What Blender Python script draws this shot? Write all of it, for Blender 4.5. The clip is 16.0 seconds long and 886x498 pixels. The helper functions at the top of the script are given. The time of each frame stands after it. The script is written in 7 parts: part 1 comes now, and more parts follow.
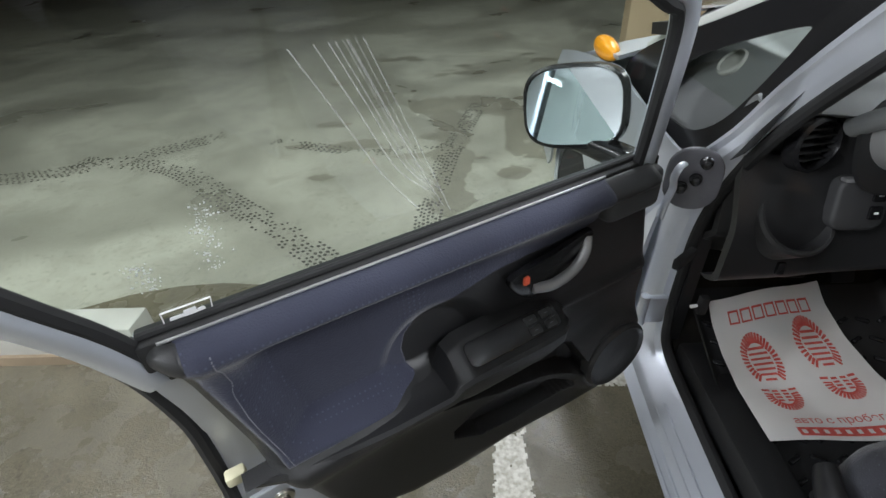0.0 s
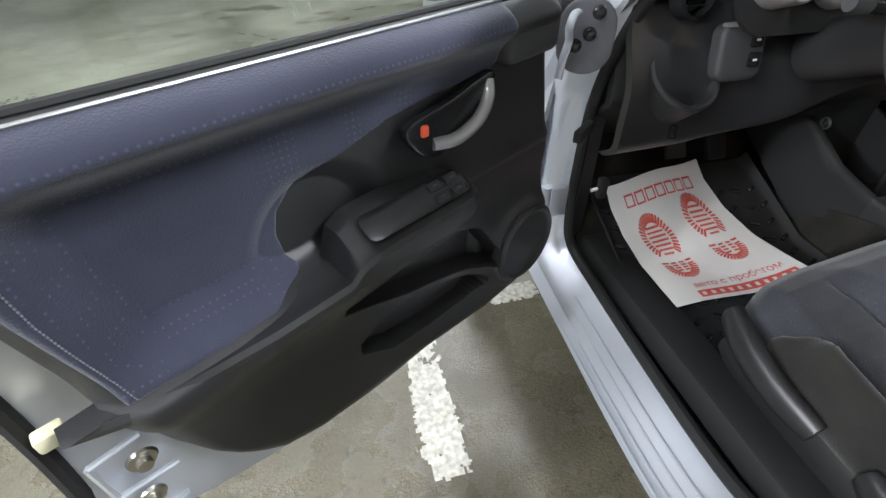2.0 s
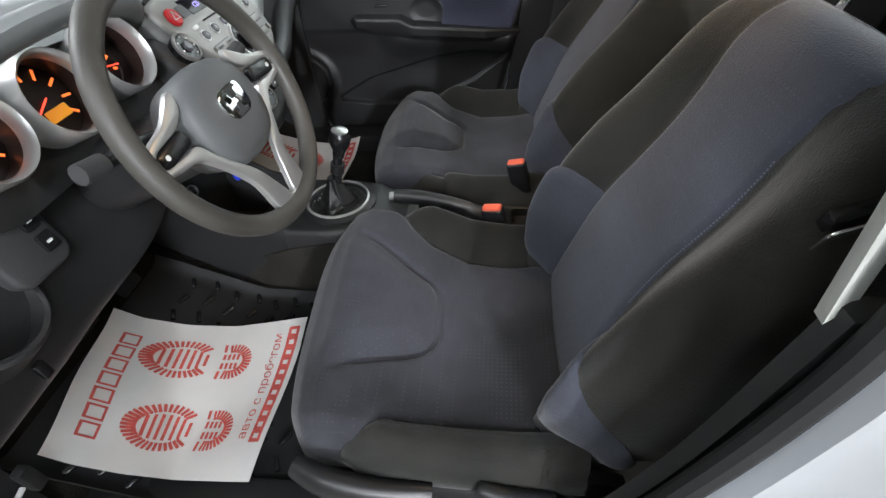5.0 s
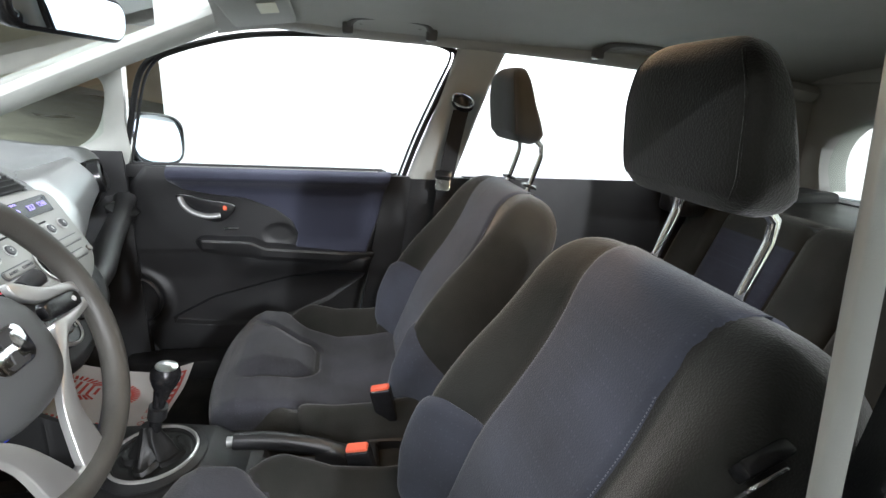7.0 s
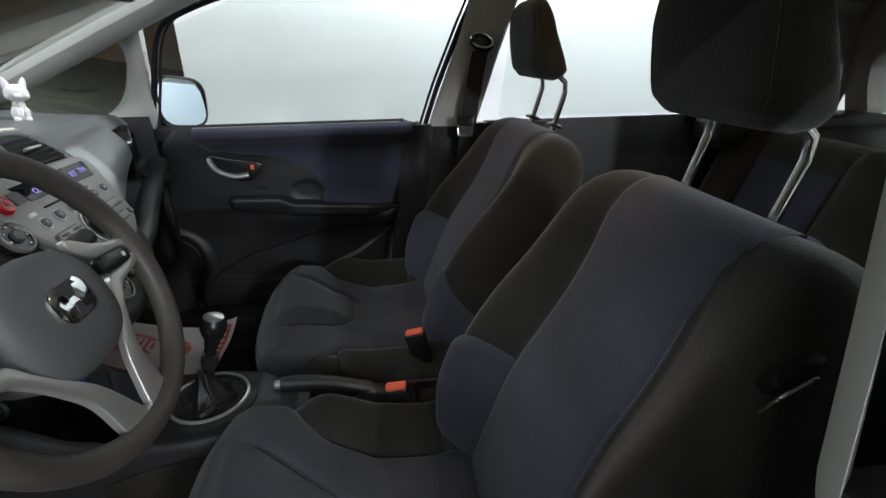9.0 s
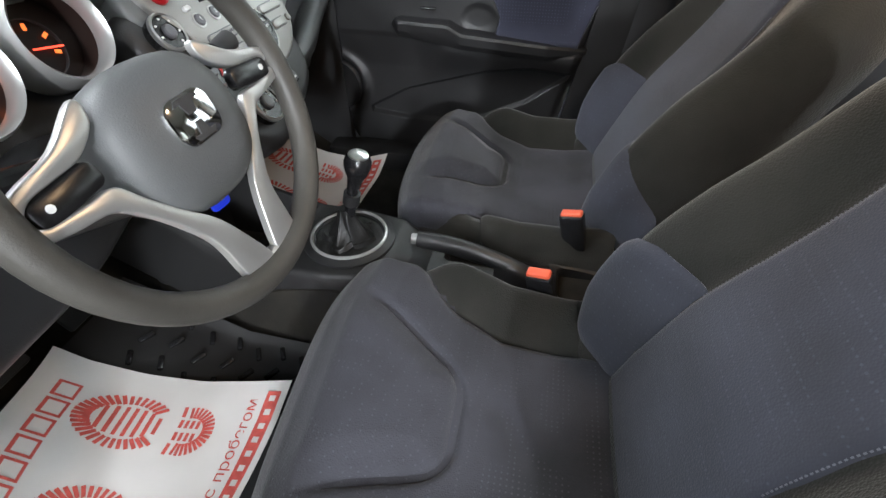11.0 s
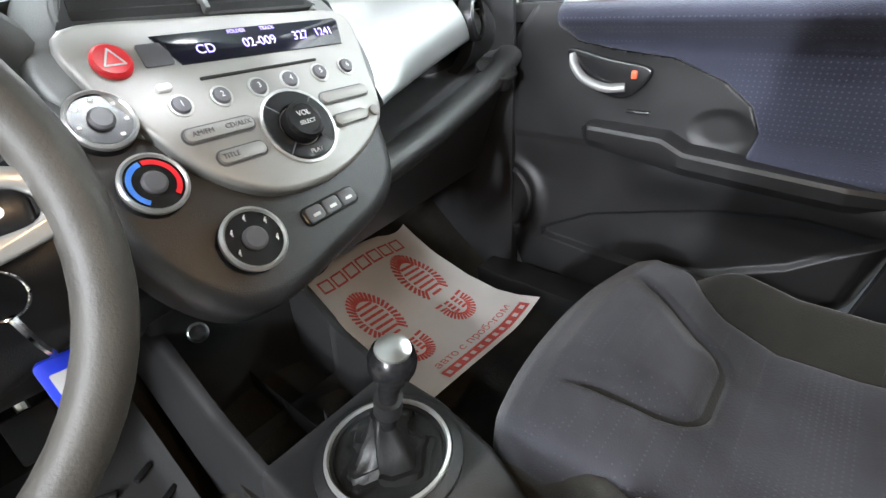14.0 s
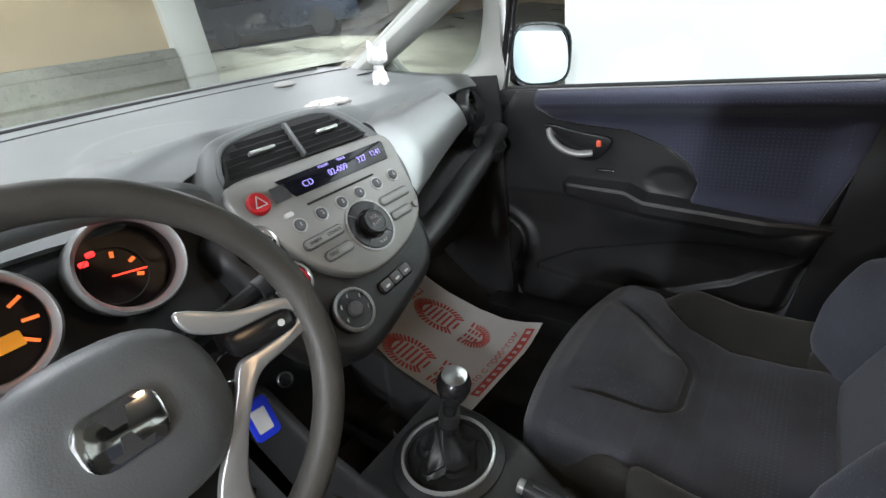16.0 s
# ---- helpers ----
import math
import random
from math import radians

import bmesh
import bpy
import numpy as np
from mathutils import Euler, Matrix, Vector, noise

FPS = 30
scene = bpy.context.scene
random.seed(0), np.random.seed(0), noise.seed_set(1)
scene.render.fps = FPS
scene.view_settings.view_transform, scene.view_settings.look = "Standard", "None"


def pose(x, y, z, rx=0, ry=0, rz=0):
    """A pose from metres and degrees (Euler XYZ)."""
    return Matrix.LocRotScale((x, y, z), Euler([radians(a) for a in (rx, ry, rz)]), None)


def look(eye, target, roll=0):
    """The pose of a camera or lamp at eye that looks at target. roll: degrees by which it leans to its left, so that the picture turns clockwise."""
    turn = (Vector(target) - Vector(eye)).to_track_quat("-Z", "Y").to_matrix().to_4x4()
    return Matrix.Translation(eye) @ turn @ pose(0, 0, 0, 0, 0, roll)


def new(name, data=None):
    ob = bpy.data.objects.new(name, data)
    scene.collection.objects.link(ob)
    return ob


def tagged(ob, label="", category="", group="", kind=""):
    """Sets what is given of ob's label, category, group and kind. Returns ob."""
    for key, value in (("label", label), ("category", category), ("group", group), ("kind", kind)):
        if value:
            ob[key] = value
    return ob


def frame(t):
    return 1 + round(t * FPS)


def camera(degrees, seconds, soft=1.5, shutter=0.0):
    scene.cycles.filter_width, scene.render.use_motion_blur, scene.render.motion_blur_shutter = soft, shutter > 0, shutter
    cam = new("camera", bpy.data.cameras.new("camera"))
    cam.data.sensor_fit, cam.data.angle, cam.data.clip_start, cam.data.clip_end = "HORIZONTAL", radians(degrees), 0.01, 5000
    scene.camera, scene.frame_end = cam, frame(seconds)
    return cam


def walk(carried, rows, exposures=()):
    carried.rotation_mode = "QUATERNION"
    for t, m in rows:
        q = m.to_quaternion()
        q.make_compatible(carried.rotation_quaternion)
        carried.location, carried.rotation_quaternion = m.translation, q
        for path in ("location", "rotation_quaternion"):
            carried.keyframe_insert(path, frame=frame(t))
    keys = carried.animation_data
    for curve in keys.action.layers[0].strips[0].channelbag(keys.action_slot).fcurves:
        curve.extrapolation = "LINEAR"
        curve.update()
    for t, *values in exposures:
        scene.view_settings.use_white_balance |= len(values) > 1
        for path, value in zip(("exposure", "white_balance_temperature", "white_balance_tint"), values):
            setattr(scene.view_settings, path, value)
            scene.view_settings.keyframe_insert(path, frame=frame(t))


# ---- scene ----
cam = camera(87.0, 16.0)
PATH = [
    (0, (-1.247, -0.496, 1.289), (-1.322, 1.132, 0.129), -3.3),
    (0.5, (-1.244, -0.492, 1.224), (-1.316, 1.122, 0.044), -2.8),
    (1, (-1.246, -0.485, 1.15), (-1.239, 1.1, -0.069), -1.4),
    (1.5, (-1.253, -0.483, 1.109), (-1.137, 1.071, -0.145), -0.9),
    (2, (-1.255, -0.474, 1.089), (-0.888, 1.03, -0.177), -0.5),
    (2.5, (-1.241, -0.451, 1.081), (-0.582, 0.953, -0.182), 1.0),
    (3, (-1.222, -0.43, 1.081), (-0.334, 0.846, -0.176), 0.8),
    (3.5, (-1.2, -0.417, 1.083), (-0.128, 0.709, -0.175), 1.2),
    (4, (-1.13, -0.391, 1.092), (0.1, 0.464, -0.232), -1.6),
    (4.5, (-0.984, -0.376, 1.168), (0.351, 0.106, -0.241), -5.4),
    (4.7, (-0.941, -0.363, 1.186), (0.43, -0.028, -0.231), -5.8),
    (6.8, (-0.827, -0.303, 1.192), (0.996, -0.691, 0.467), 3.5),
    (7, (-0.813, -0.317, 1.188), (1.049, -0.725, 0.584), 3.5),
    (7.5, (-0.789, -0.337, 1.19), (1.126, -0.81, 0.861), 2.9),
    (8, (-0.777, -0.351, 1.185), (1.15, -0.825, 0.937), 2.0),
    (8.5, (-0.78, -0.348, 1.178), (1.125, -0.78, 0.751), 1.3),
    (9, (-0.827, -0.315, 1.174), (0.987, -0.602, 0.381), -0.6),
    (9.5, (-0.913, -0.273, 1.179), (0.766, -0.395, 0.099), -2.3),
    (9.7, (-0.948, -0.261, 1.18), (0.673, -0.326, 0.01), -2.2),
    (11.8, (-0.454, -0.306, 1.037), (1.004, 0.084, -0.276), 2.3),
    (12, (-0.417, -0.281, 1.016), (1.077, 0.074, -0.266), 4.2),
    (12.5, (-0.326, -0.267, 0.988), (1.166, 0.225, -0.249), 6.5),
    (13, (-0.266, -0.259, 0.976), (1.188, 0.449, -0.201), 5.5),
    (13.5, (-0.232, -0.267, 0.988), (1.111, 0.714, -0.123), 1.5),
    (14, (-0.217, -0.274, 1.008), (1.066, 0.896, 0.016), -4.3),
    (14.5, (-0.212, -0.272, 1.04), (1.052, 1.0, 0.154), -7.2),
    (15, (-0.215, -0.265, 1.073), (1.033, 1.083, 0.282), -8.8),
    (15.5, (-0.229, -0.276, 1.085), (1.055, 1.01, 0.25), -9.3),
    (16, (-0.377, -0.335, 1.157), (0.986, 0.82, 0.258), -8.7),
]
EXPOSURE = [(0, -0.55), (1.0, -0.33), (1.5, -0.1), (2.0, 0.2), (3.0, 0.65), (4.0, 0.62), (4.5, 0.44), (4.7, 0.42), (6.8, 0.72), (7.1, 0.58), (7.5, 0.05), (8, -0.35), (9, -0.8), (9.7, -0.8), (11.8, 1.4), (13.5, 1.42), (14.5, 1.32), (15.0, 0.98), (15.5, 0.58), (16, 0.15)]
walk(cam, [(t, look(eye, target, roll)) for t, eye, target, roll in PATH], EXPOSURE)

# ---- light ----
world = bpy.data.worlds.new("garage_air")
scene.world = world
world.use_nodes = True
world.node_tree.nodes["Background"].inputs[0].default_value = (0.80, 0.86, 0.95, 1)
world.node_tree.nodes["Background"].inputs[1].default_value = 0.01


def area_lamp(name, loc, size, size_y, watts, colour, aim=(0, 0, -1)):
    d = bpy.data.lights.new(name, "AREA")
    d.shape, d.size, d.size_y, d.energy, d.color = "RECTANGLE", size, size_y, watts, colour
    ob = new(name, d)
    ob.matrix_basis = look(loc, Vector(loc) + Vector(aim))
    return tagged(ob, kind="structure")


# ---- materials ----
def mat(name, colour, rough=0.5, metal=0.0, coat=0.0, grain=0.0, grain_scale=300.0, vary=0.0, vary_scale=6.0, spec=0.5, emit=0.0, sheen=0.0, dirt=None, rough_vary=0.0):
    """A Principled surface with colour variation at a coarse scale and bump at a fine one."""
    m = bpy.data.materials.new(name)
    m.use_nodes = True
    nt = m.node_tree
    b = nt.nodes["Principled BSDF"]
    b.inputs["Base Color"].default_value = (*colour, 1)
    b.inputs["Roughness"].default_value = rough
    b.inputs["Metallic"].default_value = metal
    b.inputs["Coat Weight"].default_value = coat
    b.inputs["Coat Roughness"].default_value = 0.08
    b.inputs["Specular IOR Level"].default_value = spec
    b.inputs["Sheen Weight"].default_value = sheen
    if emit:
        b.inputs["Emission Color"].default_value = (*colour, 1)
        b.inputs["Emission Strength"].default_value = emit
    co = nt.nodes.new("ShaderNodeTexCoord")
    if vary:
        n = nt.nodes.new("ShaderNodeTexNoise")
        n.inputs["Scale"].default_value, n.inputs["Detail"].default_value = vary_scale, 6
        nt.links.new(co.outputs["Object"], n.inputs["Vector"])
        r = nt.nodes.new("ShaderNodeValToRGB")
        other = dirt or tuple(c * (1 - vary) for c in colour)
        r.color_ramp.elements[0].position, r.color_ramp.elements[1].position = 0.35, 0.65
        r.color_ramp.elements[0].color, r.color_ramp.elements[1].color = (*other, 1), (*colour, 1)
        nt.links.new(n.outputs["Fac"], r.inputs["Fac"])
        nt.links.new(r.outputs["Color"], b.inputs["Base Color"])
        if rough_vary:
            q = nt.nodes.new("ShaderNodeMapRange")
            q.inputs["To Min"].default_value, q.inputs["To Max"].default_value = rough - rough_vary, rough + rough_vary
            nt.links.new(n.outputs["Fac"], q.inputs["Value"])
            nt.links.new(q.outputs["Result"], b.inputs["Roughness"])
    if grain:
        g = nt.nodes.new("ShaderNodeTexNoise")
        g.inputs["Scale"].default_value, g.inputs["Detail"].default_value = grain_scale, 3
        nt.links.new(co.outputs["Object"], g.inputs["Vector"])
        u = nt.nodes.new("ShaderNodeBump")
        u.inputs["Strength"].default_value, u.inputs["Distance"].default_value = grain, 0.001
        nt.links.new(g.outputs["Fac"], u.inputs["Height"])
        nt.links.new(u.outputs["Normal"], b.inputs["Normal"])
    return m


def fabric(name, colour, other, dots=0.0):
    """Woven upholstery: worn colour patches, fine weave, and rows of small raised dashes where dots is set."""
    m = mat(name, colour, 0.9, vary=0.5, vary_scale=5, dirt=other, sheen=0.25, spec=0.2)
    nt = m.node_tree
    b = nt.nodes["Principled BSDF"]
    b.inputs["Sheen Roughness"].default_value = 0.45
    co = nt.nodes.new("ShaderNodeTexCoord")
    v = nt.nodes.new("ShaderNodeTexVoronoi")
    v.inputs["Scale"].default_value = 420
    nt.links.new(co.outputs["Object"], v.inputs["Vector"])
    u = nt.nodes.new("ShaderNodeBump")
    u.inputs["Strength"].default_value, u.inputs["Distance"].default_value = 0.5, 0.001
    nt.links.new(v.outputs["Distance"], u.inputs["Height"])
    nt.links.new(u.outputs["Normal"], b.inputs["Normal"])
    if dots:
        k = nt.nodes.new("ShaderNodeMapping")
        k.inputs["Scale"].default_value = (125, 125, 125)
        nt.links.new(co.outputs["Object"], k.inputs["Vector"])
        d = nt.nodes.new("ShaderNodeTexVoronoi")
        d.inputs["Scale"].default_value, d.inputs["Randomness"].default_value = 1.0, 0.0
        nt.links.new(k.outputs["Vector"], d.inputs["Vector"])
        r = nt.nodes.new("ShaderNodeValToRGB")
        r.color_ramp.elements[0].position, r.color_ramp.elements[1].position = 0.13, 0.22
        r.color_ramp.elements[0].color, r.color_ramp.elements[1].color = (1, 1, 1, 1), (0, 0, 0, 1)
        nt.links.new(d.outputs["Distance"], r.inputs["Fac"])
        src = b.inputs["Base Color"].links[0].from_socket
        x = nt.nodes.new("ShaderNodeMix")
        x.data_type = "RGBA"
        x.inputs[7].default_value = (*[min(1, c * 3.0 + 0.02) for c in colour], 1)
        w = nt.nodes.new("ShaderNodeMath")
        w.operation = "MULTIPLY"
        w.inputs[1].default_value = dots
        nt.links.new(r.outputs["Color"], w.inputs[0])
        nt.links.new(w.outputs[0], x.inputs[0])
        nt.links.new(src, x.inputs[6])
        nt.links.new(x.outputs[2], b.inputs["Base Color"])
    return m


def clear(name, tint=(1, 1, 1), rough=0.0):
    """Thin automotive glass: mostly see-through, with a mirror-like sheen."""
    m = bpy.data.materials.new(name)
    m.use_nodes = True
    nt = m.node_tree
    nt.nodes.clear()
    out = nt.nodes.new("ShaderNodeOutputMaterial")
    mix = nt.nodes.new("ShaderNodeMixShader")
    tr = nt.nodes.new("ShaderNodeBsdfTransparent")
    gl = nt.nodes.new("ShaderNodeBsdfGlossy")
    lw = nt.nodes.new("ShaderNodeLayerWeight")
    lw.inputs["Blend"].default_value = 0.5
    pw = nt.nodes.new("ShaderNodeMath")
    pw.operation = "POWER"
    pw.inputs[1].default_value = 4.0
    fr = nt.nodes.new("ShaderNodeMath")
    fr.operation = "MULTIPLY_ADD"
    fr.inputs[1].default_value, fr.inputs[2].default_value = 0.8, 0.05
    nt.links.new(lw.outputs["Facing"], pw.inputs[0])
    nt.links.new(pw.outputs[0], fr.inputs[0])
    tr.inputs["Color"].default_value = (*tint, 1)
    gl.inputs["Roughness"].default_value = rough
    nt.links.new(fr.outputs[0], mix.inputs[0])
    nt.links.new(tr.outputs[0], mix.inputs[1])
    nt.links.new(gl.outputs[0], mix.inputs[2])
    nt.links.new(mix.outputs[0], out.inputs[0])
    return m


def concrete(name, light, dark, rough):
    """Worn floor: broad stains, blotches and fine speckle, with gloss that follows the damp."""
    m = mat(name, light, rough)
    nt = m.node_tree
    b = nt.nodes["Principled BSDF"]
    co = nt.nodes.new("ShaderNodeTexCoord")
    prev = None
    for scale, lo, hi, col, amount in ((0.9, 0.42, 0.66, dark, 0.85), (5.5, 0.45, 0.75, dark, 0.5), (42.0, 0.56, 0.72, tuple(c * 0.5 for c in dark), 0.62), (160.0, 0.35, 0.7, tuple(c * 1.25 for c in light), 0.35)):
        n = nt.nodes.new("ShaderNodeTexNoise")
        n.inputs["Scale"].default_value, n.inputs["Detail"].default_value, n.inputs["Distortion"].default_value = scale, 9, 0.6
        nt.links.new(co.outputs["Object"], n.inputs["Vector"])
        r = nt.nodes.new("ShaderNodeMapRange")
        r.inputs["From Min"].default_value, r.inputs["From Max"].default_value, r.inputs["To Max"].default_value = lo, hi, amount
        nt.links.new(n.outputs["Fac"], r.inputs["Value"])
        x = nt.nodes.new("ShaderNodeMix")
        x.data_type = "RGBA"
        x.inputs[6].default_value, x.inputs[7].default_value = (*light, 1), (*col, 1)
        nt.links.new(r.outputs["Result"], x.inputs[0])
        if prev:
            nt.links.new(prev.outputs[2], x.inputs[6])
        else:
            q = nt.nodes.new("ShaderNodeMapRange")
            q.inputs["From Max"].default_value, q.inputs["To Min"].default_value, q.inputs["To Max"].default_value = 0.85, rough, rough * 0.45
            nt.links.new(r.outputs["Result"], q.inputs["Value"])
            nt.links.new(q.outputs["Result"], b.inputs["Roughness"])
        prev = x
        last = n
    nt.links.new(prev.outputs[2], b.inputs["Base Color"])
    u = nt.nodes.new("ShaderNodeBump")
    u.inputs["Strength"].default_value, u.inputs["Distance"].default_value = 0.75, 0.003
    nt.links.new(last.outputs["Fac"], u.inputs["Height"])
    nt.links.new(u.outputs["Normal"], b.inputs["Normal"])
    return m


SILVER = mat("silver_car_paint", (0.64, 0.67, 0.73), 0.40, 0.7, coat=0.35, vary=0.06, vary_scale=3, grain=0.03, grain_scale=900)
PLASTIC = mat("black_grained_plastic", (0.018, 0.018, 0.019), 0.46, grain=0.35, grain_scale=700, vary=0.35, vary_scale=9, rough_vary=0.08)
GLOSS = mat("gloss_black_plastic", (0.012, 0.012, 0.013), 0.25, grain=0.05)
RUBBER = mat("black_rubber", (0.007, 0.007, 0.0075), 0.7, grain=0.2)
DASH_GREY = mat("pale_grey_dash_plastic", (0.158, 0.165, 0.165), 0.50, 0.2, grain=0.3, grain_scale=800, vary=0.08)
LID_SILVER = mat("silver_lid_paint", (0.42, 0.43, 0.43), 0.30, 0.75, grain=0.08, grain_scale=900, vary=0.06)
PANEL_GREY = mat("warm_grey_console_plastic", (0.34, 0.335, 0.32), 0.4, 0.35, grain=0.1, grain_scale=900, vary=0.05)
SATIN = mat("satin_silver_plastic", (0.55, 0.55, 0.54), 0.32, 0.7, grain=0.05, vary=0.05)
CHROME = mat("chrome", (0.82, 0.82, 0.82), 0.08, 1.0)
STEEL = mat("zinc_steel", (0.55, 0.53, 0.48), 0.3, 1.0, grain=0.1, vary=0.2)
LINER = mat("grey_headliner", (0.43, 0.43, 0.405), 0.95, grain=0.5, grain_scale=500, vary=0.06)
TRIM = mat("pale_grey_pillar_trim", (0.44, 0.45, 0.42), 0.6, grain=0.2, grain_scale=600, vary=0.06)
NAVY = fabric("navy_woven_fabric", (0.040, 0.043, 0.066), (0.028, 0.030, 0.047), dots=0.24)
NAVY_WORN = fabric("worn_navy_seat_fabric", (0.050, 0.051, 0.062), (0.021, 0.021, 0.024), dots=0.16)
NAVY_PLAIN = fabric("navy_plain_fabric", (0.057, 0.061, 0.080), (0.038, 0.040, 0.050), dots=0.12)
BLACK_CLOTH = fabric("black_plush_fabric", (0.029, 0.0282, 0.0245), (0.0135, 0.0135, 0.0118))
BLACK_CLOTH.node_tree.nodes["Principled BSDF"].inputs["Sheen Weight"].default_value = 0.32
CARPET = mat("black_carpet", (0.013, 0.012, 0.011), 1.0, grain=1.0, grain_scale=260, vary=0.5, vary_scale=14, dirt=(0.024, 0.022, 0.018), spec=0.2)
GLASS = clear("window_glass", (0.86, 0.92, 0.87))
MIRROR = mat("mirror_glass", (0.76, 0.88, 1.0), 0.01, 1.0)
PAPER = mat("white_paper", (0.64, 0.62, 0.60), 0.85, grain=0.25, grain_scale=60, vary=0.05, vary_scale=12)
RED_INK = mat("red_print", (0.62, 0.10, 0.08), 0.8, vary=0.25, vary_scale=90)
RED = mat("red_plastic", (0.75, 0.02, 0.03), 0.3)
ORANGE = mat("orange_red_plastic", (0.85, 0.13, 0.06), 0.4, vary=0.1)
GREY_ARM = mat("dark_grey_armrest", (0.045, 0.045, 0.047), 0.6, grain=0.3, grain_scale=600, vary=0.2)
WHITE_PAINT = mat("white_van_paint", (0.86, 0.87, 0.88), 0.3, coat=0.5, vary=0.02)
VINYL = mat("white_vinyl_toy", (0.82, 0.81, 0.80), 0.45)


# ---- mesh builders ----
BASE = {}


def thing(name, label, category, base=(0, 0, 0), m=None, group="", kind=""):
    """An Empty at the thing's base. Parts are modelled in world metres, or in the frame m where one is given."""
    ob = new(name)
    ob.empty_display_size = 0.02
    if m is None:
        ob.location = base
        BASE[ob.name] = Matrix.Translation(Vector(base)).inverted()
    else:
        ob.matrix_basis = m
    return tagged(ob, label, category, group, kind)


def finish(name, bm, material, angle=35):
    bmesh.ops.recalc_face_normals(bm, faces=bm.faces)
    me = bpy.data.meshes.new(name)
    bm.to_mesh(me)
    bm.free()
    me.materials.append(material)
    me.shade_smooth()
    me.set_sharp_from_angle(angle=radians(angle))
    return new(name, me)


def part(name, bm, material, parent, label="", angle=35):
    ob = finish(name, bm, material, angle)
    ob.parent = parent
    if parent.name in BASE:
        ob.matrix_parent_inverse = BASE[parent.name]
    return tagged(ob, label)


def structure(name, bm, material, label="", category="", angle=35):
    return tagged(finish(name, bm, material, angle), label, category, kind="structure")


def V(*a):
    return Vector(a)


def moved(bm, m):
    bmesh.ops.transform(bm, matrix=m, verts=bm.verts)
    return bm


def joined(*bms):
    out = bms[0]
    for b in bms[1:]:
        me = bpy.data.meshes.new("join")
        b.to_mesh(me)
        b.free()
        out.from_mesh(me)
        bpy.data.meshes.remove(me)
    return out


def box(x0, x1, y0, y1, z0, z1, bevel=0.0, seg=2):
    bm = bmesh.new()
    bmesh.ops.create_cube(bm, size=1)
    for v in bm.verts:
        v.co = V(x0 + (v.co.x + 0.5) * (x1 - x0), y0 + (v.co.y + 0.5) * (y1 - y0), z0 + (v.co.z + 0.5) * (z1 - z0))
    if bevel:
        bmesh.ops.bevel(bm, geom=bm.edges[:], offset=bevel, segments=seg, affect="EDGES", profile=0.5)
    return bm


def loft(rings, closed=True, caps=True):
    """Joins rings of equal length; closed: each ring is a loop."""
    bm = bmesh.new()
    vs = [[bm.verts.new(p) for p in r] for r in rings]
    n = len(vs[0])
    for a, b in zip(vs, vs[1:]):
        for i in range(n if closed else n - 1):
            j = (i + 1) % n
            bm.faces.new((a[i], a[j], b[j], b[i]))
    if caps and closed:
        bm.faces.new(vs[0][::-1])
        bm.faces.new(vs[-1])
    return bm


def sheet(fn, nu, nv, thick=0.0, away=None):
    """A grid over fn(s, t), s and t from 0 to 1; thick: depth behind it, along the vector away or the normals."""
    pts = [[Vector(fn(i / nu, j / nv)) for j in range(nv + 1)] for i in range(nu + 1)]
    bm = bmesh.new()
    top = [[bm.verts.new(p) for p in row] for row in pts]
    for i in range(nu):
        for j in range(nv):
            bm.faces.new((top[i][j], top[i + 1][j], top[i + 1][j + 1], top[i][j + 1]))
    if thick:
        bm.normal_update()
        low = [[bm.verts.new(v.co + (Vector(away) if away else -v.normal) * thick) for v in row] for row in top]
        for i in range(nu):
            for j in range(nv):
                bm.faces.new((low[i][j + 1], low[i + 1][j + 1], low[i + 1][j], low[i][j]))
        ring = [(i, 0) for i in range(nu)] + [(nu, j) for j in range(nv)] + [(i, nv) for i in range(nu, 0, -1)] + [(0, j) for j in range(nv, 0, -1)]
        for (a, b), (c, d) in zip(ring, ring[1:] + ring[:1]):
            bm.faces.new((top[a][b], low[a][b], low[c][d], top[c][d]))
    return bm


def smooth_path(points, n=8, loop=False):
    """Catmull-Rom through a few points."""
    p = [Vector(q) for q in points]
    out = []
    k = len(p)
    for i in range(k if loop else k - 1):
        a, b, c, d = (p[(i - 1) % k] if loop or i else p[0], p[i], p[(i + 1) % k], p[(i + 2) % k] if loop or i + 2 < k else p[-1])
        for j in range(n):
            t = j / n
            out.append(0.5 * ((2 * b) + (c - a) * t + (2 * a - 5 * b + 4 * c - d) * t * t + (3 * b - a - 3 * c + d) * t ** 3))
    if not loop:
        out.append(p[-1])
    return out


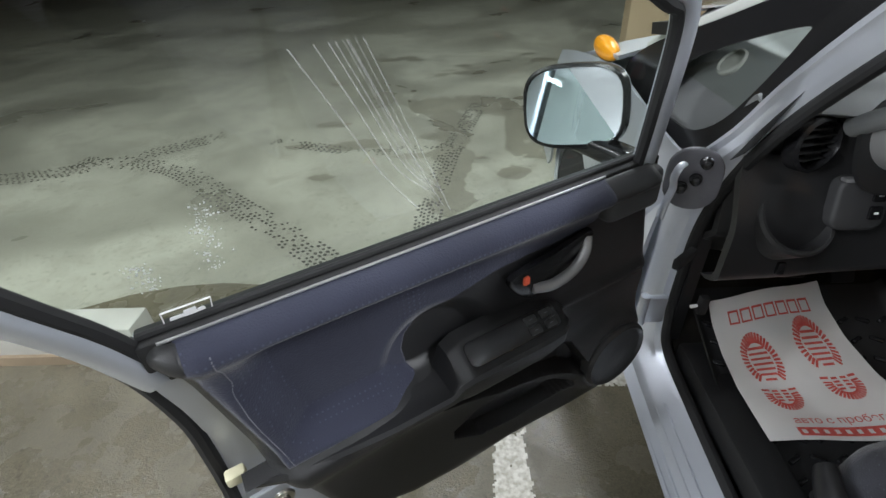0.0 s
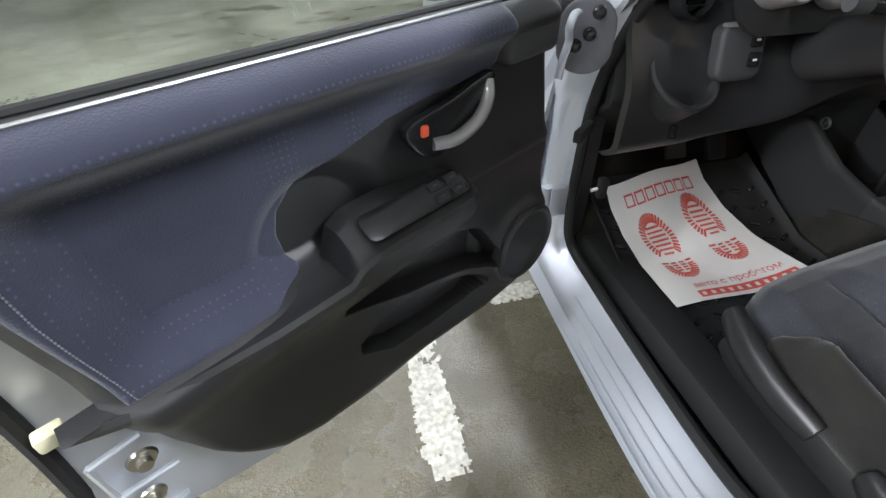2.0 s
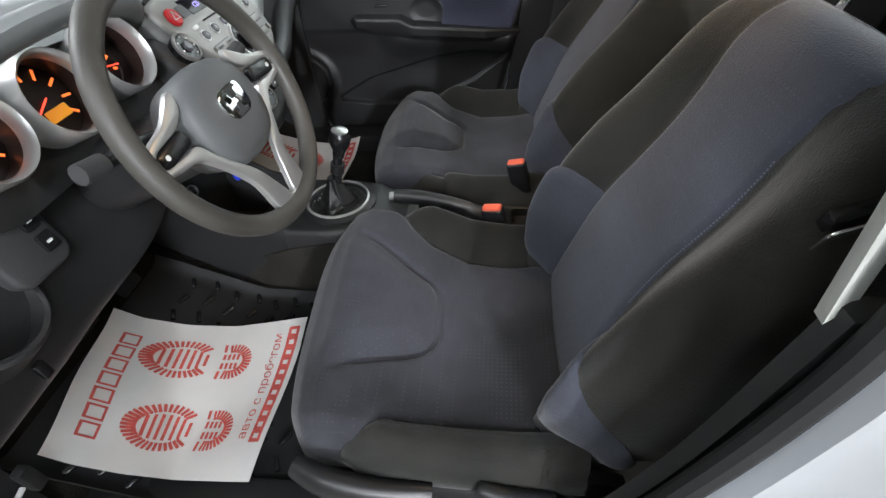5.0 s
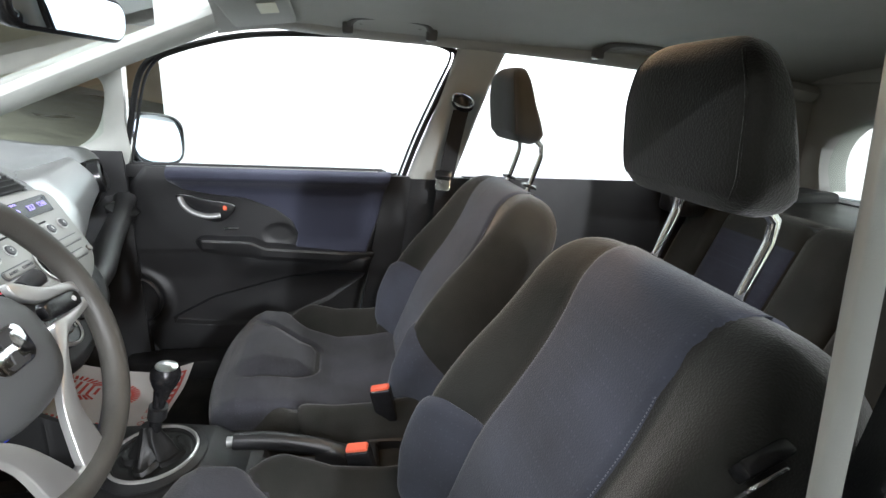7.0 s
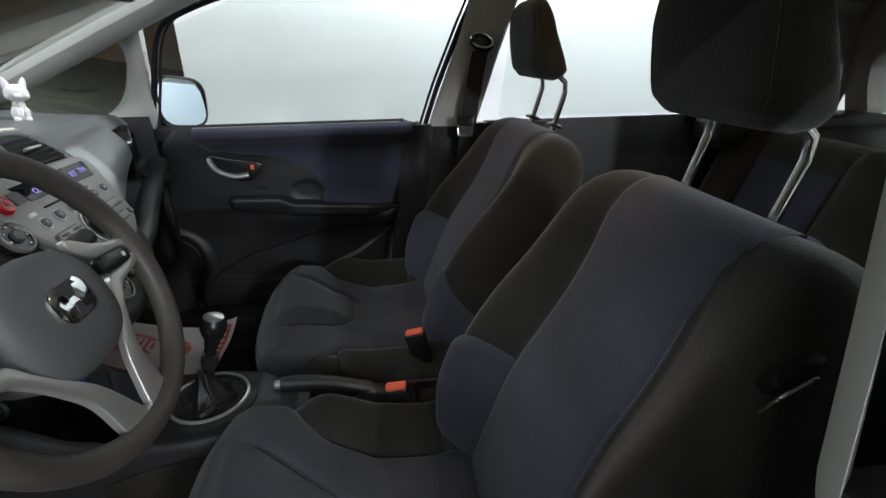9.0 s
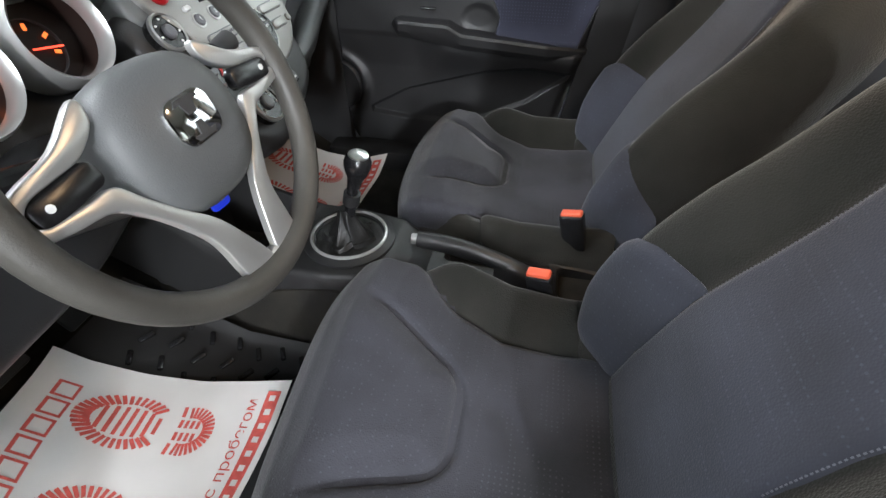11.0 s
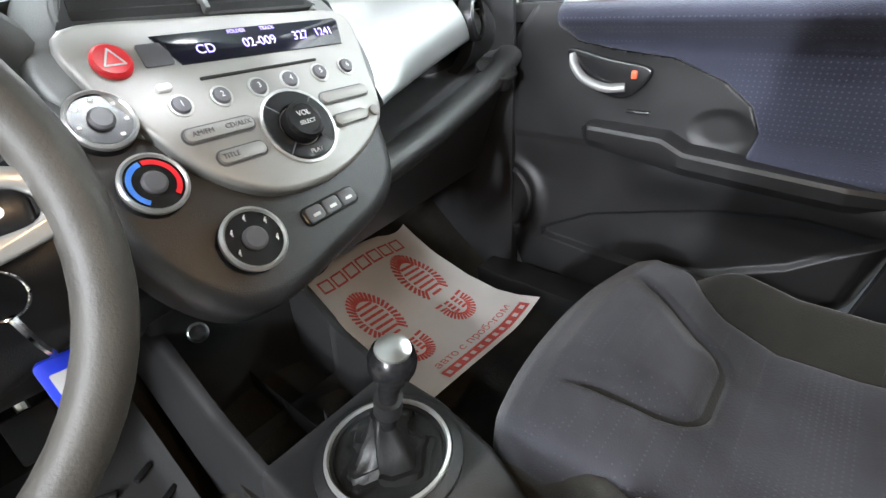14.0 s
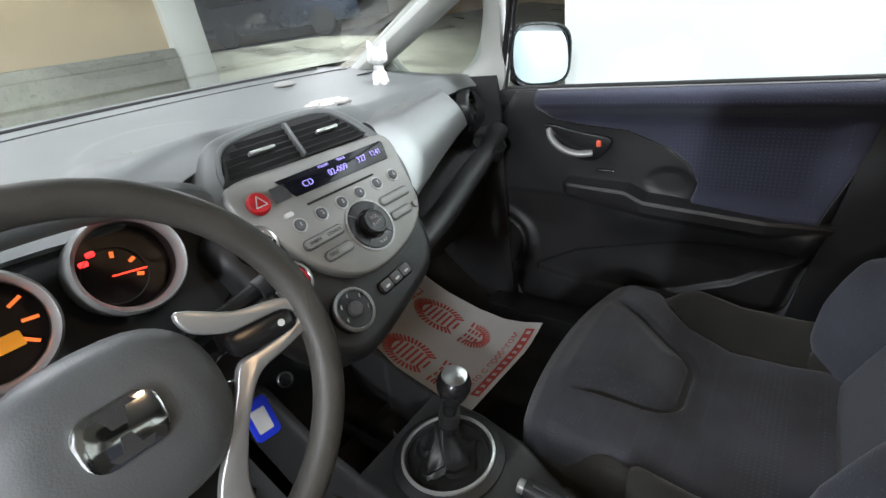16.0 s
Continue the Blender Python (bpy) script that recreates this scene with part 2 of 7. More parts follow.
def tube(points, radius, sides=10, loop=False, flat=1.0, taper=None):
    """Sweeps a round (or flattened) section along a path."""
    pts = [Vector(p) for p in points]
    rings = []
    n = len(pts)
    side = None
    for i, p in enumerate(pts):
        a, b = (pts[(i - 1) % n], pts[(i + 1) % n]) if loop else (pts[max(i - 1, 0)], pts[min(i + 1, n - 1)])
        d = (b - a).normalized()
        if side is None:
            side = d.cross(V(0, 0, 1) if abs(d.z) < 0.9 else V(1, 0, 0)).normalized()
        else:
            side = (side - d * side.dot(d)).normalized()
        up = side.cross(d)
        r = radius * (taper(i / (n - 1)) if taper else 1)
        rings.append([p + (side * math.cos(q) + up * math.sin(q) * flat) * r for q in (2 * math.pi * k / sides for k in range(sides))])
    if loop:
        rings.append(rings[0])
        bm = loft(rings, caps=False)
        bmesh.ops.remove_doubles(bm, verts=bm.verts, dist=1e-5)
        return bm
    return loft(rings)


def prism(outline, depth, bevel=0.0, seg=2, both=False):
    """An outline in x, y extruded from z = 0 to z = depth, its front edge rounded."""
    bm = bmesh.new()
    f = bm.faces.new([bm.verts.new((p[0], p[1], 0)) for p in outline])
    r = bmesh.ops.extrude_face_region(bm, geom=[f])
    vs = [v for v in r["geom"] if isinstance(v, bmesh.types.BMVert)]
    bmesh.ops.translate(bm, vec=(0, 0, depth), verts=vs)
    if bevel:
        es = [e for e in bm.edges if all(abs(v.co.z - depth) < 1e-6 for v in e.verts) or (both and all(abs(v.co.z) < 1e-6 for v in e.verts))]
        bmesh.ops.bevel(bm, geom=es, offset=bevel, segments=seg, affect="EDGES", profile=0.5)
    return bm


def lathe(profile, sides=28, caps=True):
    """Turns a profile of (radius, height) round the z axis."""
    return loft([[V(r * math.cos(a), r * math.sin(a), h) for a in (2 * math.pi * k / sides for k in range(sides))] for r, h in profile], caps=caps)


def rounded(w, h, r, n=5, cx=0.0, cy=0.0):
    """A rectangle outline with round corners."""
    out = []
    for k, (sx, sy) in enumerate(((1, 1), (-1, 1), (-1, -1), (1, -1))):
        for i in range(n + 1):
            a = math.pi / 2 * (k + i / n)
            out.append((cx + sx * (w / 2 - r) + r * math.cos(a), cy + sy * (h / 2 - r) + r * math.sin(a)))
    return out


def facing(origin, right, normal):
    """A frame whose x runs along right and whose z comes out along normal."""
    z = Vector(normal).normalized()
    x = Vector(right)
    x = (x - z * x.dot(z)).normalized()
    y = z.cross(x)
    return Matrix(((x.x, y.x, z.x, origin[0]), (x.y, y.y, z.y, origin[1]), (x.z, y.z, z.z, origin[2]), (0, 0, 0, 1)))


def lerp(a, b, t):
    return a + (b - a) * t


def ramp(x, xs, ys):
    return float(np.interp(x, xs, ys))


def bump(x, c, w):
    """A smooth hump of width w round c."""
    q = (x - c) / w
    return math.exp(-q * q)
WHITE_PRINT = mat("white_printed_marks", (0.75, 0.75, 0.75), 0.6)
DASH_BLACK = mat("dark_dash_plastic", (0.025, 0.025, 0.026), 0.38, grain=0.35, grain_scale=700, vary=0.25, vary_scale=9, rough_vary=0.08)
HANDLE_GREY = mat("satin_grey_handle", (0.30, 0.30, 0.30), 0.38, 0.6, grain=0.05)
LEVER_BLACK = mat("satin_black_lever", (0.016, 0.016, 0.017), 0.36, grain=0.12, grain_scale=500)
THREAD = mat("pale_thread", (0.13, 0.13, 0.15), 0.8)
# White fleck colour for lamp glints drawn on the door glass.
GLINT = mat("painted_lamp_glints", (0.75, 0.78, 0.76), 0.4)
# Half-clear white for reflection streaks drawn on the side window.
STREAK = bpy.data.materials.new("painted_reflection_streak")
STREAK.use_nodes = True
_nt = STREAK.node_tree
_tr, _mx = _nt.nodes.new("ShaderNodeBsdfTransparent"), _nt.nodes.new("ShaderNodeMixShader")
_mx.inputs[0].default_value = 0.22
_nt.links.new(_tr.outputs[0], _mx.inputs[1])
_nt.links.new(_nt.nodes["Principled BSDF"].outputs[0], _mx.inputs[2])
_nt.links.new(_mx.outputs[0], _nt.nodes["Material Output"].inputs[0])

# ---- the garage ----
CONCRETE = concrete("stained_concrete", (0.33, 0.325, 0.265), (0.15, 0.145, 0.115), 0.6)
WET = concrete("wet_concrete", (0.150, 0.135, 0.093), (0.062, 0.056, 0.039), 0.24)
_nt = WET.node_tree
_co, _nz, _mr = _nt.nodes.new("ShaderNodeTexCoord"), _nt.nodes.new("ShaderNodeTexNoise"), _nt.nodes.new("ShaderNodeMapRange")
_nz.inputs["Scale"].default_value, _nz.inputs["Detail"].default_value = 7.0, 8
_mr.inputs["From Min"].default_value, _mr.inputs["From Max"].default_value, _mr.inputs["To Min"].default_value, _mr.inputs["To Max"].default_value = 0.40, 0.62, 0.10, 0.46
_nt.links.new(_co.outputs["Object"], _nz.inputs["Vector"])
_nt.links.new(_nz.outputs["Fac"], _mr.inputs["Value"])
_nt.links.new(_mr.outputs["Result"], _nt.nodes["Principled BSDF"].inputs["Roughness"])
TYRE_DIRT = mat("dark_tyre_dirt", (0.060, 0.056, 0.045), 0.7, vary=0.3, vary_scale=30)
# Cream paint tinted orange: the warm glow on the wall is in this colour.
WALL_PAINT = mat("cream_wall_warm_glow_in_colour", (0.53, 0.41, 0.26), 0.8, vary=0.15, vary_scale=1.5, grain=0.3, grain_scale=40)
WHITE_WALL = mat("white_garage_paint", (0.72, 0.72, 0.70), 0.8, vary=0.1, vary_scale=2, grain=0.3, grain_scale=40)
BROWN_BAND = mat("brown_base_paint", (0.30, 0.23, 0.15), 0.7, vary=0.3, vary_scale=4)
LINE_PAINT = mat("worn_white_road_paint", (0.62, 0.61, 0.55), 0.6, vary=0.35, vary_scale=70, dirt=(0.35, 0.33, 0.27), grain=0.8, grain_scale=150)
TUBE_GLOW = mat("fluorescent_tube", (0.93, 0.97, 1.0), 0.4, emit=14.0)


def ground_height(x, y):
    """A level floor, with a ramp that climbs ahead of the car to its right."""
    a = min(max((x - 2.3) / 0.6, 0), 1)
    b = min(max((y - 3.0) / 6.0, 0), 1)
    return 1.03 * a * b


def ground_point(s, t):
    x, y = lerp(-16, 18, s), lerp(-12, 20, t)
    return V(x, y, ground_height(x, y))


structure("ground", sheet(ground_point, 68, 64), CONCRETE, "wet stained concrete garage floor with tyre prints", "floor")
structure("ceiling", box(-16, 18, -12, 20, 3.0, 3.2), mat("grey_painted_ceiling", (0.42, 0.43, 0.43), 0.85, vary=0.15, vary_scale=1.2, grain=0.3, grain_scale=30), "painted concrete garage ceiling with strip lamps", "ceiling")
structure("wall_north", box(-16, 18, 19.8, 20.0, 0, 3.0), WALL_PAINT, "far cream painted garage wall", "wall")
structure("wall_south", box(-16, 18, -5.4, -5.2, 0, 3.0), WHITE_WALL, "white painted garage wall behind the car", "wall")
structure("wall_west", box(-16.2, -16, -12, 20, 0, 3.0), WALL_PAINT, "plain painted garage wall", "wall")
structure("wall_east", box(18, 18.2, -12, 20, 0, 3.0), WALL_PAINT, "plain painted garage wall", "wall")
structure("wall_front", box(0.62, 2.13, 5.0, 5.2, 0, 3.0), WALL_PAINT, "cream painted partition wall, warm light put into its colour", "wall")
structure("wall_upper", box(0.08, 0.615, 5.0, 5.2, 0.62, 3.0), WALL_PAINT, "cream painted upper wall beside the partition", "wall")
# Block added where the floor ahead climbs up to the wall.
structure("ramp_block", box(0.08, 2.125, 4.86, 4.998, 0.62, 1.20, 0.02), CONCRETE, "concrete block standing in for the floor's rise to the wall", "ledge")
structure("column", box(2.13, 2.5, 4.9, 5.3, 0, 3.0, 0.02), WHITE_WALL, "white painted square concrete column", "column")
WALL_LOW = 0.16
structure("wall_low", box(-9.0, -2.42, 0.66, 0.78, 0, WALL_LOW, 0.01), mat("dull_white_barrier_paint", (0.50, 0.49, 0.44), 0.7, vary=0.2, vary_scale=6, grain=0.3, grain_scale=40), "low white painted garage barrier", "wall")
structure("trim", box(-9.0, -2.42, 0.645, 0.66, 0, 0.045), BROWN_BAND, "dirty brown band at the barrier's foot", "trim")


def strip_lamp(x, y, watts=60, aim=(0, 0, -1)):
    la = thing("strip_lamp", "unseen white twin fluorescent strip lamp on the ceiling", "ceiling lamp", (x, y, 3.0), group="garage strip lamps")
    part("housing", box(x - 0.09, x + 0.09, y - 0.63, y + 0.63, 2.94, 3.0, 0.008), WHITE_WALL, la)
    for dx in (-0.045, 0.045):
        part("tube", tube([(x + dx, y - 0.6, 2.92), (x + dx, y + 0.6, 2.92)], 0.014, 8), TUBE_GLOW, la, "glowing glass tube")
    area_lamp("strip_light", (x, y, 2.86), 0.16, 1.2, watts, (0.93, 0.97, 1.03), aim)


# Unseen lamps set to brighten van, floor and cabin; floor glare placed (-0.5, 2.3).
for lx, ly, lw in ((-2.6, -1.5, 48), (-3.2, 0.9, 55), (-2.6, 3.2, 12), (0.5, -1.2, 145), (-1.4, 6.4, 25), (-0.5, 2.3, 85), (-4.6, -1.0, 140), (1.3, 3.7, 15), (5.0, 6.0, 150), (7.0, 8.0, 140), (-5.5, 8.0, 8)):
    strip_lamp(lx, ly, lw)
# Added lamp, its light tilted at the car to brighten the passenger door.
strip_lamp(-7.0, -2.6, 520, (0.86, 0.30, -0.42))

def worn_line(x0, x1, y0, y1, z, cell=0.006):
    """Paint that has flaked away in patches: small cells, some of them gone."""
    bm = bmesh.new()
    for i in range(int((x1 - x0 + 0.03) / cell)):
        for j in range(int((y1 - y0) / cell)):
            x, y = x0 - 0.015 + i * cell, y0 + j * cell
            inside = min(x - x0, x1 - x, y - y0) / 0.02
            wear = noise.noise(V(x * 28, y * 22, 3.1)) * 0.7 + noise.noise(V(x * 90, y * 80, 7.7)) * 0.5 + 0.6 * noise.noise(V(x * 9, y * 5, 1.3))
            if min(inside, 0.6) + wear > 0.10:
                bm.faces.new([bm.verts.new(c) for c in ((x, y, z), (x + cell, y, z), (x + cell, y + cell, z), (x, y + cell, z))])
    bmesh.ops.remove_doubles(bm, verts=bm.verts, dist=1e-5)
    return bm


structure("parking_line", joined(worn_line(-1.17, -1.07, 0.0, 1.1, 0.004), worn_line(-0.86, -0.69, 0.50, 0.58, 0.004)), LINE_PAINT, "worn white parking bay line on the floor", "floor marking")


def wet_edge(s, t):
    a = 2 * math.pi * s
    r = t * (1 + 0.22 * noise.noise(V(math.cos(a) * 1.6, math.sin(a) * 1.6, 0.4)) + 0.10 * noise.noise(V(math.cos(a) * 5, math.sin(a) * 5, 2.4)))
    return V(-2.2 + 2.6 * r * math.cos(a), -1.3 + 2.15 * r * math.sin(a), 0.0022)


structure("wet_patch", sheet(wet_edge, 90, 6), WET, "dark wet patch of melt water on the floor", "floor stain")


def tyre_print(path, width):
    """Prints of tread blocks along a curve, with gaps where they have worn off."""
    pts = smooth_path([(x, y, 0.003) for x, y in path], 60)
    bm = bmesh.new()
    rnd = random.Random(5)
    d = 0.0
    for a, b in zip(pts, pts[1:]):
        d += (b - a).length
        if d < 0.032:
            continue
        d = 0.0
        f = (b - a).normalized()
        n = V(-f.y, f.x, 0)
        for k in range(7):
            if rnd.random() < 0.15 or noise.noise(a * 3.0) + rnd.uniform(-0.3, 0.3) < -0.3:
                continue
            c = a + n * ((k - 3) * width / 7 + rnd.uniform(-0.003, 0.003)) + f * (0.012 * (k % 2))
            w, h = rnd.uniform(0.007, 0.010), rnd.uniform(0.008, 0.013)
            bm.faces.new([bm.verts.new(c + n * (w * math.cos(q)) + f * (h * math.sin(q))) for q in (2 * math.pi * i / 7 for i in range(7))])
    return bm


TRACKS = joined(tyre_print([(-1.80, 1.15), (-1.94, 1.30), (-2.47, 1.76), (-3.17, 2.33), (-3.9, 2.5)], 0.17), tyre_print([(-1.38, 1.35), (-1.41, 1.63), (-1.30, 2.4), (-1.05, 3.4)], 0.15), tyre_print([(-2.6, 2.75), (-1.9, 2.5), (-1.2, 2.55)], 0.13), tyre_print([(-3.0, 2.9), (-3.9, 2.35), (-4.8, 2.2)], 0.2))


def smear(path, width, seed):
    """A damp dirt trail with ragged edges."""
    pts = smooth_path([(x, y, 0.0012 + 0.0001 * seed) for x, y in path], 24)
    bm = bmesh.new()
    prev = None
    for i, p in enumerate(pts):
        f = (pts[min(i + 1, len(pts) - 1)] - pts[max(i - 1, 0)]).normalized()
        n = V(-f.y, f.x, 0)
        fade = min(1, i / 6, (len(pts) - 1 - i) / 6)
        row = [bm.verts.new(p + n * (q * width * (0.2 + 0.8 * fade) * (1 + 0.6 * noise.noise(V(i * 0.21, q * 3, seed)) + 0.35 * noise.noise(V(i * 0.9, q * 7, seed))))) for q in (-0.5, 0.5)]
        if prev:
            bm.faces.new((prev[0], row[0], row[1], prev[1]))
        prev = row
    return bm


def blots(count, seed):
    """Small ragged drip marks strewn over the floor."""
    rng = random.Random(seed)
    bm = bmesh.new()
    for j in range(count):
        x, y, r = rng.uniform(-2.4, -0.3), rng.uniform(1.9, 5.2), rng.uniform(0.025, 0.085)
        long = rng.uniform(1.2, 2.6)
        bm.faces.new([bm.verts.new(V(x + long * r * math.cos(a) * (1 + 0.5 * noise.noise(V(j * 3.1, i * 0.8, 2))), y + r * math.sin(a) * (1 + 0.5 * noise.noise(V(j * 3.1, i * 0.8, 9))), 0.0022 + 0.00002 * j)) for i, a in enumerate(2 * math.pi * i / 14 for i in range(14))])
    return bm


SMEAR_A = [(-1.62, 3.30), (-1.30, 3.42), (-1.00, 3.40), (-0.72, 3.0), (-0.62, 2.4)]
SMEAR_B = [(-1.42, 3.45), (-1.30, 3.0), (-1.26, 2.5), (-1.31, 1.598)]
SMEAR_C = [(-0.80, 3.46), (-0.82, 2.9), (-0.863, 2.322)]
SMEARS = joined(smear(SMEAR_A, 0.34, 1.0), smear(SMEAR_B, 0.24, 4.0), smear(SMEAR_C, 0.13, 7.0), blots(34, 5))
structure("damp_stain", SMEARS, concrete("damp_concrete", (0.205, 0.195, 0.15), (0.12, 0.113, 0.088), 0.45), "dark damp trails on the concrete floor", "floor stain")
tagged(structure("tyre_print", TRACKS, TYRE_DIRT, "dark tyre tread prints on the concrete", "floor stain"), kind="stuff")


def van():
    v = thing("van", "white panel van parked close beside the car", "van", (2.1, -2.0, 0))
    prof = [(1.30, 0.30), (1.27, 0.9), (1.30, 1.6), (1.36, 2.2), (1.5, 2.35), (2.8, 2.35), (2.95, 2.2), (3.0, 0.9), (2.95, 0.30)]
    part("body", loft([[V(x, y, z) for x, z in prof] for y in (0.38, 0.36, -4.6, -4.65)]), WHITE_PAINT, v, angle=25)
    for y in (-0.4, -3.7):
        w = moved(lathe([(0.12, -0.1), (0.31, -0.1), (0.33, -0.06), (0.33, 0.06), (0.31, 0.1), (0.12, 0.1)]), pose(1.42, y, 0.33, 0, 90, 0))
        part("wheel", w, RUBBER, v, "black tyre")
    return v


van()

# ---- the car's shell ----
car = thing("car", "silver compact hatchback with its front door open", "car", (0, -0.3, 0))

OPENING = smooth_path([(-0.715, 0.36, 0.33), (-0.715, 0.20, 0.308), (-0.715, 0.0, 0.295), (-0.715, -0.18, 0.290), (-0.715, -0.29, 0.305), (-0.715, -0.383, 0.363), (-0.715, -0.446, 0.455), (-0.715, -0.485, 0.574), (-0.715, -0.525, 0.70), (-0.705, -0.57, 0.82),
                       (-0.695, -0.60, 0.95), (-0.655, -0.645, 1.15), (-0.61, -0.675, 1.32), (-0.59, -0.62, 1.378), (-0.585, -0.40, 1.392), (-0.585, -0.15, 1.375), (-0.605, 0.0, 1.30), (-0.645, 0.14, 1.15), (-0.69, 0.265, 0.98), (-0.71, 0.345, 0.83), (-0.715, 0.39, 0.69), (-0.715, 0.40, 0.52), (-0.715, 0.395, 0.41)], 6, True)


def smoothstep(x):
    x = min(1.0, max(0.0, x))
    return x * x * (3 - 2 * x)


def side_frame(width, dx, skip_front=True):
    """The painted flange round the door opening."""
    c = V(0, -0.10, 0.85)
    rings = []
    for p in OPENING:
        d = V(0, p.y - c.y, p.z - c.z)
        d = V(0, d.y / 0.5, d.z / 0.5).normalized()
        sill = max(0, 1 - abs(p.z - 0.30) / 0.15)
        slim = smoothstep((p.y + 0.25) / 0.3) * smoothstep((p.z - 0.62) / 0.2) + smoothstep((p.z - 1.25) / 0.1) * (1 - smoothstep((p.y + 0.25) / 0.3))
        w = lerp(lerp(width, 0.055, min(1, slim)), 0.075, sill)
        fore = smoothstep((p.y + 0.05) / 0.2) * smoothstep((p.z - 0.80) / 0.15)
        w = lerp(w, 0.048, fore)
        g = lerp(1.0, 0.30, fore)
        rings.append([p + V(0.004, 0, 0), p + V(-0.022 * g, d.y * 0.012, d.z * 0.012), p + V(-0.032 * g, d.y * w * 0.35, d.z * w * 0.35), p + V(-0.055 * g, d.y * w * 0.5, d.z * w * 0.5), p + V(-0.07 * g, d.y * w * 0.85, d.z * w * 0.85), p + V(-0.098 * g, d.y * w, d.z * w),
                      p + V(-0.08 * g, d.y * w * 1.3, d.z * w * 1.3), p + V(0.03, d.y * w * 1.1, d.z * w * 1.1)])
    rings.append(rings[0])
    bm = loft(rings, closed=False)
    bmesh.ops.remove_doubles(bm, verts=bm.verts, dist=1e-5)
    return bm


part("door_frame", side_frame(0.13, 0.1), SILVER, car, "silver painted door opening and sill")
part("door_seal", tube([p + V(0.004, 0, 0.004) for p in OPENING], 0.013, 10, True), RUBBER, car, "black rubber door seal")

for dx, dz in ((-0.040, -0.0300), (-0.058, -0.0430), (-0.074, -0.0660), (-0.090, -0.0715)):
    part("sill_ridge", tube([p + V(dx, 0, dz) for p in OPENING if p.z < 0.312 and p.y < 0.26], 0.0032, 8), SILVER, car, "pressed ridge along the sill")

# floor, tunnel and walls of the cabin
part("floor_pan", box(-0.69, 0.69, -2.2, 0.9, 0.26, 0.30), CARPET, car, "black carpet")
part("toe_board", sheet(lambda s, t: V(lerp(-0.69, 0.69, s), lerp(0.32, 0.75, t), lerp(0.30, 0.72, t ** 1.2)), 4, 8, 0.02), CARPET, car)
part("tunnel", sheet(lambda s, t: V(0.13 * math.cos(math.pi * s), lerp(-1.3, 0.6, t), 0.29 + 0.13 * math.sin(math.pi * s) ** 0.5), 12, 6, 0.01), CARPET, car)
part("cabin_sill_trim", box(-0.69, -0.60, -0.60, 0.36, 0.28, 0.362, 0.012), RUBBER, car, "black plastic sill cover")
part("cabin_sill_trim", box(0.60, 0.69, -0.60, 0.36, 0.28, 0.362, 0.012), RUBBER, car, "black plastic sill cover")


def roof_z(x, y):
    return 1.405 - 0.055 * (abs(x) / 0.58) ** 3 - 0.03 * max(0, (y + 0.25) / 0.25) ** 2 - 0.05 * max(0, (-1.0 - y) / 0.9) ** 2


def liner_point(s, t):
    x = lerp(-0.585, 0.585, s)
    y = lerp(-0.05 + 0.05 * (x / 0.58) ** 2, -1.9, t)
    return V(x, y, roof_z(x, y))


part("headliner", sheet(liner_point, 24, 24, 0.02, (0, 0, 1)), LINER, car, "grey felt headliner")
part("roof_panel", sheet(lambda s, t: liner_point(lerp(-0.03, 1.03, s), t) + V(0, 0, 0.05), 16, 16, 0.01), SILVER, car, "silver roof panel")


def pillar(points, radius, flat, material, label, name="pillar_trim"):
    part(name, tube(smooth_path(points, 6), radius, 12, flat=flat), material, car, label)


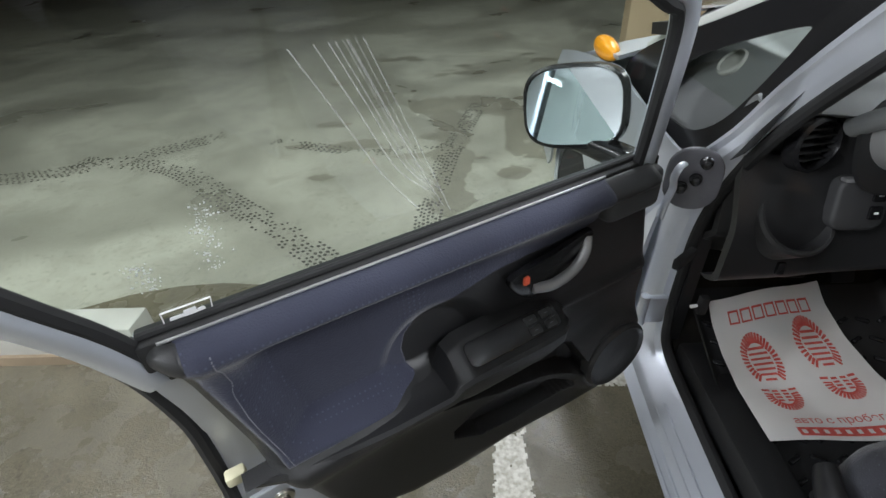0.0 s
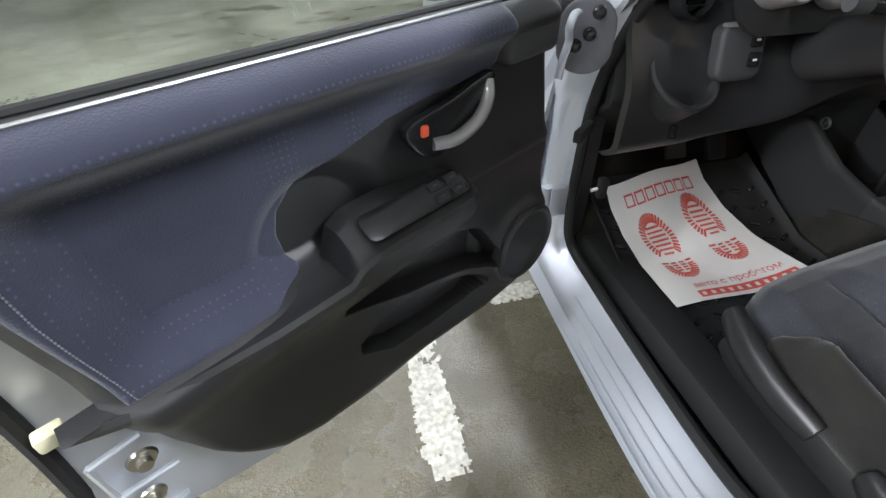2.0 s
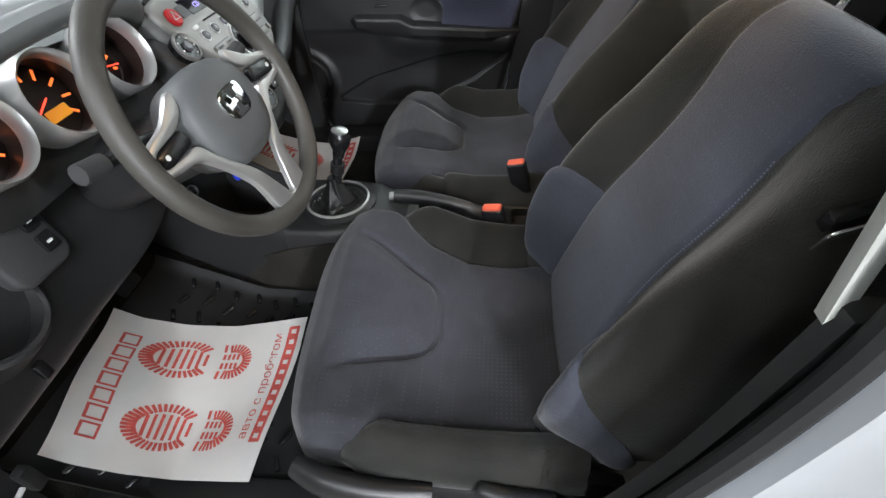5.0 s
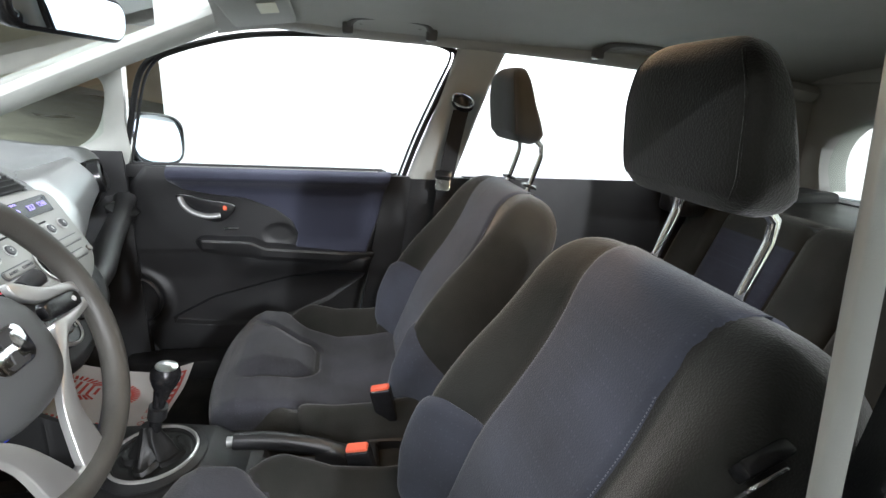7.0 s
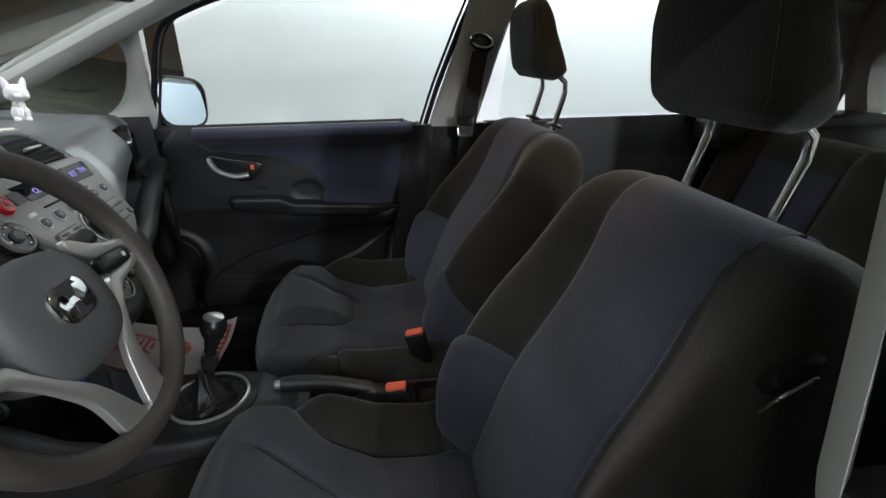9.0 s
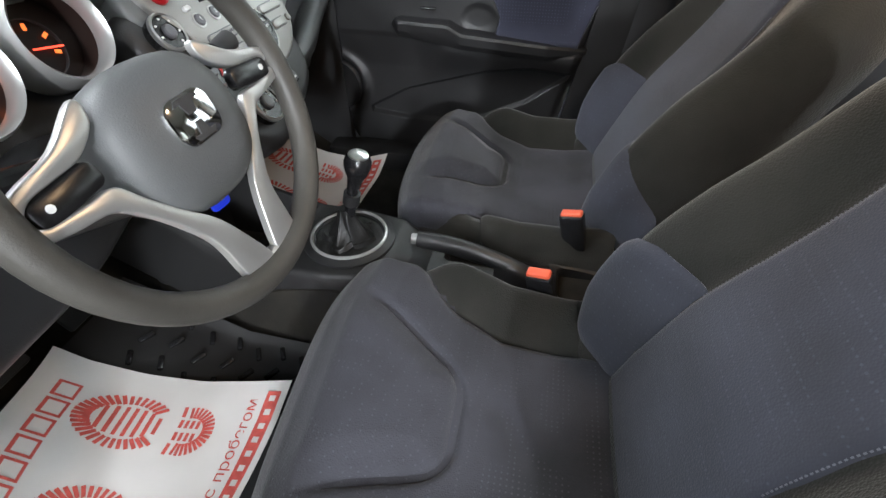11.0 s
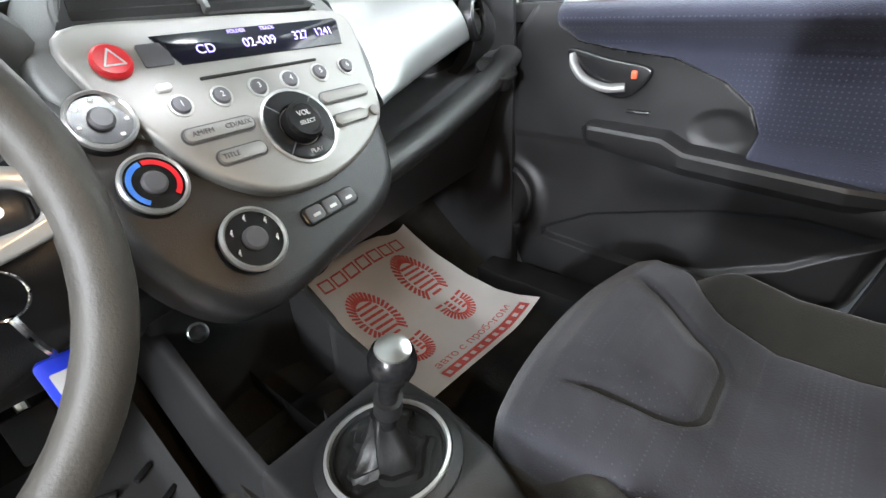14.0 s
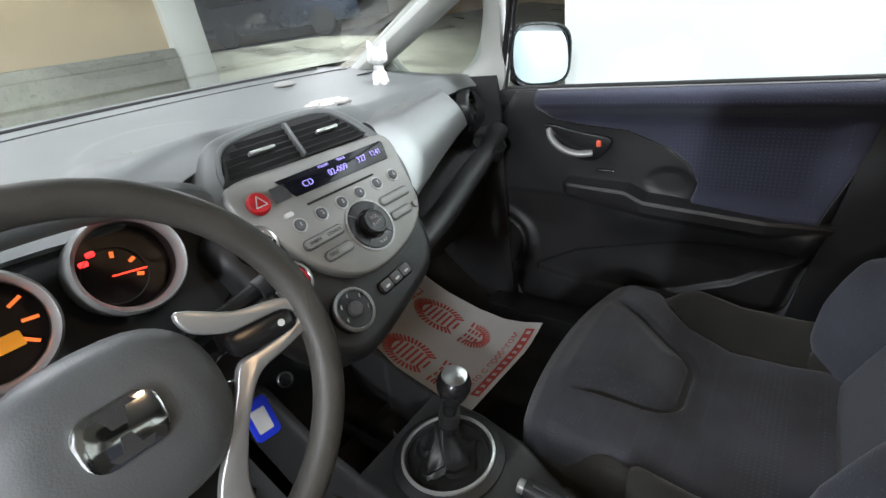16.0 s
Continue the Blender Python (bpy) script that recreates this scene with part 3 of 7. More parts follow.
for sx in (-1, 1):
    tuck = 0.045 if sx < 0 else 0.0
    pillar([(sx * 0.56, -0.05, 1.375), (sx * (0.60 - tuck), 0.25, 1.25), (sx * (0.655 - tuck), 0.60, 1.10), (sx * (0.70 - tuck), 0.95, 0.95)], 0.038, 0.8, TRIM, "pale grey windscreen pillar trim")
    if sx < 0:
        pillar([(sx * 0.58, 0.27, 1.225), (sx * 0.610, 0.305, 1.10), (sx * 0.645, 0.34, 0.95)], 0.030, 0.8, TRIM, "pale grey quarter pillar trim")
    else:
        edge_out = smooth_path([(0.650, 0.262, 1.235), (0.620, 0.25, 1.295), (0.632, 0.45, 1.215), (0.66, 0.65, 1.125), (0.69, 0.90, 1.0), (0.695, 0.80, 0.968), (0.693, 0.50, 0.955), (0.688, 0.305, 0.955), (0.672, 0.28, 1.09)], 8, True)
        edge_in = smooth_path([(0.668, 0.338, 1.200), (0.664, 0.40, 1.188), (0.668, 0.50, 1.155), (0.675, 0.62, 1.108), (0.682, 0.655, 1.07), (0.686, 0.60, 1.01), (0.688, 0.46, 0.992), (0.685, 0.365, 1.045), (0.675, 0.322, 1.15)], 8, True)
        part("pillar_trim", loft([[p + V(0.03, 0, 0) for p in edge_out], edge_out, [a.lerp(b, 0.35) + V(-0.012, 0, 0) for a, b in zip(edge_out, edge_in)], [a.lerp(b, 0.7) + V(-0.012, 0, 0) for a, b in zip(edge_out, edge_in)], edge_in, [p + V(0.03, 0, 0) for p in edge_in]], caps=False), TRIM, car, "pale grey quarter window surround", 60)
    pillar([(sx * 0.56, -0.06, 1.372), (sx * 0.592, -0.3, 1.365), (sx * 0.60, -0.6, 1.362), (sx * 0.60, -0.9, 1.356), (sx * 0.585, -1.4, 1.33), (sx * 0.57, -1.85, 1.28)], 0.036, 0.8, LINER, "grey roof rail trim")
    if sx > 0:
        rings = []
        for z in np.linspace(1.37, 0.945, 16):
            x = ramp(z, (0.94, 1.15, 1.36), (0.672, 0.640, 0.600))
            a, b = ramp(z, (0.945, 0.985, 1.15, 1.30, 1.37), (-0.514, -0.526, -0.584, -0.628, -0.650)), ramp(z, (0.945, 0.975, 1.15, 1.30, 1.37), (-0.664, -0.672, -0.722, -0.770, -0.800))
            rings.append([V(x + 0.030, a, z), V(x + 0.004, a - 0.002, z), V(x - 0.006, a - 0.014, z), V(x - 0.010, (a + b) / 2, z), V(x - 0.006, b + 0.014, z), V(x + 0.004, b + 0.002, z), V(x + 0.030, b, z)])
        part("pillar_trim", loft(rings), TRIM, car, "pale grey centre pillar trim", 50)
        rings = []
        for z in np.linspace(0.943, 0.34, 14):
            a, b = ramp(z, (0.34, 0.60, 0.75, 0.943), (-0.455, -0.490, -0.503, -0.512)), ramp(z, (0.34, 0.60, 0.943), (-0.62, -0.65, -0.668))
            rings.append([V(0.71, a, z), V(0.680, a - 0.002, z), V(0.668, a - 0.016, z), V(0.662, (a + b) / 2, z), V(0.668, b + 0.016, z), V(0.680, b + 0.002, z), V(0.71, b, z)])
        part("pillar_base", loft(rings), PLASTIC, car, "black lower pillar trim", 50)
    else:
        edge = smooth_path([(-0.663, -0.573, 0.918), (-0.640, -0.582, 1.06), (-0.614, -0.595, 1.18), (-0.588, -0.606, 1.28), (-0.555, -0.613, 1.35), (-0.50, -0.618, 1.385)], 6)
        rings = []
        for i, q in enumerate(edge):
            w = ramp(q.z, (0.92, 0.99, 1.07, 1.39), (0.024, 0.045, 0.095, 0.105))
            back = V(0.63, -0.78, 0) * w
            rings.append([q + V(-0.014, 0.004, 0), q + V(-0.002, 0.004, 0), q + V(0.006, -0.004, 0), q + back + V(0.004, 0, 0), q + back + V(-0.012, -0.006, 0)])
        part("pillar_trim", loft(rings), TRIM, car, "pale grey centre pillar trim", 50)
        low = smooth_path([(-0.668, -0.585, 0.925), (-0.672, -0.545, 0.74), (-0.672, -0.505, 0.60), (-0.668, -0.455, 0.46), (-0.664, -0.40, 0.36)], 6)
        part("pillar_base", loft([[q + V(-0.012, 0, 0), q + V(0.004, 0.006, 0.004), q + V(0.022, -0.03, -0.01), q + V(0.022, -0.16, -0.02), q + V(-0.012, -0.16, -0.02)] for q in low]), PLASTIC, car, "black lower pillar trim", 50)
    part("fender", sheet(lambda s, t: V(sx * (0.80 - 0.05 * t ** 3 + 0.03 * math.sin(math.pi * s)), lerp(0.44, 1.75, s), lerp(0.32 + 0.36 * max(0, 1 - ((lerp(0.44, 1.75, s) - 1.12) / 0.36) ** 2) ** 0.5, 0.93 - 0.16 * s * s - 0.085 * (1 - smoothstep(s / 0.40)), t)), 24, 8, 0.01), SILVER, car, "silver front wing")
    tyre = moved(lathe([(0.19, -0.09), (0.27, -0.095), (0.297, -0.07), (0.30, 0), (0.297, 0.07), (0.27, 0.095), (0.19, 0.09)]), pose(sx * 0.71, 1.12, 0.30, 0, 90, 0))
    wheel = part("front_wheel", tyre, RUBBER, car, "black tyre")
    rim = moved(lathe([(0.03, 0.03), (0.06, 0.03), (0.17, 0.05), (0.19, 0.06), (0.19, 0.0), (0.03, 0.0)]), pose(sx * 0.71 + sx * 0.02, 1.12, 0.30, 0, sx * 90, 0))
    part("rim", rim, SATIN, wheel, "silver alloy rim")
part("bonnet", sheet(lambda s, t: V(lerp(-0.76, 0.76, s), lerp(0.98, 1.75, t), 0.985 - 0.22 * t ** 1.5 - 0.06 * (2 * s - 1) ** 4), 12, 10, 0.012), SILVER, car, "silver bonnet")
part("front_bumper", sheet(lambda s, t: V(lerp(-0.79, 0.79, s), 1.78 - 0.25 * abs(2 * s - 1) ** 3, lerp(0.75, 0.2, t)), 12, 6, 0.02), SILVER, car, "silver front bumper")


def screen_point(s, t):
    a = 2 * s - 1
    return V(a * lerp(0.56, 0.69, t), lerp(-0.05 + 0.05 * a * a, 0.98, t) - 0.10 * a * a * t, lerp(1.40, 1.055, t ** 0.95) - 0.03 * a * a * (1 - t))


ws = part("windscreen", sheet(screen_point, 12, 12), GLASS, car, "clear laminated windscreen")
ws.visible_shadow = False
part("windscreen_frit", sheet(lambda s, t: screen_point(s, lerp(0.95, 1.0, t)) + V(0, -0.004, -0.006), 16, 3), GLOSS, car, "black printed band along the windscreen")
part("cowl", sheet(lambda s, t: V(lerp(-0.70, 0.70, s), lerp(0.90, 1.02, t) - 0.1 * (2 * s - 1) ** 2, 1.045 - 0.02 * t), 12, 3, 0.03), RUBBER, car, "black cowl below the windscreen")
for sx in (-1, 1):
    if sx < 0:
        rim_out = smooth_path([(-0.725, 1.00, 0.875), (-0.715, 0.88, 0.972), (-0.69, 0.60, 1.082), (-0.655, 0.32, 1.195), (-0.655, 0.215, 1.200), (-0.70, 0.262, 1.02), (-0.725, 0.335, 0.885), (-0.745, 0.56, 0.800), (-0.75, 0.80, 0.795)], 5, True)
        rim_in = smooth_path([(-0.715, 0.735, 0.862), (-0.708, 0.66, 0.975), (-0.695, 0.52, 1.048), (-0.668, 0.355, 1.112), (-0.670, 0.345, 1.092), (-0.692, 0.388, 0.996), (-0.708, 0.44, 0.922), (-0.718, 0.52, 0.872), (-0.72, 0.62, 0.858)], 5, True)
        part("quarter_surround", loft([rim_out, rim_in, [p + V(0.006, 0, 0) for p in rim_in], [p + V(0.02, 0, 0) for p in rim_out]], caps=False), GLOSS, car, "black quarter glass surround")
    q = part("quarter_window", loft([[V(sx * 0.70, 0.36, 0.955), V(sx * 0.645, 0.31, 1.18)], [V(sx * 0.705, 0.85, 0.965), V(sx * 0.66, 0.60, 1.09)]], closed=False), GLASS, car, "small triangular quarter glass")
    q.visible_shadow = False
    # behind the front doors
    part("rear_door_panel", sheet(lambda s, t: V(sx * (0.68 - 0.02 * math.sin(math.pi * t)), lerp(-0.70, -1.45, s), lerp(0.30, 0.955, t)), 8, 8, 0.04), PLASTIC, car, "dark rear door panel")
    part("rear_quarter_trim", sheet(lambda s, t: V(sx * 0.68, lerp(-1.40, -2.0, s), lerp(0.30, 0.95, t)), 8, 6, 0.03), PLASTIC, car, "black rear quarter trim")
    part("rear_quarter_liner", sheet(lambda s, t: V(sx * lerp(0.68, 0.56, t), lerp(-1.40, -2.0, s), lerp(0.95, 1.33, t)), 8, 6, 0.03), LINER, car, "grey upper quarter trim")
    rw = part("rear_side_window", loft([[V(sx * 0.685, -0.74, 0.965), V(sx * 0.60, -0.76, 1.345)], [V(sx * 0.685, -1.40, 0.965), V(sx * 0.605, -1.38, 1.31)]], closed=False), GLASS, car, "rear side window glass")
    rw.visible_shadow = False
for sx in (-1, 1):
    part("kick_panel", sheet(lambda s, t: V(sx * (0.675 - 0.03 * math.sin(math.pi * s)), lerp(0.30 if sx > 0 else 0.385, 0.95, s), lerp(0.28, 1.0 if sx > 0 else 0.80, t)), 8, 6, 0.03, (sx, 0, 0)), PLASTIC, car, "black footwell side panel")
part("pillar_panel", sheet(lambda s, t: V(0.692 - 0.02 * t, lerp(-0.34, -0.80, s) - 0.10 * t, lerp(0.28, 0.95, t)), 6, 6, 0.03, (1, 0, 0)), PLASTIC, car, "black lower centre pillar cover")
def rear_side(sx):
    """Outer body behind the front door, cut out round the wheel."""
    def point(s, t):
        y = lerp(-0.745, -2.10, s)
        arch = 0.36 * max(0, 1 - ((y + 1.42) / 0.36) ** 2) ** 0.5
        return V(sx * (0.812 - 0.035 * t ** 3 - 0.05 * s ** 4), y, lerp(0.28 + arch, 0.945, t))
    part("rear_side_panel", sheet(point, 36, 10, 0.012, (-sx, 0, 0)), SILVER, car, "silver rear door and quarter panel")
    part("rear_pillar", sheet(lambda s, t: V(sx * lerp(0.775, 0.60, t), lerp(-1.72, -2.10, s) + 0.12 * t, lerp(0.945, 1.40, t)), 6, 8, 0.012, (-sx, 0, 0)), SILVER, car, "silver rear pillar")
    tyre = moved(lathe([(0.19, -0.09), (0.27, -0.095), (0.297, -0.07), (0.30, 0), (0.297, 0.07), (0.27, 0.095), (0.19, 0.09)]), pose(sx * 0.70, -1.42, 0.30, 0, 90, 0))
    wheel = part("rear_wheel", tyre, RUBBER, car, "black tyre")
    part("rim", moved(lathe([(0.03, 0.03), (0.06, 0.03), (0.17, 0.05), (0.19, 0.06), (0.19, 0.0), (0.03, 0.0)]), pose(sx * 0.72, -1.42, 0.30, 0, sx * 90, 0)), SATIN, wheel, "silver alloy rim")


rear_side(-1)
rear_side(1)
part("rear_bumper", sheet(lambda s, t: V(lerp(-0.77, 0.77, s), -2.20 + 0.12 * abs(2 * s - 1) ** 4, lerp(0.93, 0.28, t)), 12, 6, 0.02, (0, 1, 0)), SILVER, car, "silver tailgate and rear bumper")
part("tailgate", box(-0.62, 0.62, -2.12, -2.05, 0.30, 0.93, 0.02), PLASTIC, car, "dark tailgate trim")
rg = part("tailgate_window", sheet(lambda s, t: V(lerp(-0.56, 0.56, s), lerp(-2.06, -1.85, t), lerp(0.93, 1.34, t)), 6, 4), GLASS, car, "tailgate glass")
rg.visible_shadow = False
for sx in (-1, 1):
    outer = smooth_path([(0.66, -2.04, 0.90), (0.655, -1.98, 1.05), (0.63, -1.92, 1.20), (0.58, -1.86, 1.33), (0.45, -1.83, 1.36), (0.0, -1.82, 1.375)], 6)
    inner = smooth_path([(0.560, -2.07, 0.955), (0.548, -2.02, 1.045), (0.505, -1.97, 1.13), (0.42, -1.93, 1.195), (0.30, -1.92, 1.215), (0.0, -1.92, 1.222)], 6)
    part("pillar_trim", loft([[V(sx * q.x, q.y - 0.03, q.z) for q in outer], [V(sx * q.x, q.y, q.z) for q in outer], [V(sx * lerp(q.x, r.x, 0.8), lerp(q.y, r.y, 0.6) + 0.03, lerp(q.z, r.z, 0.8)) for q, r in zip(outer, inner)], [V(sx * q.x, q.y, q.z) for q in inner], [V(sx * q.x, q.y - 0.05, q.z) for q in inner]], closed=False), TRIM, car, "pale grey trim round the tailgate glass", 60)
    part("load_shelf_side", box(*sorted((sx * 0.52, sx * 0.66)), -2.06, -1.42, 0.86, 0.955, 0.02, 3), PLASTIC, car, "black rear side ledge")
part("roof_rear_trim", box(-0.56, 0.56, -1.95, -1.82, 1.31, 1.36, 0.01), LINER, car)
part("load_cover", box(-0.60, 0.60, -2.05, -1.55, 0.90, 0.92, 0.005), PLASTIC, car, "dark load cover")


# ---- front doors ----
def door_matrix_driver():
    a = radians(31.6)
    c, s = math.cos(a), math.sin(a)
    return Matrix(((-c, s, 0, -0.8224), (-s, -c, 0, 0.3668), (0, 0, 1, 0), (0, 0, 0, 1)))


DOOR_P = Matrix(((0, -1, 0, 0.77), (1, 0, 0, 0.488), (0, 0, 1, 0), (0, 0, 0, 1)))


def front_door(m, k, label):
    """k: 1 for the driver's door, -1 for its mirror image. Modelled as u (to the rear), n (into the car), z."""
    d = thing("door_1" if k > 0 else "door_2", label, "car door", m=m, group="front doors", kind="structure")

    def add(name, bm, material, parent=None, text="", angle=35):
        if k < 0:
            for v in bm.verts:
                v.co.x = -v.co.x
        return part(name, bm, material, parent or d, text, angle)

    def skin(s, t):
        u0 = lerp(0.13, 0.936, s)
        z = lerp(ramp(u0, (0.13, 0.7, 0.8, 0.94), (0.39, 0.36, 0.385, 0.43)) if k > 0 else 0.27, 0.910, t)
        u = lerp(0.13 + 0.03 * (1 - t) ** 2, ramp(z, (0.38, 0.45, 0.54, 0.68, 0.75, 0.81, 0.86, 0.95), (0.93, 0.932, 0.926, 0.923, 0.922, 0.926, 0.932, 0.950) if k > 0 else (0.93, 0.936, 0.932, 0.935, 0.924, 0.924, 0.930, 0.936)), s)
        return V(u, -0.035 - 0.035 * math.sin(math.pi * min(1, t * 1.1)) + 0.02 * t, z)
    add("outer_skin", sheet(skin, 24, 20, 0.070, (0, 1, 0)), SILVER, None, "silver painted outer panel")

    def trim_rear(z):
        if k < 0:
            return ramp(z, (0.27, 0.45, 0.62, 0.73, 0.96), (0.80, 0.85, 0.885, 0.915, 0.972))
        return ramp(z, (0.34, 0.385, 0.439, 0.507, 0.596, 0.713, 0.798, 0.863, 0.955), (0.66, 0.720, 0.778, 0.820, 0.846, 0.868, 0.886, 0.900, 0.928))

    def trim_low(u):
        return ramp(u, (0.13, 0.26, 0.43, 0.56, 0.66, 0.72, 0.778, 0.82), (0.36, 0.345, 0.362, 0.362, 0.372, 0.392, 0.440, 0.50)) - (0 if k > 0 else 0.06)

    def crease(u):
        """Height of the moulded ridge that runs back from the armrest."""
        return ramp(u, (0.50, 0.60, 0.76, 0.85, 0.93), (0.712, 0.702, 0.692, 0.684, 0.678) if k > 0 else (0.690, 0.690, 0.684, 0.675, 0.670))

    def step(x):
        x = min(1.0, max(0.0, x))
        return x * x * (3 - 2 * x)

    def slit(u, z, us, hi, lo):
        """1 inside a slot between two curves, falling off over a few millimetres."""
        if u < us[0] or u > us[-1]:
            return 0.0
        return step(min(ramp(u, us, hi) - z, z - ramp(u, us, lo)) / 0.011 + 0.3)

    def cloth_front(z):
        if k < 0:
            return ramp(z, (0.664, 0.70, 0.76, 0.80, 0.835, 0.87, 0.882, 0.895, 0.92, 0.965), (0.66, 0.645, 0.654, 0.636, 0.592, 0.505, 0.40, 0.33, 0.30, 0.292))
        return ramp(z, (0.690, 0.706, 0.730, 0.763, 0.791, 0.819, 0.837, 0.860, 0.871, 0.877, 0.884, 0.911, 0.955), (0.604, 0.618, 0.634, 0.638, 0.630, 0.602, 0.545, 0.479, 0.42, 0.33, 0.286, 0.284, 0.296))

    def cloth_rear(z):
        if k < 0:
            return ramp(z, (0.70, 0.80, 0.90, 0.965), (0.872, 0.905, 0.932, 0.950))
        return ramp(z, (0.69, 0.795, 0.889, 0.93, 0.96), (0.840, 0.865, 0.887, 0.892, 0.892))

    foot = 0.696

    def dish(u, z):
        """1 in the middle of the sunken fabric, falling softly to 0 at its rolled border."""
        ea, eb, ec = cloth_rear(z) - 0.014 - u, 0.936 - z, z - foot - 0.004
        rr, rl = 0.075, 0.05
        ed = rr - math.hypot(rr - ea, rr - eb) if ea < rr and eb < rr else min(ea, eb)
        ed = min(ed, rl - math.hypot(rl - ea, rl - ec) if ea < rl and ec < rl else ec)
        return step(ed / 0.055) * lerp(0.35, 1.0, step((u - 0.36) / 0.30))

    def upper(u, z):
        """The door's face over the armrest: rolled top edge, sunken fabric, and a scoop round the armrest's rear end."""
        n = 0.095 + 0.022 * bump(z, 0.934, 0.022) - 0.012 * max(0, (z - 0.946) / 0.0145) ** 2 + 0.010 * bump(z, foot, 0.022) * step((u - 0.58) / 0.08)
        n -= (0.036 if k > 0 else 0.010) * dish(u, z)
        if k > 0:
            n -= 0.026 * step((1.0 - ((u - 0.585) / 0.105) ** 2 - ((z - 0.728) / 0.115) ** 2) / 0.9)
        return max(n, 0.050)

    def relief(u, z):
        c = crease(u)
        low = 0.076 + (0.046 if k > 0 else 0.034) * math.exp(-((z - c + 0.012) / 0.06) ** 2) * step((u - 0.30) / 0.2)
        low = lerp(lerp(0.074, 0.084, step((z - 0.6) / 0.1)), low, step((u - 0.40) / 0.12))
        if k > 0:
            up = upper(u, z) - 0.010 * step((u - cloth_front(z) - 0.004) / 0.012) * step((cloth_rear(z) - u) / 0.012)
        else:
            cup = ((u - 0.600) / 0.055) ** 2 + ((z - 0.755) / 0.040) ** 2
            up = 0.088 + 0.010 * bump(z, 0.93, 0.05) - 0.006 * step((1 - cup) / 0.8)
            up = lerp(up, 0.074, step((u - cloth_front(z)) / 0.010) * step((cloth_rear(z) - u) / 0.012))
        n = lerp(low, up, step((z - c) / 0.020))
        d = math.hypot(u - 0.190, z - 0.522) if k > 0 else math.hypot(u - 0.158, z - 0.540)
        if k > 0:
            n += 0.030 * math.exp(-(d / 0.115) ** 4)
            n -= 0.045 * slit(u, z, (0.262, 0.30, 0.37, 0.47, 0.59), (0.530, 0.600, 0.628, 0.632, 0.624), (0.510, 0.520, 0.540, 0.566, 0.612))
            n -= 0.070 * slit(u, z, (0.285, 0.33, 0.43, 0.51, 0.57), (0.486, 0.508, 0.542, 0.552, 0.520), (0.468, 0.456, 0.456, 0.468, 0.504))
            n += 0.006 * math.exp(-((d - 0.088) / 0.012) ** 2)
        else:
            n -= 0.016 * slit(u, z, (0.262, 0.38, 0.53, 0.63, 0.75, 0.865), (0.472, 0.537, 0.582, 0.612, 0.632, 0.622), (0.452, 0.440, 0.440, 0.466, 0.522, 0.612))
            n += 0.010 * math.exp(-((d - 0.092) / 0.016) ** 2)
        return max(n, 0.042)

    def base(s, t):
        z0 = lerp(0.34 if k > 0 else 0.27, 0.958, t)
        front = ramp(z0, (0.32, 0.45, 0.7, 0.9, 0.955), (0.17, 0.105, 0.105, 0.150, 0.175) if k > 0 else (0.20, 0.135, 0.15, 0.175, 0.215))
        u = lerp(front, trim_rear(z0), s)
        z = max(z0, trim_low(u)) if t < 0.35 else z0
        n = relief(u, z)
        edge = min(s, 1 - s) / 0.05
        return V(u, n - 0.035 * max(0, 1 - edge) ** 2 - 0.03 * max(0, 1 - (z - trim_low(u)) / 0.05) ** 2, z)
    add("trim_panel", sheet(base, 250, 210, 0.004, (0, -1, 0)), PLASTIC, None, "black grained plastic door trim")

    def cloth(s, t):
        """The fabric insert, sewn on over the panel."""
        z = lerp(foot, 0.9605, t)
        u = lerp(cloth_front(z), cloth_rear(z), s)
        e = min(s * 0.5, (1 - s) * 0.5, t * 0.26, (1 - t) * 0.4) / 0.014
        return V(u, upper(u, z) + 0.0035 - 0.006 * max(0, 1 - e) ** 2, z)
    add("cloth_panel", sheet(cloth, 130, 110, 0.006, (0, -1, 0)), NAVY, None, "navy dotted woven fabric insert")
    if k > 0:
        stitch = bmesh.new()
        for i in range(62):
            z0, z1 = lerp(0.945, 0.70, i / 62), lerp(0.945, 0.70, (i + 0.55) / 62)
            a, b = cloth(0.955, (z0 - foot) / 0.2645), cloth(0.955, (z1 - foot) / 0.2645)
            stitch = joined(stitch, tube([a + V(0, 0.0008, 0), b + V(0, 0.0008, 0)], 0.0009, 4))
        add("stitching", stitch, THREAD, None, "pale stitched seam")

    # armrest, sloping in at the top, with its window switches
    def arm(s, t):
        u = lerp(0.352, 0.90, s)
        us = (0.352, 0.368, 0.39, 0.43, 0.52, 0.565, 0.587, 0.602, 0.70, 0.84, 0.90)
        back = ramp(u, us, (0.733, 0.750, 0.760, 0.771, 0.771, 0.769, 0.756, 0.715, 0.705, 0.693, 0.687))
        lip = ramp(u, us, (0.722, 0.732, 0.737, 0.741, 0.741, 0.739, 0.730, 0.711, 0.701, 0.689, 0.683))
        foot = ramp(u, us, (0.714, 0.702, 0.696, 0.691, 0.689, 0.688, 0.687, 0.686, 0.678, 0.667, 0.664))
        out = ramp(u, us, (0.092, 0.128, 0.143, 0.149, 0.148, 0.147, 0.143, 0.139, 0.132, 0.112, 0.085))
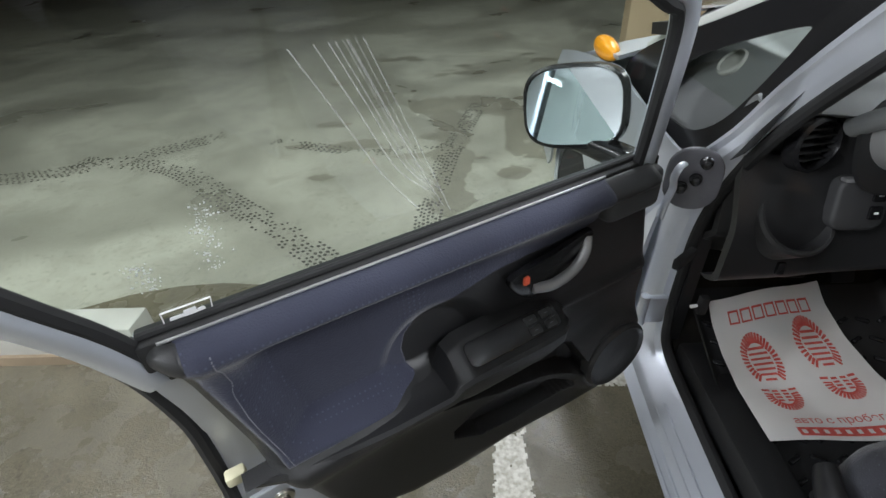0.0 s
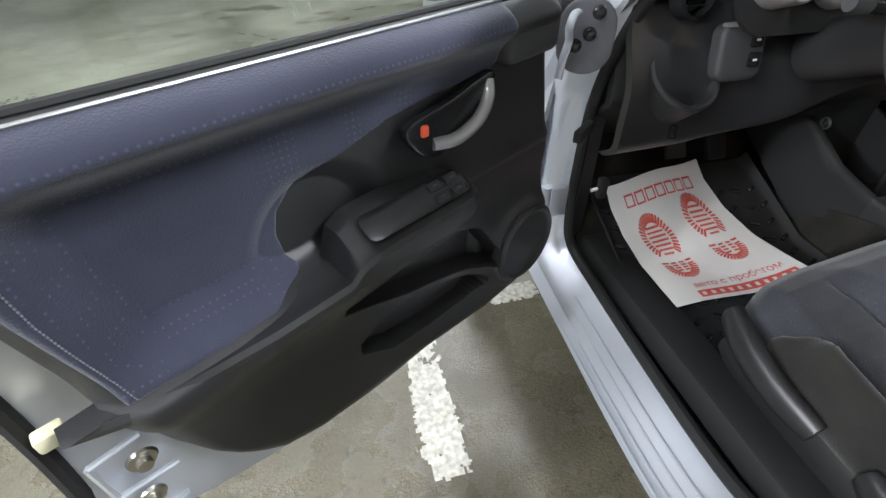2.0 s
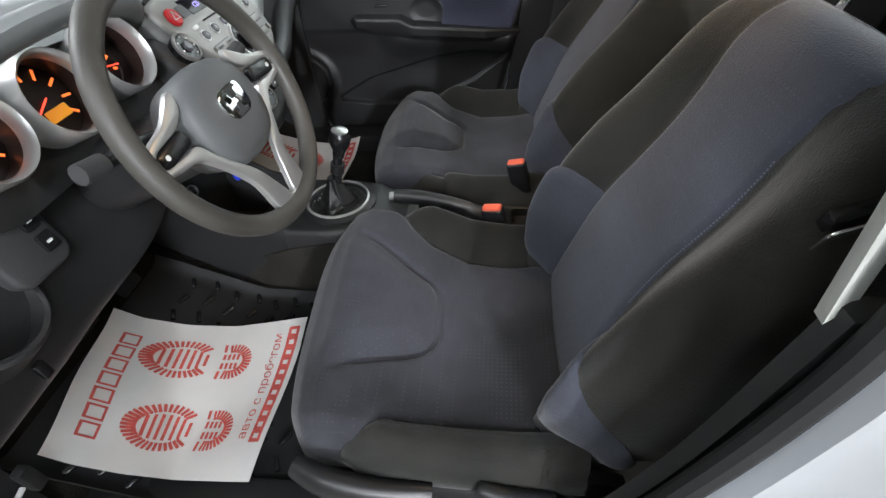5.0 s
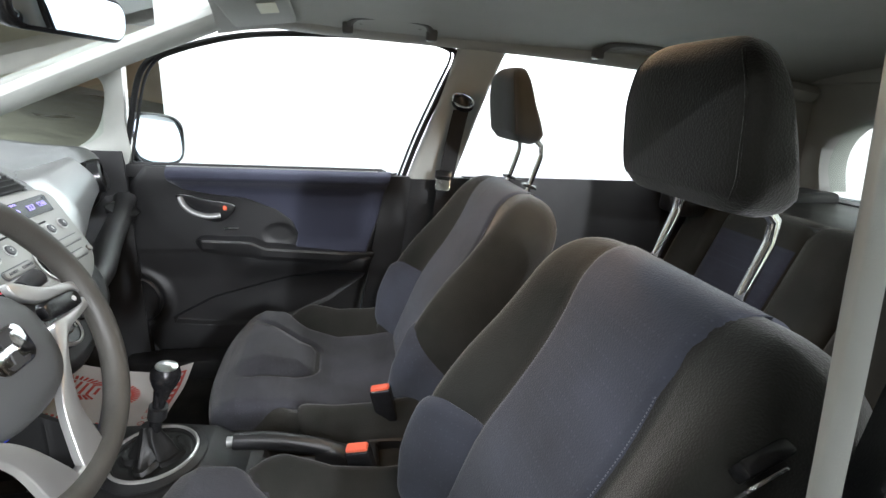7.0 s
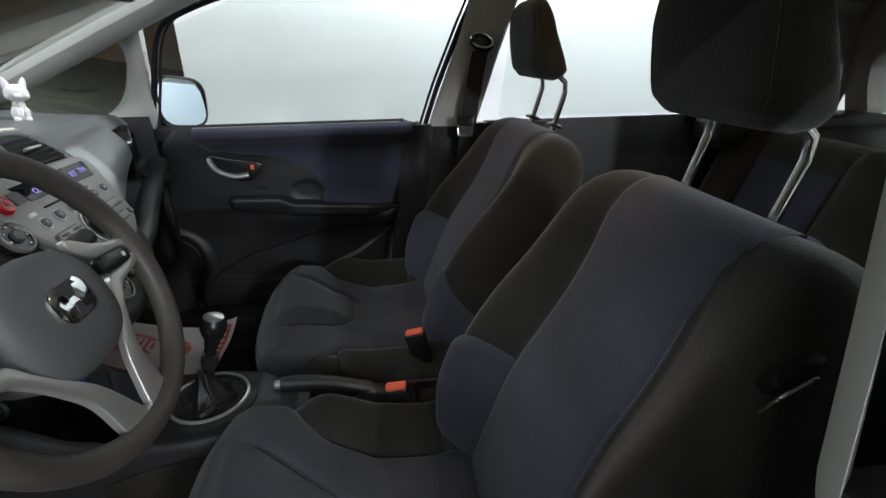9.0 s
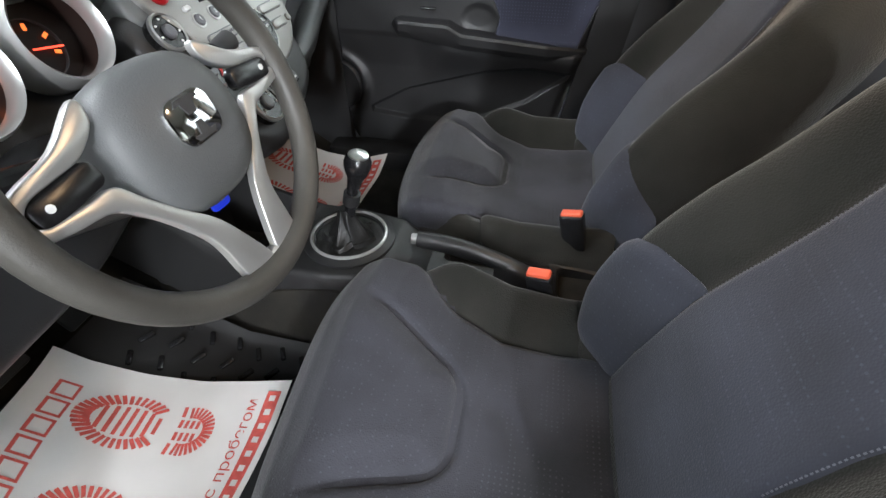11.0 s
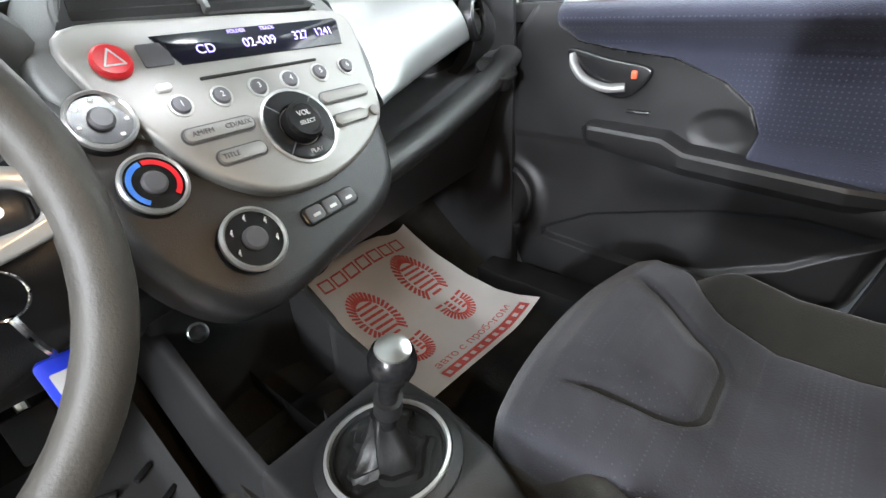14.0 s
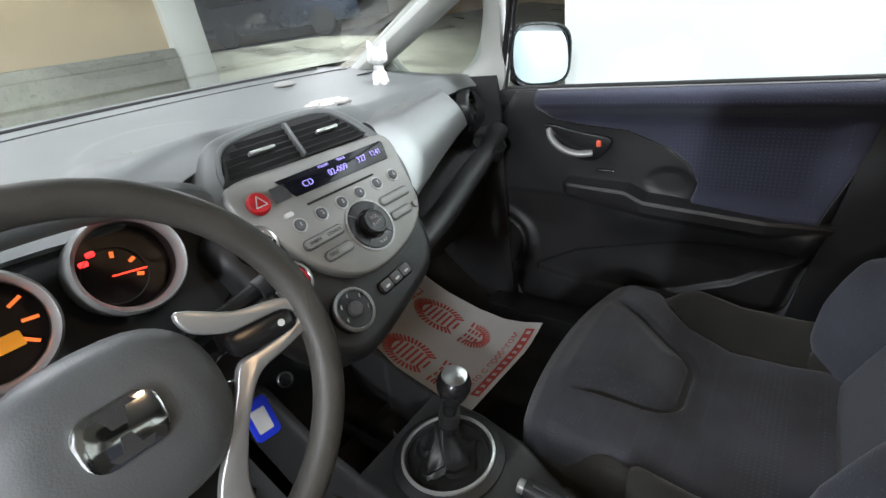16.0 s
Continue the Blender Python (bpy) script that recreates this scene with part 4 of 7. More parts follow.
        if k < 0:
            flat_us = (0.352, 0.366, 0.38, 0.52, 0.56, 0.79, 0.90)
            lip = ramp(u, flat_us, (0.728, 0.742, 0.746, 0.742, 0.722, 0.703, 0.690))
            back = lip + 0.006
            foot = ramp(u, flat_us, (0.722, 0.714, 0.708, 0.690, 0.682, 0.664, 0.665))
            out = ramp(u, flat_us, (0.088, 0.118, 0.132, 0.140, 0.140, 0.132, 0.090))
        ring = ((0.068, back), (0.088, back), (0.097, back - 0.002), (out - 0.013, lerp(back, lip, 0.84)), (out - 0.004, lip + 0.003), (out, lip - 0.004), (out - 0.002, lerp(lip, foot, 0.6)), (out - 0.013, foot), (0.066, foot - 0.012), (0.060, foot))
        n, z = ring[min(9, int(round(t * 10)) % 10)]
        return V(u, n, z)
    add("armrest", sheet(arm, 110, 10), PLASTIC, None, "black moulded armrest", 28)
    if k > 0:
        TILT_SW = pose(0.480, 0.1185, 0.7600) @ pose(0, 0, 0, -32, 0, 0)
        sw = add("switch_panel", moved(prism(rounded(0.172, 0.040, 0.012), 0.0022, 0.001), TILT_SW), GLOSS, None, "black window switch panel")
        for du, dn in ((-0.066, -0.008), (-0.066, 0.010), (-0.036, -0.008), (-0.036, 0.010)):
            add("window_switch", moved(box(-0.011, 0.011, -0.0065, 0.0065, 0.001, 0.0055, 0.002), TILT_SW @ pose(du, dn, 0)), PLASTIC, sw)
            add("switch_mark", moved(box(-0.003, 0.003, -0.0006, 0.0006, 0.0056, 0.0059), TILT_SW @ pose(du, dn, 0)), THREAD, sw)
    else:
        add("window_switch", moved(box(-0.022, 0.022, -0.006, 0.006, 0, 0.006, 0.003), pose(0.46, 0.092, 0.772)), GLOSS, None, "black window switch")
    # inner handle
    hp = add("handle_bezel", moved(prism(smooth_path([(0.318, 0.882, 0), (0.335, 0.838, 0), (0.395, 0.802, 0), (0.445, 0.803, 0), (0.476, 0.850, 0), (0.40, 0.866, 0)], 5, True), 0.012, 0.004), Matrix(((1, 0, 0, 0), (0, 0, 1, 0.090), (0, 1, 0, 0), (0, 0, 0, 1)))), GLOSS, None, "black recessed handle surround")
    add("door_handle", tube(smooth_path([(0.327, 0.098, 0.872), (0.335, 0.107, 0.852), (0.36, 0.112, 0.830), (0.40, 0.110, 0.817), (0.434, 0.102, 0.819)], 6), 0.0088, 12, flat=0.8), HANDLE_GREY, hp, "satin grey pull handle")
    add("lock_knob", box(0.443, 0.454, 0.098, 0.107, 0.834, 0.849, 0.003), ORANGE, hp, "orange lock tab")
    # speaker, pocket
    ring = moved(lathe([(0.083, -0.01), (0.081, 0.008), (0.075, 0.014), (0.070, 0.010), (0.066, 0.008), (0.02, 0.011)], 32), Matrix(((1, 0, 0, 0.190), (0, 0, 1, 0.098), (0, -1, 0, 0.522), (0, 0, 0, 1))) if k > 0 else Matrix(((1, 0, 0, 0.158), (0, 0, 1, 0.080), (0, -1, 0, 0.540), (0, 0, 0, 1))))
    add("speaker_grille", ring, PLASTIC, None, "round black speaker grille")
    # rear shut face: seal, buffer, bolts and pressed ribs
    if k > 0:
        edge = smooth_path([(1.02, 0.045, 1.03), (0.995, 0.03, 0.973), (0.974, 0.022, 0.924), (0.950, 0.02, 0.862), (0.933, 0.018, 0.773), (0.931, 0.016, 0.702), (0.932, 0.014, 0.618), (0.936, 0.014, 0.52), (0.940, 0.014, 0.434)], 8)
        add("edge_seal", tube(edge, 0.011, 8), RUBBER, None, "black rubber edge seal")
        add("buffer", box(0.896, 0.924, 0.034, 0.054, 0.648, 0.668, 0.004), mat("cream_rubber_buffer", (0.62, 0.58, 0.40), 0.6), None, "cream rubber buffer")
        for u, z in ((0.868, 0.541), (0.884, 0.468)):
            bo = add("shut_bolt", moved(lathe([(0.018, 0.0), (0.016, 0.004), (0.009, 0.005), (0.009, 0.014), (0.003, 0.015)], 18), Matrix(((1, 0, 0, u), (0, 0, 1, 0.036), (0, -1, 0, z), (0, 0, 0, 1)))), STEEL, None, "zinc bolt")
        for a, b in (((0.840, 0.495), (0.910, 0.500)), ((0.910, 0.500), (0.918, 0.42)), ((0.85, 0.425), (0.918, 0.42)), ((0.855, 0.580), (0.912, 0.575)), ((0.912, 0.575), (0.910, 0.500))):
            add("pressed_rib", tube([(a[0], 0.034, a[1]), (b[0], 0.034, b[1])], 0.004, 6), SILVER)
    # belt line
    add("belt_seal", box(0.17, 0.925 if k > 0 else 0.935, 0.050, 0.086, 0.925, 0.962, 0.004), RUBBER, None, "black rubber window seal")
    add("belt_lip", tube([(0.20, 0.070, 0.9635), (0.922, 0.070, 0.9635)], 0.005, 8), RUBBER, None, "black wiper lip")
    # Pale strip in place of the highlight along the fabric's top edge.
    add("belt_highlight", tube([(0.295, 0.0880, 0.9612), (0.905, 0.0880, 0.9612)], 0.0018, 6), HANDLE_GREY, None, "grey strip painted for the highlight on the fabric's edge")
    if k > 0:
        add("corner_trim", box(0.172, 0.292, 0.060, 0.108, 0.878, 0.953, 0.016, 4), GREY_ARM, None, "dark grey mirror corner trim")
    # window frame and glass
    if k > 0:
        top = [(0.192, 0.070, 0.925), (0.205, 0.090, 1.05), (0.225, 0.110, 1.17), (0.27, 0.120, 1.215), (0.38, 0.130, 1.262), (0.55, 0.14, 1.315), (0.80, 0.148, 1.345), (1.00, 0.148, 1.345), (1.085, 0.145, 1.33), (1.10, 0.140, 1.29), (1.055, 0.118, 1.18), (0.990, 0.090, 1.05), (0.955, 0.075, 0.98), (0.925, 0.062, 0.90)]
    else:
        top = [(0.175, 0.070, 0.93), (0.215, 0.085, 1.07), (0.27, 0.108, 1.22), (0.36, 0.125, 1.275), (0.55, 0.14, 1.325), (0.80, 0.148, 1.345), (1.02, 0.148, 1.345), (1.10, 0.145, 1.335), (1.125, 0.142, 1.31), (1.09, 0.125, 1.22), (1.03, 0.098, 1.07), (0.985, 0.070, 0.93)]
    add("window_frame", tube(smooth_path(top, 6), 0.017 if k > 0 else 0.007, 10, flat=1.1), SILVER if k > 0 else RUBBER, None, "silver window frame" if k > 0 else "black window frame")
    add("window_seal", tube(smooth_path([(u + (0.018 if u < 0.6 else -0.018), n + 0.004, z - (0.018 if z > 1.2 and k > 0 else 0)) for u, n, z in top], 6), 0.009 if k > 0 else 0.004, 8), RUBBER, None, "black glass channel")

    def pane(s, t):
        z = lerp(0.945, 1.335, t)
        lo = ramp(z, (0.94, 1.17, 1.22, 1.335), (0.20, 0.235, 0.30, 0.60)) if k > 0 else ramp(z, (0.94, 1.22, 1.335), (0.19, 0.275, 0.58))
        hi = ramp(z, (0.94, 1.05, 1.18, 1.335), (0.925, 0.975, 1.045, 1.095)) if k > 0 else ramp(z, (0.94, 1.07, 1.22, 1.335), (0.98, 1.025, 1.085, 1.115))
        return V(lerp(lo, hi, s), lerp(0.062, 0.138, t), z)
    g = add("window_glass", sheet(pane, 8, 12), GLASS, None, "wound-up side window glass")
    g.visible_shadow = False
    if k > 0:
        def on_glass(u, z):
            return V(u, lerp(0.062, 0.138, (z - 0.945) / 0.39) + 0.002, z)
        corner = [on_glass(*p) for p in ((0.895, 0.952), (0.893, 0.982), (0.846, 0.982), (0.850, 0.950))]
        stk = add("window_sticker", tube(corner, 0.0012, 6, True), WHITE_PRINT, None, "white outlined sticker on the glass")
        for u, z, w, h in ((0.878, 0.966, 0.010, 0.006), (0.868, 0.972, 0.006, 0.004), (0.858, 0.964, 0.004, 0.008)):
            add("sticker_mark", moved(prism(rounded(2 * w, 2 * h, 0.3 * h), 0.0008), Matrix(((1, 0, 0, u), (0, 0, 1, on_glass(u, z).y), (0, 1, 0, z), (0, 0, 0, 1)))), WHITE_PRINT, stk)
        rnd = random.Random(3)
        # Thin pale lines stand for a reflection that crosses the pane.
        for i in range(11):
            o, v = rnd.uniform(-0.028, 0.03), rnd.uniform(0, 1)
            add("glass_streak", tube(smooth_path([on_glass(0.580 + o, 0.985 + 0.05 * v), on_glass(0.620 + o * 1.1, 1.07), on_glass(0.660 + o * 1.2, 1.15), on_glass(0.69 + o * 1.3, 1.21)], 4), rnd.choice((0.0003, 0.0004, 0.0007)), 4), STREAK, g, "fine pale streak painted for a reflection on the glass")
        # Two bands of flecks painted in place of lamp reflections.
        bm = bmesh.new()
        for (u0, z0), (u1, z1), wide, count in (((0.822, 1.095), (0.832, 1.015), 0.014, 110), ((0.893, 1.050), (0.884, 1.012), 0.010, 60)):
            for i in range(count):
                q = rnd.random()
                u, z, r = lerp(u0, u1, q) + rnd.gauss(0, wide * 0.5), lerp(z0, z1, q), rnd.uniform(0.0004, 0.0016)
                bm.faces.new([bm.verts.new(on_glass(u + r * rnd.uniform(0.5, 1.2) * math.cos(a), z + r * rnd.uniform(0.5, 1.2) * math.sin(a))) for a in (2 * math.pi * j / 6 for j in range(6))])
        tagged(add("glass_glint", bm, GLINT, g, "white specks painted for lamp glints on the glass"), kind="stuff")
    # mirror
    mh = 0.98 if k > 0 else 1.0
    MIR = (pose(0.200, -0.085, 1.000, 0, 0, -63) @ pose(0, 0, 0, 8, 9, 0) @ Matrix.Scale(0.95, 4)) if k > 0 else pose(0.225, -0.075, 1.02, 0, 0, -63) @ pose(0, 0, 0, 3, 8, 0)
    mi = add("mirror_shell", moved(loft([[V(0.098 * r * math.copysign(abs(math.cos(a)) ** 0.6, math.cos(a)), y, 0.078 * mh * r * math.copysign(abs(math.sin(a)) ** 0.6, math.sin(a))) for a in (2 * math.pi * i / 28 for i in range(28))] for y, r in ((0.0, 0.93), (0.004, 1.0), (-0.02, 1.02), (-0.06, 0.9), (-0.085, 0.6), (-0.092, 0.3))]), MIR), SILVER, None, "silver door mirror housing")
    add("mirror_rim", moved(loft([[V(0.100 * r * math.copysign(abs(math.cos(a)) ** 0.6, math.cos(a)), y, 0.080 * mh * r * math.copysign(abs(math.sin(a)) ** 0.6, math.sin(a))) for a in (2 * math.pi * i / 28 for i in range(28))] for y, r in ((-0.015, 1.0), (0.008, 0.99), (0.010, 0.93), (0.003, 0.90))], caps=False), MIR), GLOSS, mi, "black mirror surround")
    add("mirror_glass", moved(prism([(0.090 * math.copysign(abs(math.cos(a)) ** 0.6, math.cos(a)), 0.071 * mh * math.copysign(abs(math.sin(a)) ** 0.6, math.sin(a))) for a in (2 * math.pi * i / 28 for i in range(28))], 0.003), MIR @ pose(0, 0, 0, 5, 0, 7 if k > 0 else 0) @ Matrix(((1, 0, 0, 0), (0, 0, 1, 0.002), (0, 1, 0, 0), (0, 0, 0, 1)))), MIRROR, mi, "mirror glass")
    add("mirror_stalk", box(0.148, 0.198, -0.10, 0.06, 0.915, 0.952, 0.014, 3), GLOSS, mi, "black mirror foot")
    return d


front_door(door_matrix_driver(), 1, "open silver driver's door with navy and black trim")
front_door(DOOR_P, -1, "closed passenger door with navy and black trim")


# ---- seats ----
def plump(x, p):
    """Falls from 1 at 0 to 0 at 1, boxy for a large p."""
    return max(0.0, 1 - min(1.0, max(0.0, x)) ** p) ** (1 / p)


def seat_width(t):
    return 0.205 + 0.050 * plump(1 - t / 0.16, 2.2) if t < 0.16 else 0.255


def seat_y(s, t):
    """The nose of the cushion bows forward in its middle."""
    return lerp(0.014, -0.49, t) - 0.030 * abs(s) ** 2.5 * (1 - t) ** 2


def cushion_seam(t, s=1.0):
    """Where the side bolster is sewn to the middle, as a share of the half width."""
    return ramp(t, (0, 0.22, 0.27, 0.34, 0.44, 0.60, 1), (1.0, 1.0, 0.97, 0.82, 0.70, 0.65, 0.66)) if s > 0 else ramp(t, (0, 0.22, 0.27, 0.36, 0.60, 1), (1.0, 1.0, 0.97, 0.86, 0.82, 0.83))


def cushion_top(s, t):
    """s: -1 to 1 across, t: 0 at the front to 1 at the back."""
    a = abs(s)
    z = ramp(t, (0, 0.03, 0.08, 0.15, 0.25, 0.40, 0.60, 0.80, 1), (0.470, 0.506, 0.532, 0.546, 0.538, 0.500, 0.472, 0.474, 0.490))
    z -= 0.016 * a ** 2 * (1 - smoothstep((t - 0.2) / 0.2))
    k = cushion_seam(t, s)
    rise = smoothstep((t - 0.20) / 0.22)
    z += rise * (0.050 if s > 0 else 0.036) * smoothstep((a - k + 0.02) / (0.26 if s > 0 else 0.17))
    z -= 0.055 * max(0, (a - 0.86) / 0.14) ** 2.4 + 0.006 * rise * math.exp(-((a - k) / 0.05) ** 2)
    return z


def shield(x, v):
    """Signed depth inside the sewn shield at the cushion's front, in metres; positive inside."""
    side = lerp(0.178, 0.066, v / 0.50) - abs(x)
    end = (0.495 - v) * 0.5
    r = 0.028
    p, q = max(0, r - side), max(0, r - end)
    return min(max(side, r), max(end, r)) - math.hypot(p, q) if p or q else min(side, end)


def hem(e):
    """Height of a sewn panel over its base, e metres from its edge: it dips into the seam."""
    return -0.0025 + 0.0065 * min(1.0, max(0.0, e / 0.014)) ** 0.6


def car_seat(cx, recline, label, driver):
    m = Matrix.Translation((cx, 0, 0))
    st = thing("car_seat", label, "car seat", (cx, -0.25, 0.30), group="front seats")

    def lift(bm):
        """The driver's cushion stands higher at its inner front corner."""
        for v in bm.verts:
            if driver:
                v.co.z += 0.042 * smoothstep((v.co.x + 0.10) / 0.28) * (1 - smoothstep((-0.10 - v.co.y) / 0.32)) * smoothstep((v.co.z - 0.38) / 0.10)
        return bm

    def ring(t):
        w = seat_width(t)
        pts = [V(s * w, seat_y(s, t), cushion_top(s, t) - 0.004) for s in np.linspace(-1, 1, 41)]
        return pts + [V(w * 1.02, seat_y(1, t) - 0.004, 0.43), V(w * 0.97, seat_y(1, t) - 0.02, 0.375), V(-w * 0.97, seat_y(1, t) - 0.02, 0.375), V(-w * 1.02, seat_y(1, t) - 0.004, 0.43)]
    part("cushion", moved(lift(loft([ring(t) for t in list(np.linspace(0, 0.2, 11)) + list(np.linspace(0.23, 1, 24))])), m), NAVY_WORN if driver else BLACK_CLOTH, st, "navy fabric seat cushion" if driver else "black plush cushion side", angle=60)

    def crease(x, v):
        """Soft sag marks left by use."""
        return 0.0035 * math.sin(34 * x + 16 * v + 4 * noise.noise(V(x * 9, v * 7, cx))) * smoothstep((v - 0.50) / 0.1) * smoothstep((0.92 - v) / 0.1) * bump(x, 0.03, 0.08) if driver else 0.0015 * noise.noise(V(x * 14, v * 9, 3.0))

    def pad(s, t):
        q, v = 2 * s - 1, lerp(0.004, 0.985, t)
        x = q * (cushion_seam(v, q) - 0.01)
        d = shield(x * seat_width(v), v)
        z = cushion_top(x, v) + hem((1 - abs(q)) * 0.2) + 0.002
        fade = smoothstep((v - 0.13) / 0.14)
        z += 0.015 * smoothstep(d / 0.05) * smoothstep((v - 0.08) / 0.14) - 0.015 * fade * math.exp(-((d + 0.004) / 0.008) ** 2) + crease(x * seat_width(v), v)
        return V(x * seat_width(v), seat_y(x, v), z)
    part("cushion_pad", moved(lift(sheet(pad, 96, 110, 0.012, (0, 0, -1))), m), NAVY_WORN, st, "navy dotted fabric with a sewn shield-shaped pad", angle=70)
    for sx in (-1, 1):
        def bolster(s, t, sx=sx):
            v = lerp(0.44 if sx < 0 and not driver else 0.225, 0.99, s)
            e = min(t * 0.14, (1 - t) * 0.2, s * 0.4, (1 - s) * 0.6)
            puff = abs(math.sin(math.pi * t)) * abs(math.sin(math.pi * min(1, s * 1.02))) ** 0.6
            if t <= 0.6:
                x = lerp(cushion_seam(v, sx), 1.0, t / 0.6)
                return V(sx * (x * seat_width(v) + 0.004 * t + 0.006 * puff), seat_y(x, v), cushion_top(sx * x, v) + hem(e) + 0.008 * puff)
            w = (t - 0.6) / 0.4
            top = cushion_top(sx * 1.0, v)
            foot = lerp(top - 0.004, 0.405, smoothstep(s / 0.10))
            return V(sx * (seat_width(v) + 0.004 + 0.010 * math.sin(math.pi * w) ** 0.8 * smoothstep(s / 0.1) + 0.006 * puff), seat_y(1, v), lerp(top, foot, w) + 0.008 * puff)
        part("bolster", moved(lift(sheet(bolster, 44, 28, 0.008)), m), BLACK_CLOTH, st, "black plush side bolster", 70)

    # backrest, leaning to the rear
    lean = Matrix.Translation((cx, -0.470, 0.50)) @ pose(0, 0, 0, recline, 0, 0)
    TOP, MID = 0.560, -0.072

    def half(h):
        if h > 0.40:
            return 0.125 + 0.129 * plump((h - 0.40) / (TOP - 0.40), 2.6)
        return ramp(h, (-0.03, 0.02, 0.09, 0.20, 0.30, 0.40), (0.225, 0.246, 0.260, 0.264, 0.260, 0.254))

    def crown(h):
        """How far the pad has closed in towards its top edge: 1 below, 0 at the top."""
        return plump((h - 0.45) / (TOP - 0.45), 2.4)

    def insert_half(h):
        return ramp(h, (0, 0.05, 0.18, 0.28, 0.36, 0.44, 0.53, 0.56), (0.128, 0.134, 0.128, 0.118, 0.116, 0.113, 0.117, 0.117))

    def face(x, h):
        a, k, w = abs(x), insert_half(h), half(h)
        y = 0.006 + 0.012 * bump(h, 0.20, 0.13) - 0.010 * bump(h, 0.40, 0.12)
        y += 0.004 * (1 - (min(a, k) / k) ** 2)
        up = ramp(h, (-0.02, 0.06, 0.16, 0.30, 0.40, 0.48, 0.56), (0.044, 0.060, 0.064, 0.052, 0.034, 0.014, 0.0))
        q = min(1.0, max(0.0, (a - k) / max(0.01, w - k)))
        y += up * smoothstep(q / 0.62) - 0.004 * math.exp(-((a - k) / 0.007) ** 2)
        y -= (up + 0.045) * max(0, (q - 0.60) / 0.40) ** 2.2
        return MID + (y - MID) * crown(h)

    def bring(h):
        w, k = half(h), crown(h)
        return [V(s * w, face(s * w, h), h) for s in np.linspace(-1, 1, 45)] + [V(q * w, MID + (y - MID) * k, h) for q, y in ((1.01, -0.065), (0.97, -0.115), (0.80, -0.140), (0.4, -0.145), (-0.4, -0.145), (-0.80, -0.140), (-0.97, -0.115), (-1.01, -0.065))]
    hs = list(np.linspace(-0.05, 0.44, 21)) + [TOP - 0.119 * (1 - math.sin(math.pi / 2 * i / 16)) for i in range(1, 17)]
    hs[-1] = TOP - 0.0008
    part("backrest", moved(loft([bring(h) for h in hs]), lean), BLACK_CLOTH, st, "black plush backrest with side bolsters", angle=60)

    def bins(s, t):
        h = lerp(0.0, 0.44, t / 0.75) if t < 0.75 else TOP - 0.120 * (1 - math.sin(math.pi / 2 * (t - 0.75) / 0.25)) - 0.0004
        q = 2 * s - 1
        x = q * insert_half(h)
        e = (1 - abs(q)) * insert_half(h)
        return V(x, face(x, h) + hem(e) * max(0.3, crown(h)), h + 0.004 * (1 - crown(h)))
    part("backrest_insert", moved(sheet(bins, 48, 80, 0.006, (0, -1, 0)), lean), NAVY_PLAIN, st, "navy fabric backrest centre", angle=60)
    part("top_panel", moved(sheet(lambda s, t: V((2 * s - 1) * 0.117, lerp(MID + 0.003, MID - 0.060, t), TOP + 0.0035 - 0.030 * t ** 2.5), 10, 12, 0.012, (0, 0, -1)), lean), NAVY_PLAIN, st, "navy fabric over the top of the backrest", 60)
    for sx in (-1, 1):
        def wing(s, t, sx=sx):
            top = ramp(s, (0, 0.3, 0.5, 0.7, 1.0), (0.206, 0.188, 0.135, 0.070, 0.030) if driver and sx < 0 else (0.206, 0.196, 0.165, 0.105, 0.055))
            h = lerp(-0.015, top, t)
            e = min(s * 0.15, (1 - t) * 0.16, t * 0.16, (1 - s) * 0.2)
            fat = math.sin(math.pi * min(1, t * 0.98 + 0.01)) ** 0.7
            if s < 0.7:
                x = lerp(insert_half(h), half(h), s / 0.7)
                return V(sx * (x + 0.010 * fat * s), face(x, h) + hem(e) + 0.010 * fat * math.sin(math.pi * s / 1.4) ** 0.6, h)
            w = (s - 0.7) / 0.3
            return V(sx * (half(h) + 0.003 + 0.007 * fat + 0.008 * abs(math.sin(math.pi * w)) ** 0.7), lerp(face(half(h), h) + 0.010 * fat, -0.075, w), h)
        part("wing", moved(sheet(wing, 44, 26, 0.006), lean), NAVY_PLAIN, st, "navy lower side wing", 70)
        seam = bmesh.new()
        for i in range(52):
            h0, h1 = lerp(0.20, 0.44, i / 52), lerp(0.20, 0.44, (i + 0.5) / 52)
            ends = [bins(0.5 + sx * 0.475, h / 0.44 * 0.75) + V(0, 0.0006, 0) for h in (h0, h1)]
            seam = joined(seam, tube(ends, 0.0009, 4))
        part("stitching", moved(seam, lean), THREAD, st, "pale stitched seam")

    # headrest: a flat front panel, sides that widen downwards, on two chrome posts
    base = lean @ V(0, MID, TOP)
    hr = Matrix.Translation((cx + (0.010 if driver else 0.002), base.y + (-0.002 if driver else 0.002), base.z + (-0.010 if driver else 0.014))) @ pose(0, 0, 0, 9, 0, 0)
    LOW, HIGH = 0.103, 0.270

    def shell(z):
        """Half width, front and back of the headrest at a height: deep at the foot, thin and round-cornered on top."""
        k = (z - LOW) / (HIGH - LOW)
        end = plump((0.24 - k) / 0.24, 2.0) if k < 0.24 else 1.0
        w = (0.078 + 0.037 * end) - 0.066 * (1 - plump((k - 0.46) / 0.54, 2.0))
        f = ramp(z, (LOW, 0.12, 0.16, 0.20, 0.24, HIGH), (0.066, 0.084, 0.096, 0.106, 0.113, 0.112)) - 0.018 * (1 - plump((k - 0.80) / 0.20, 2.0))
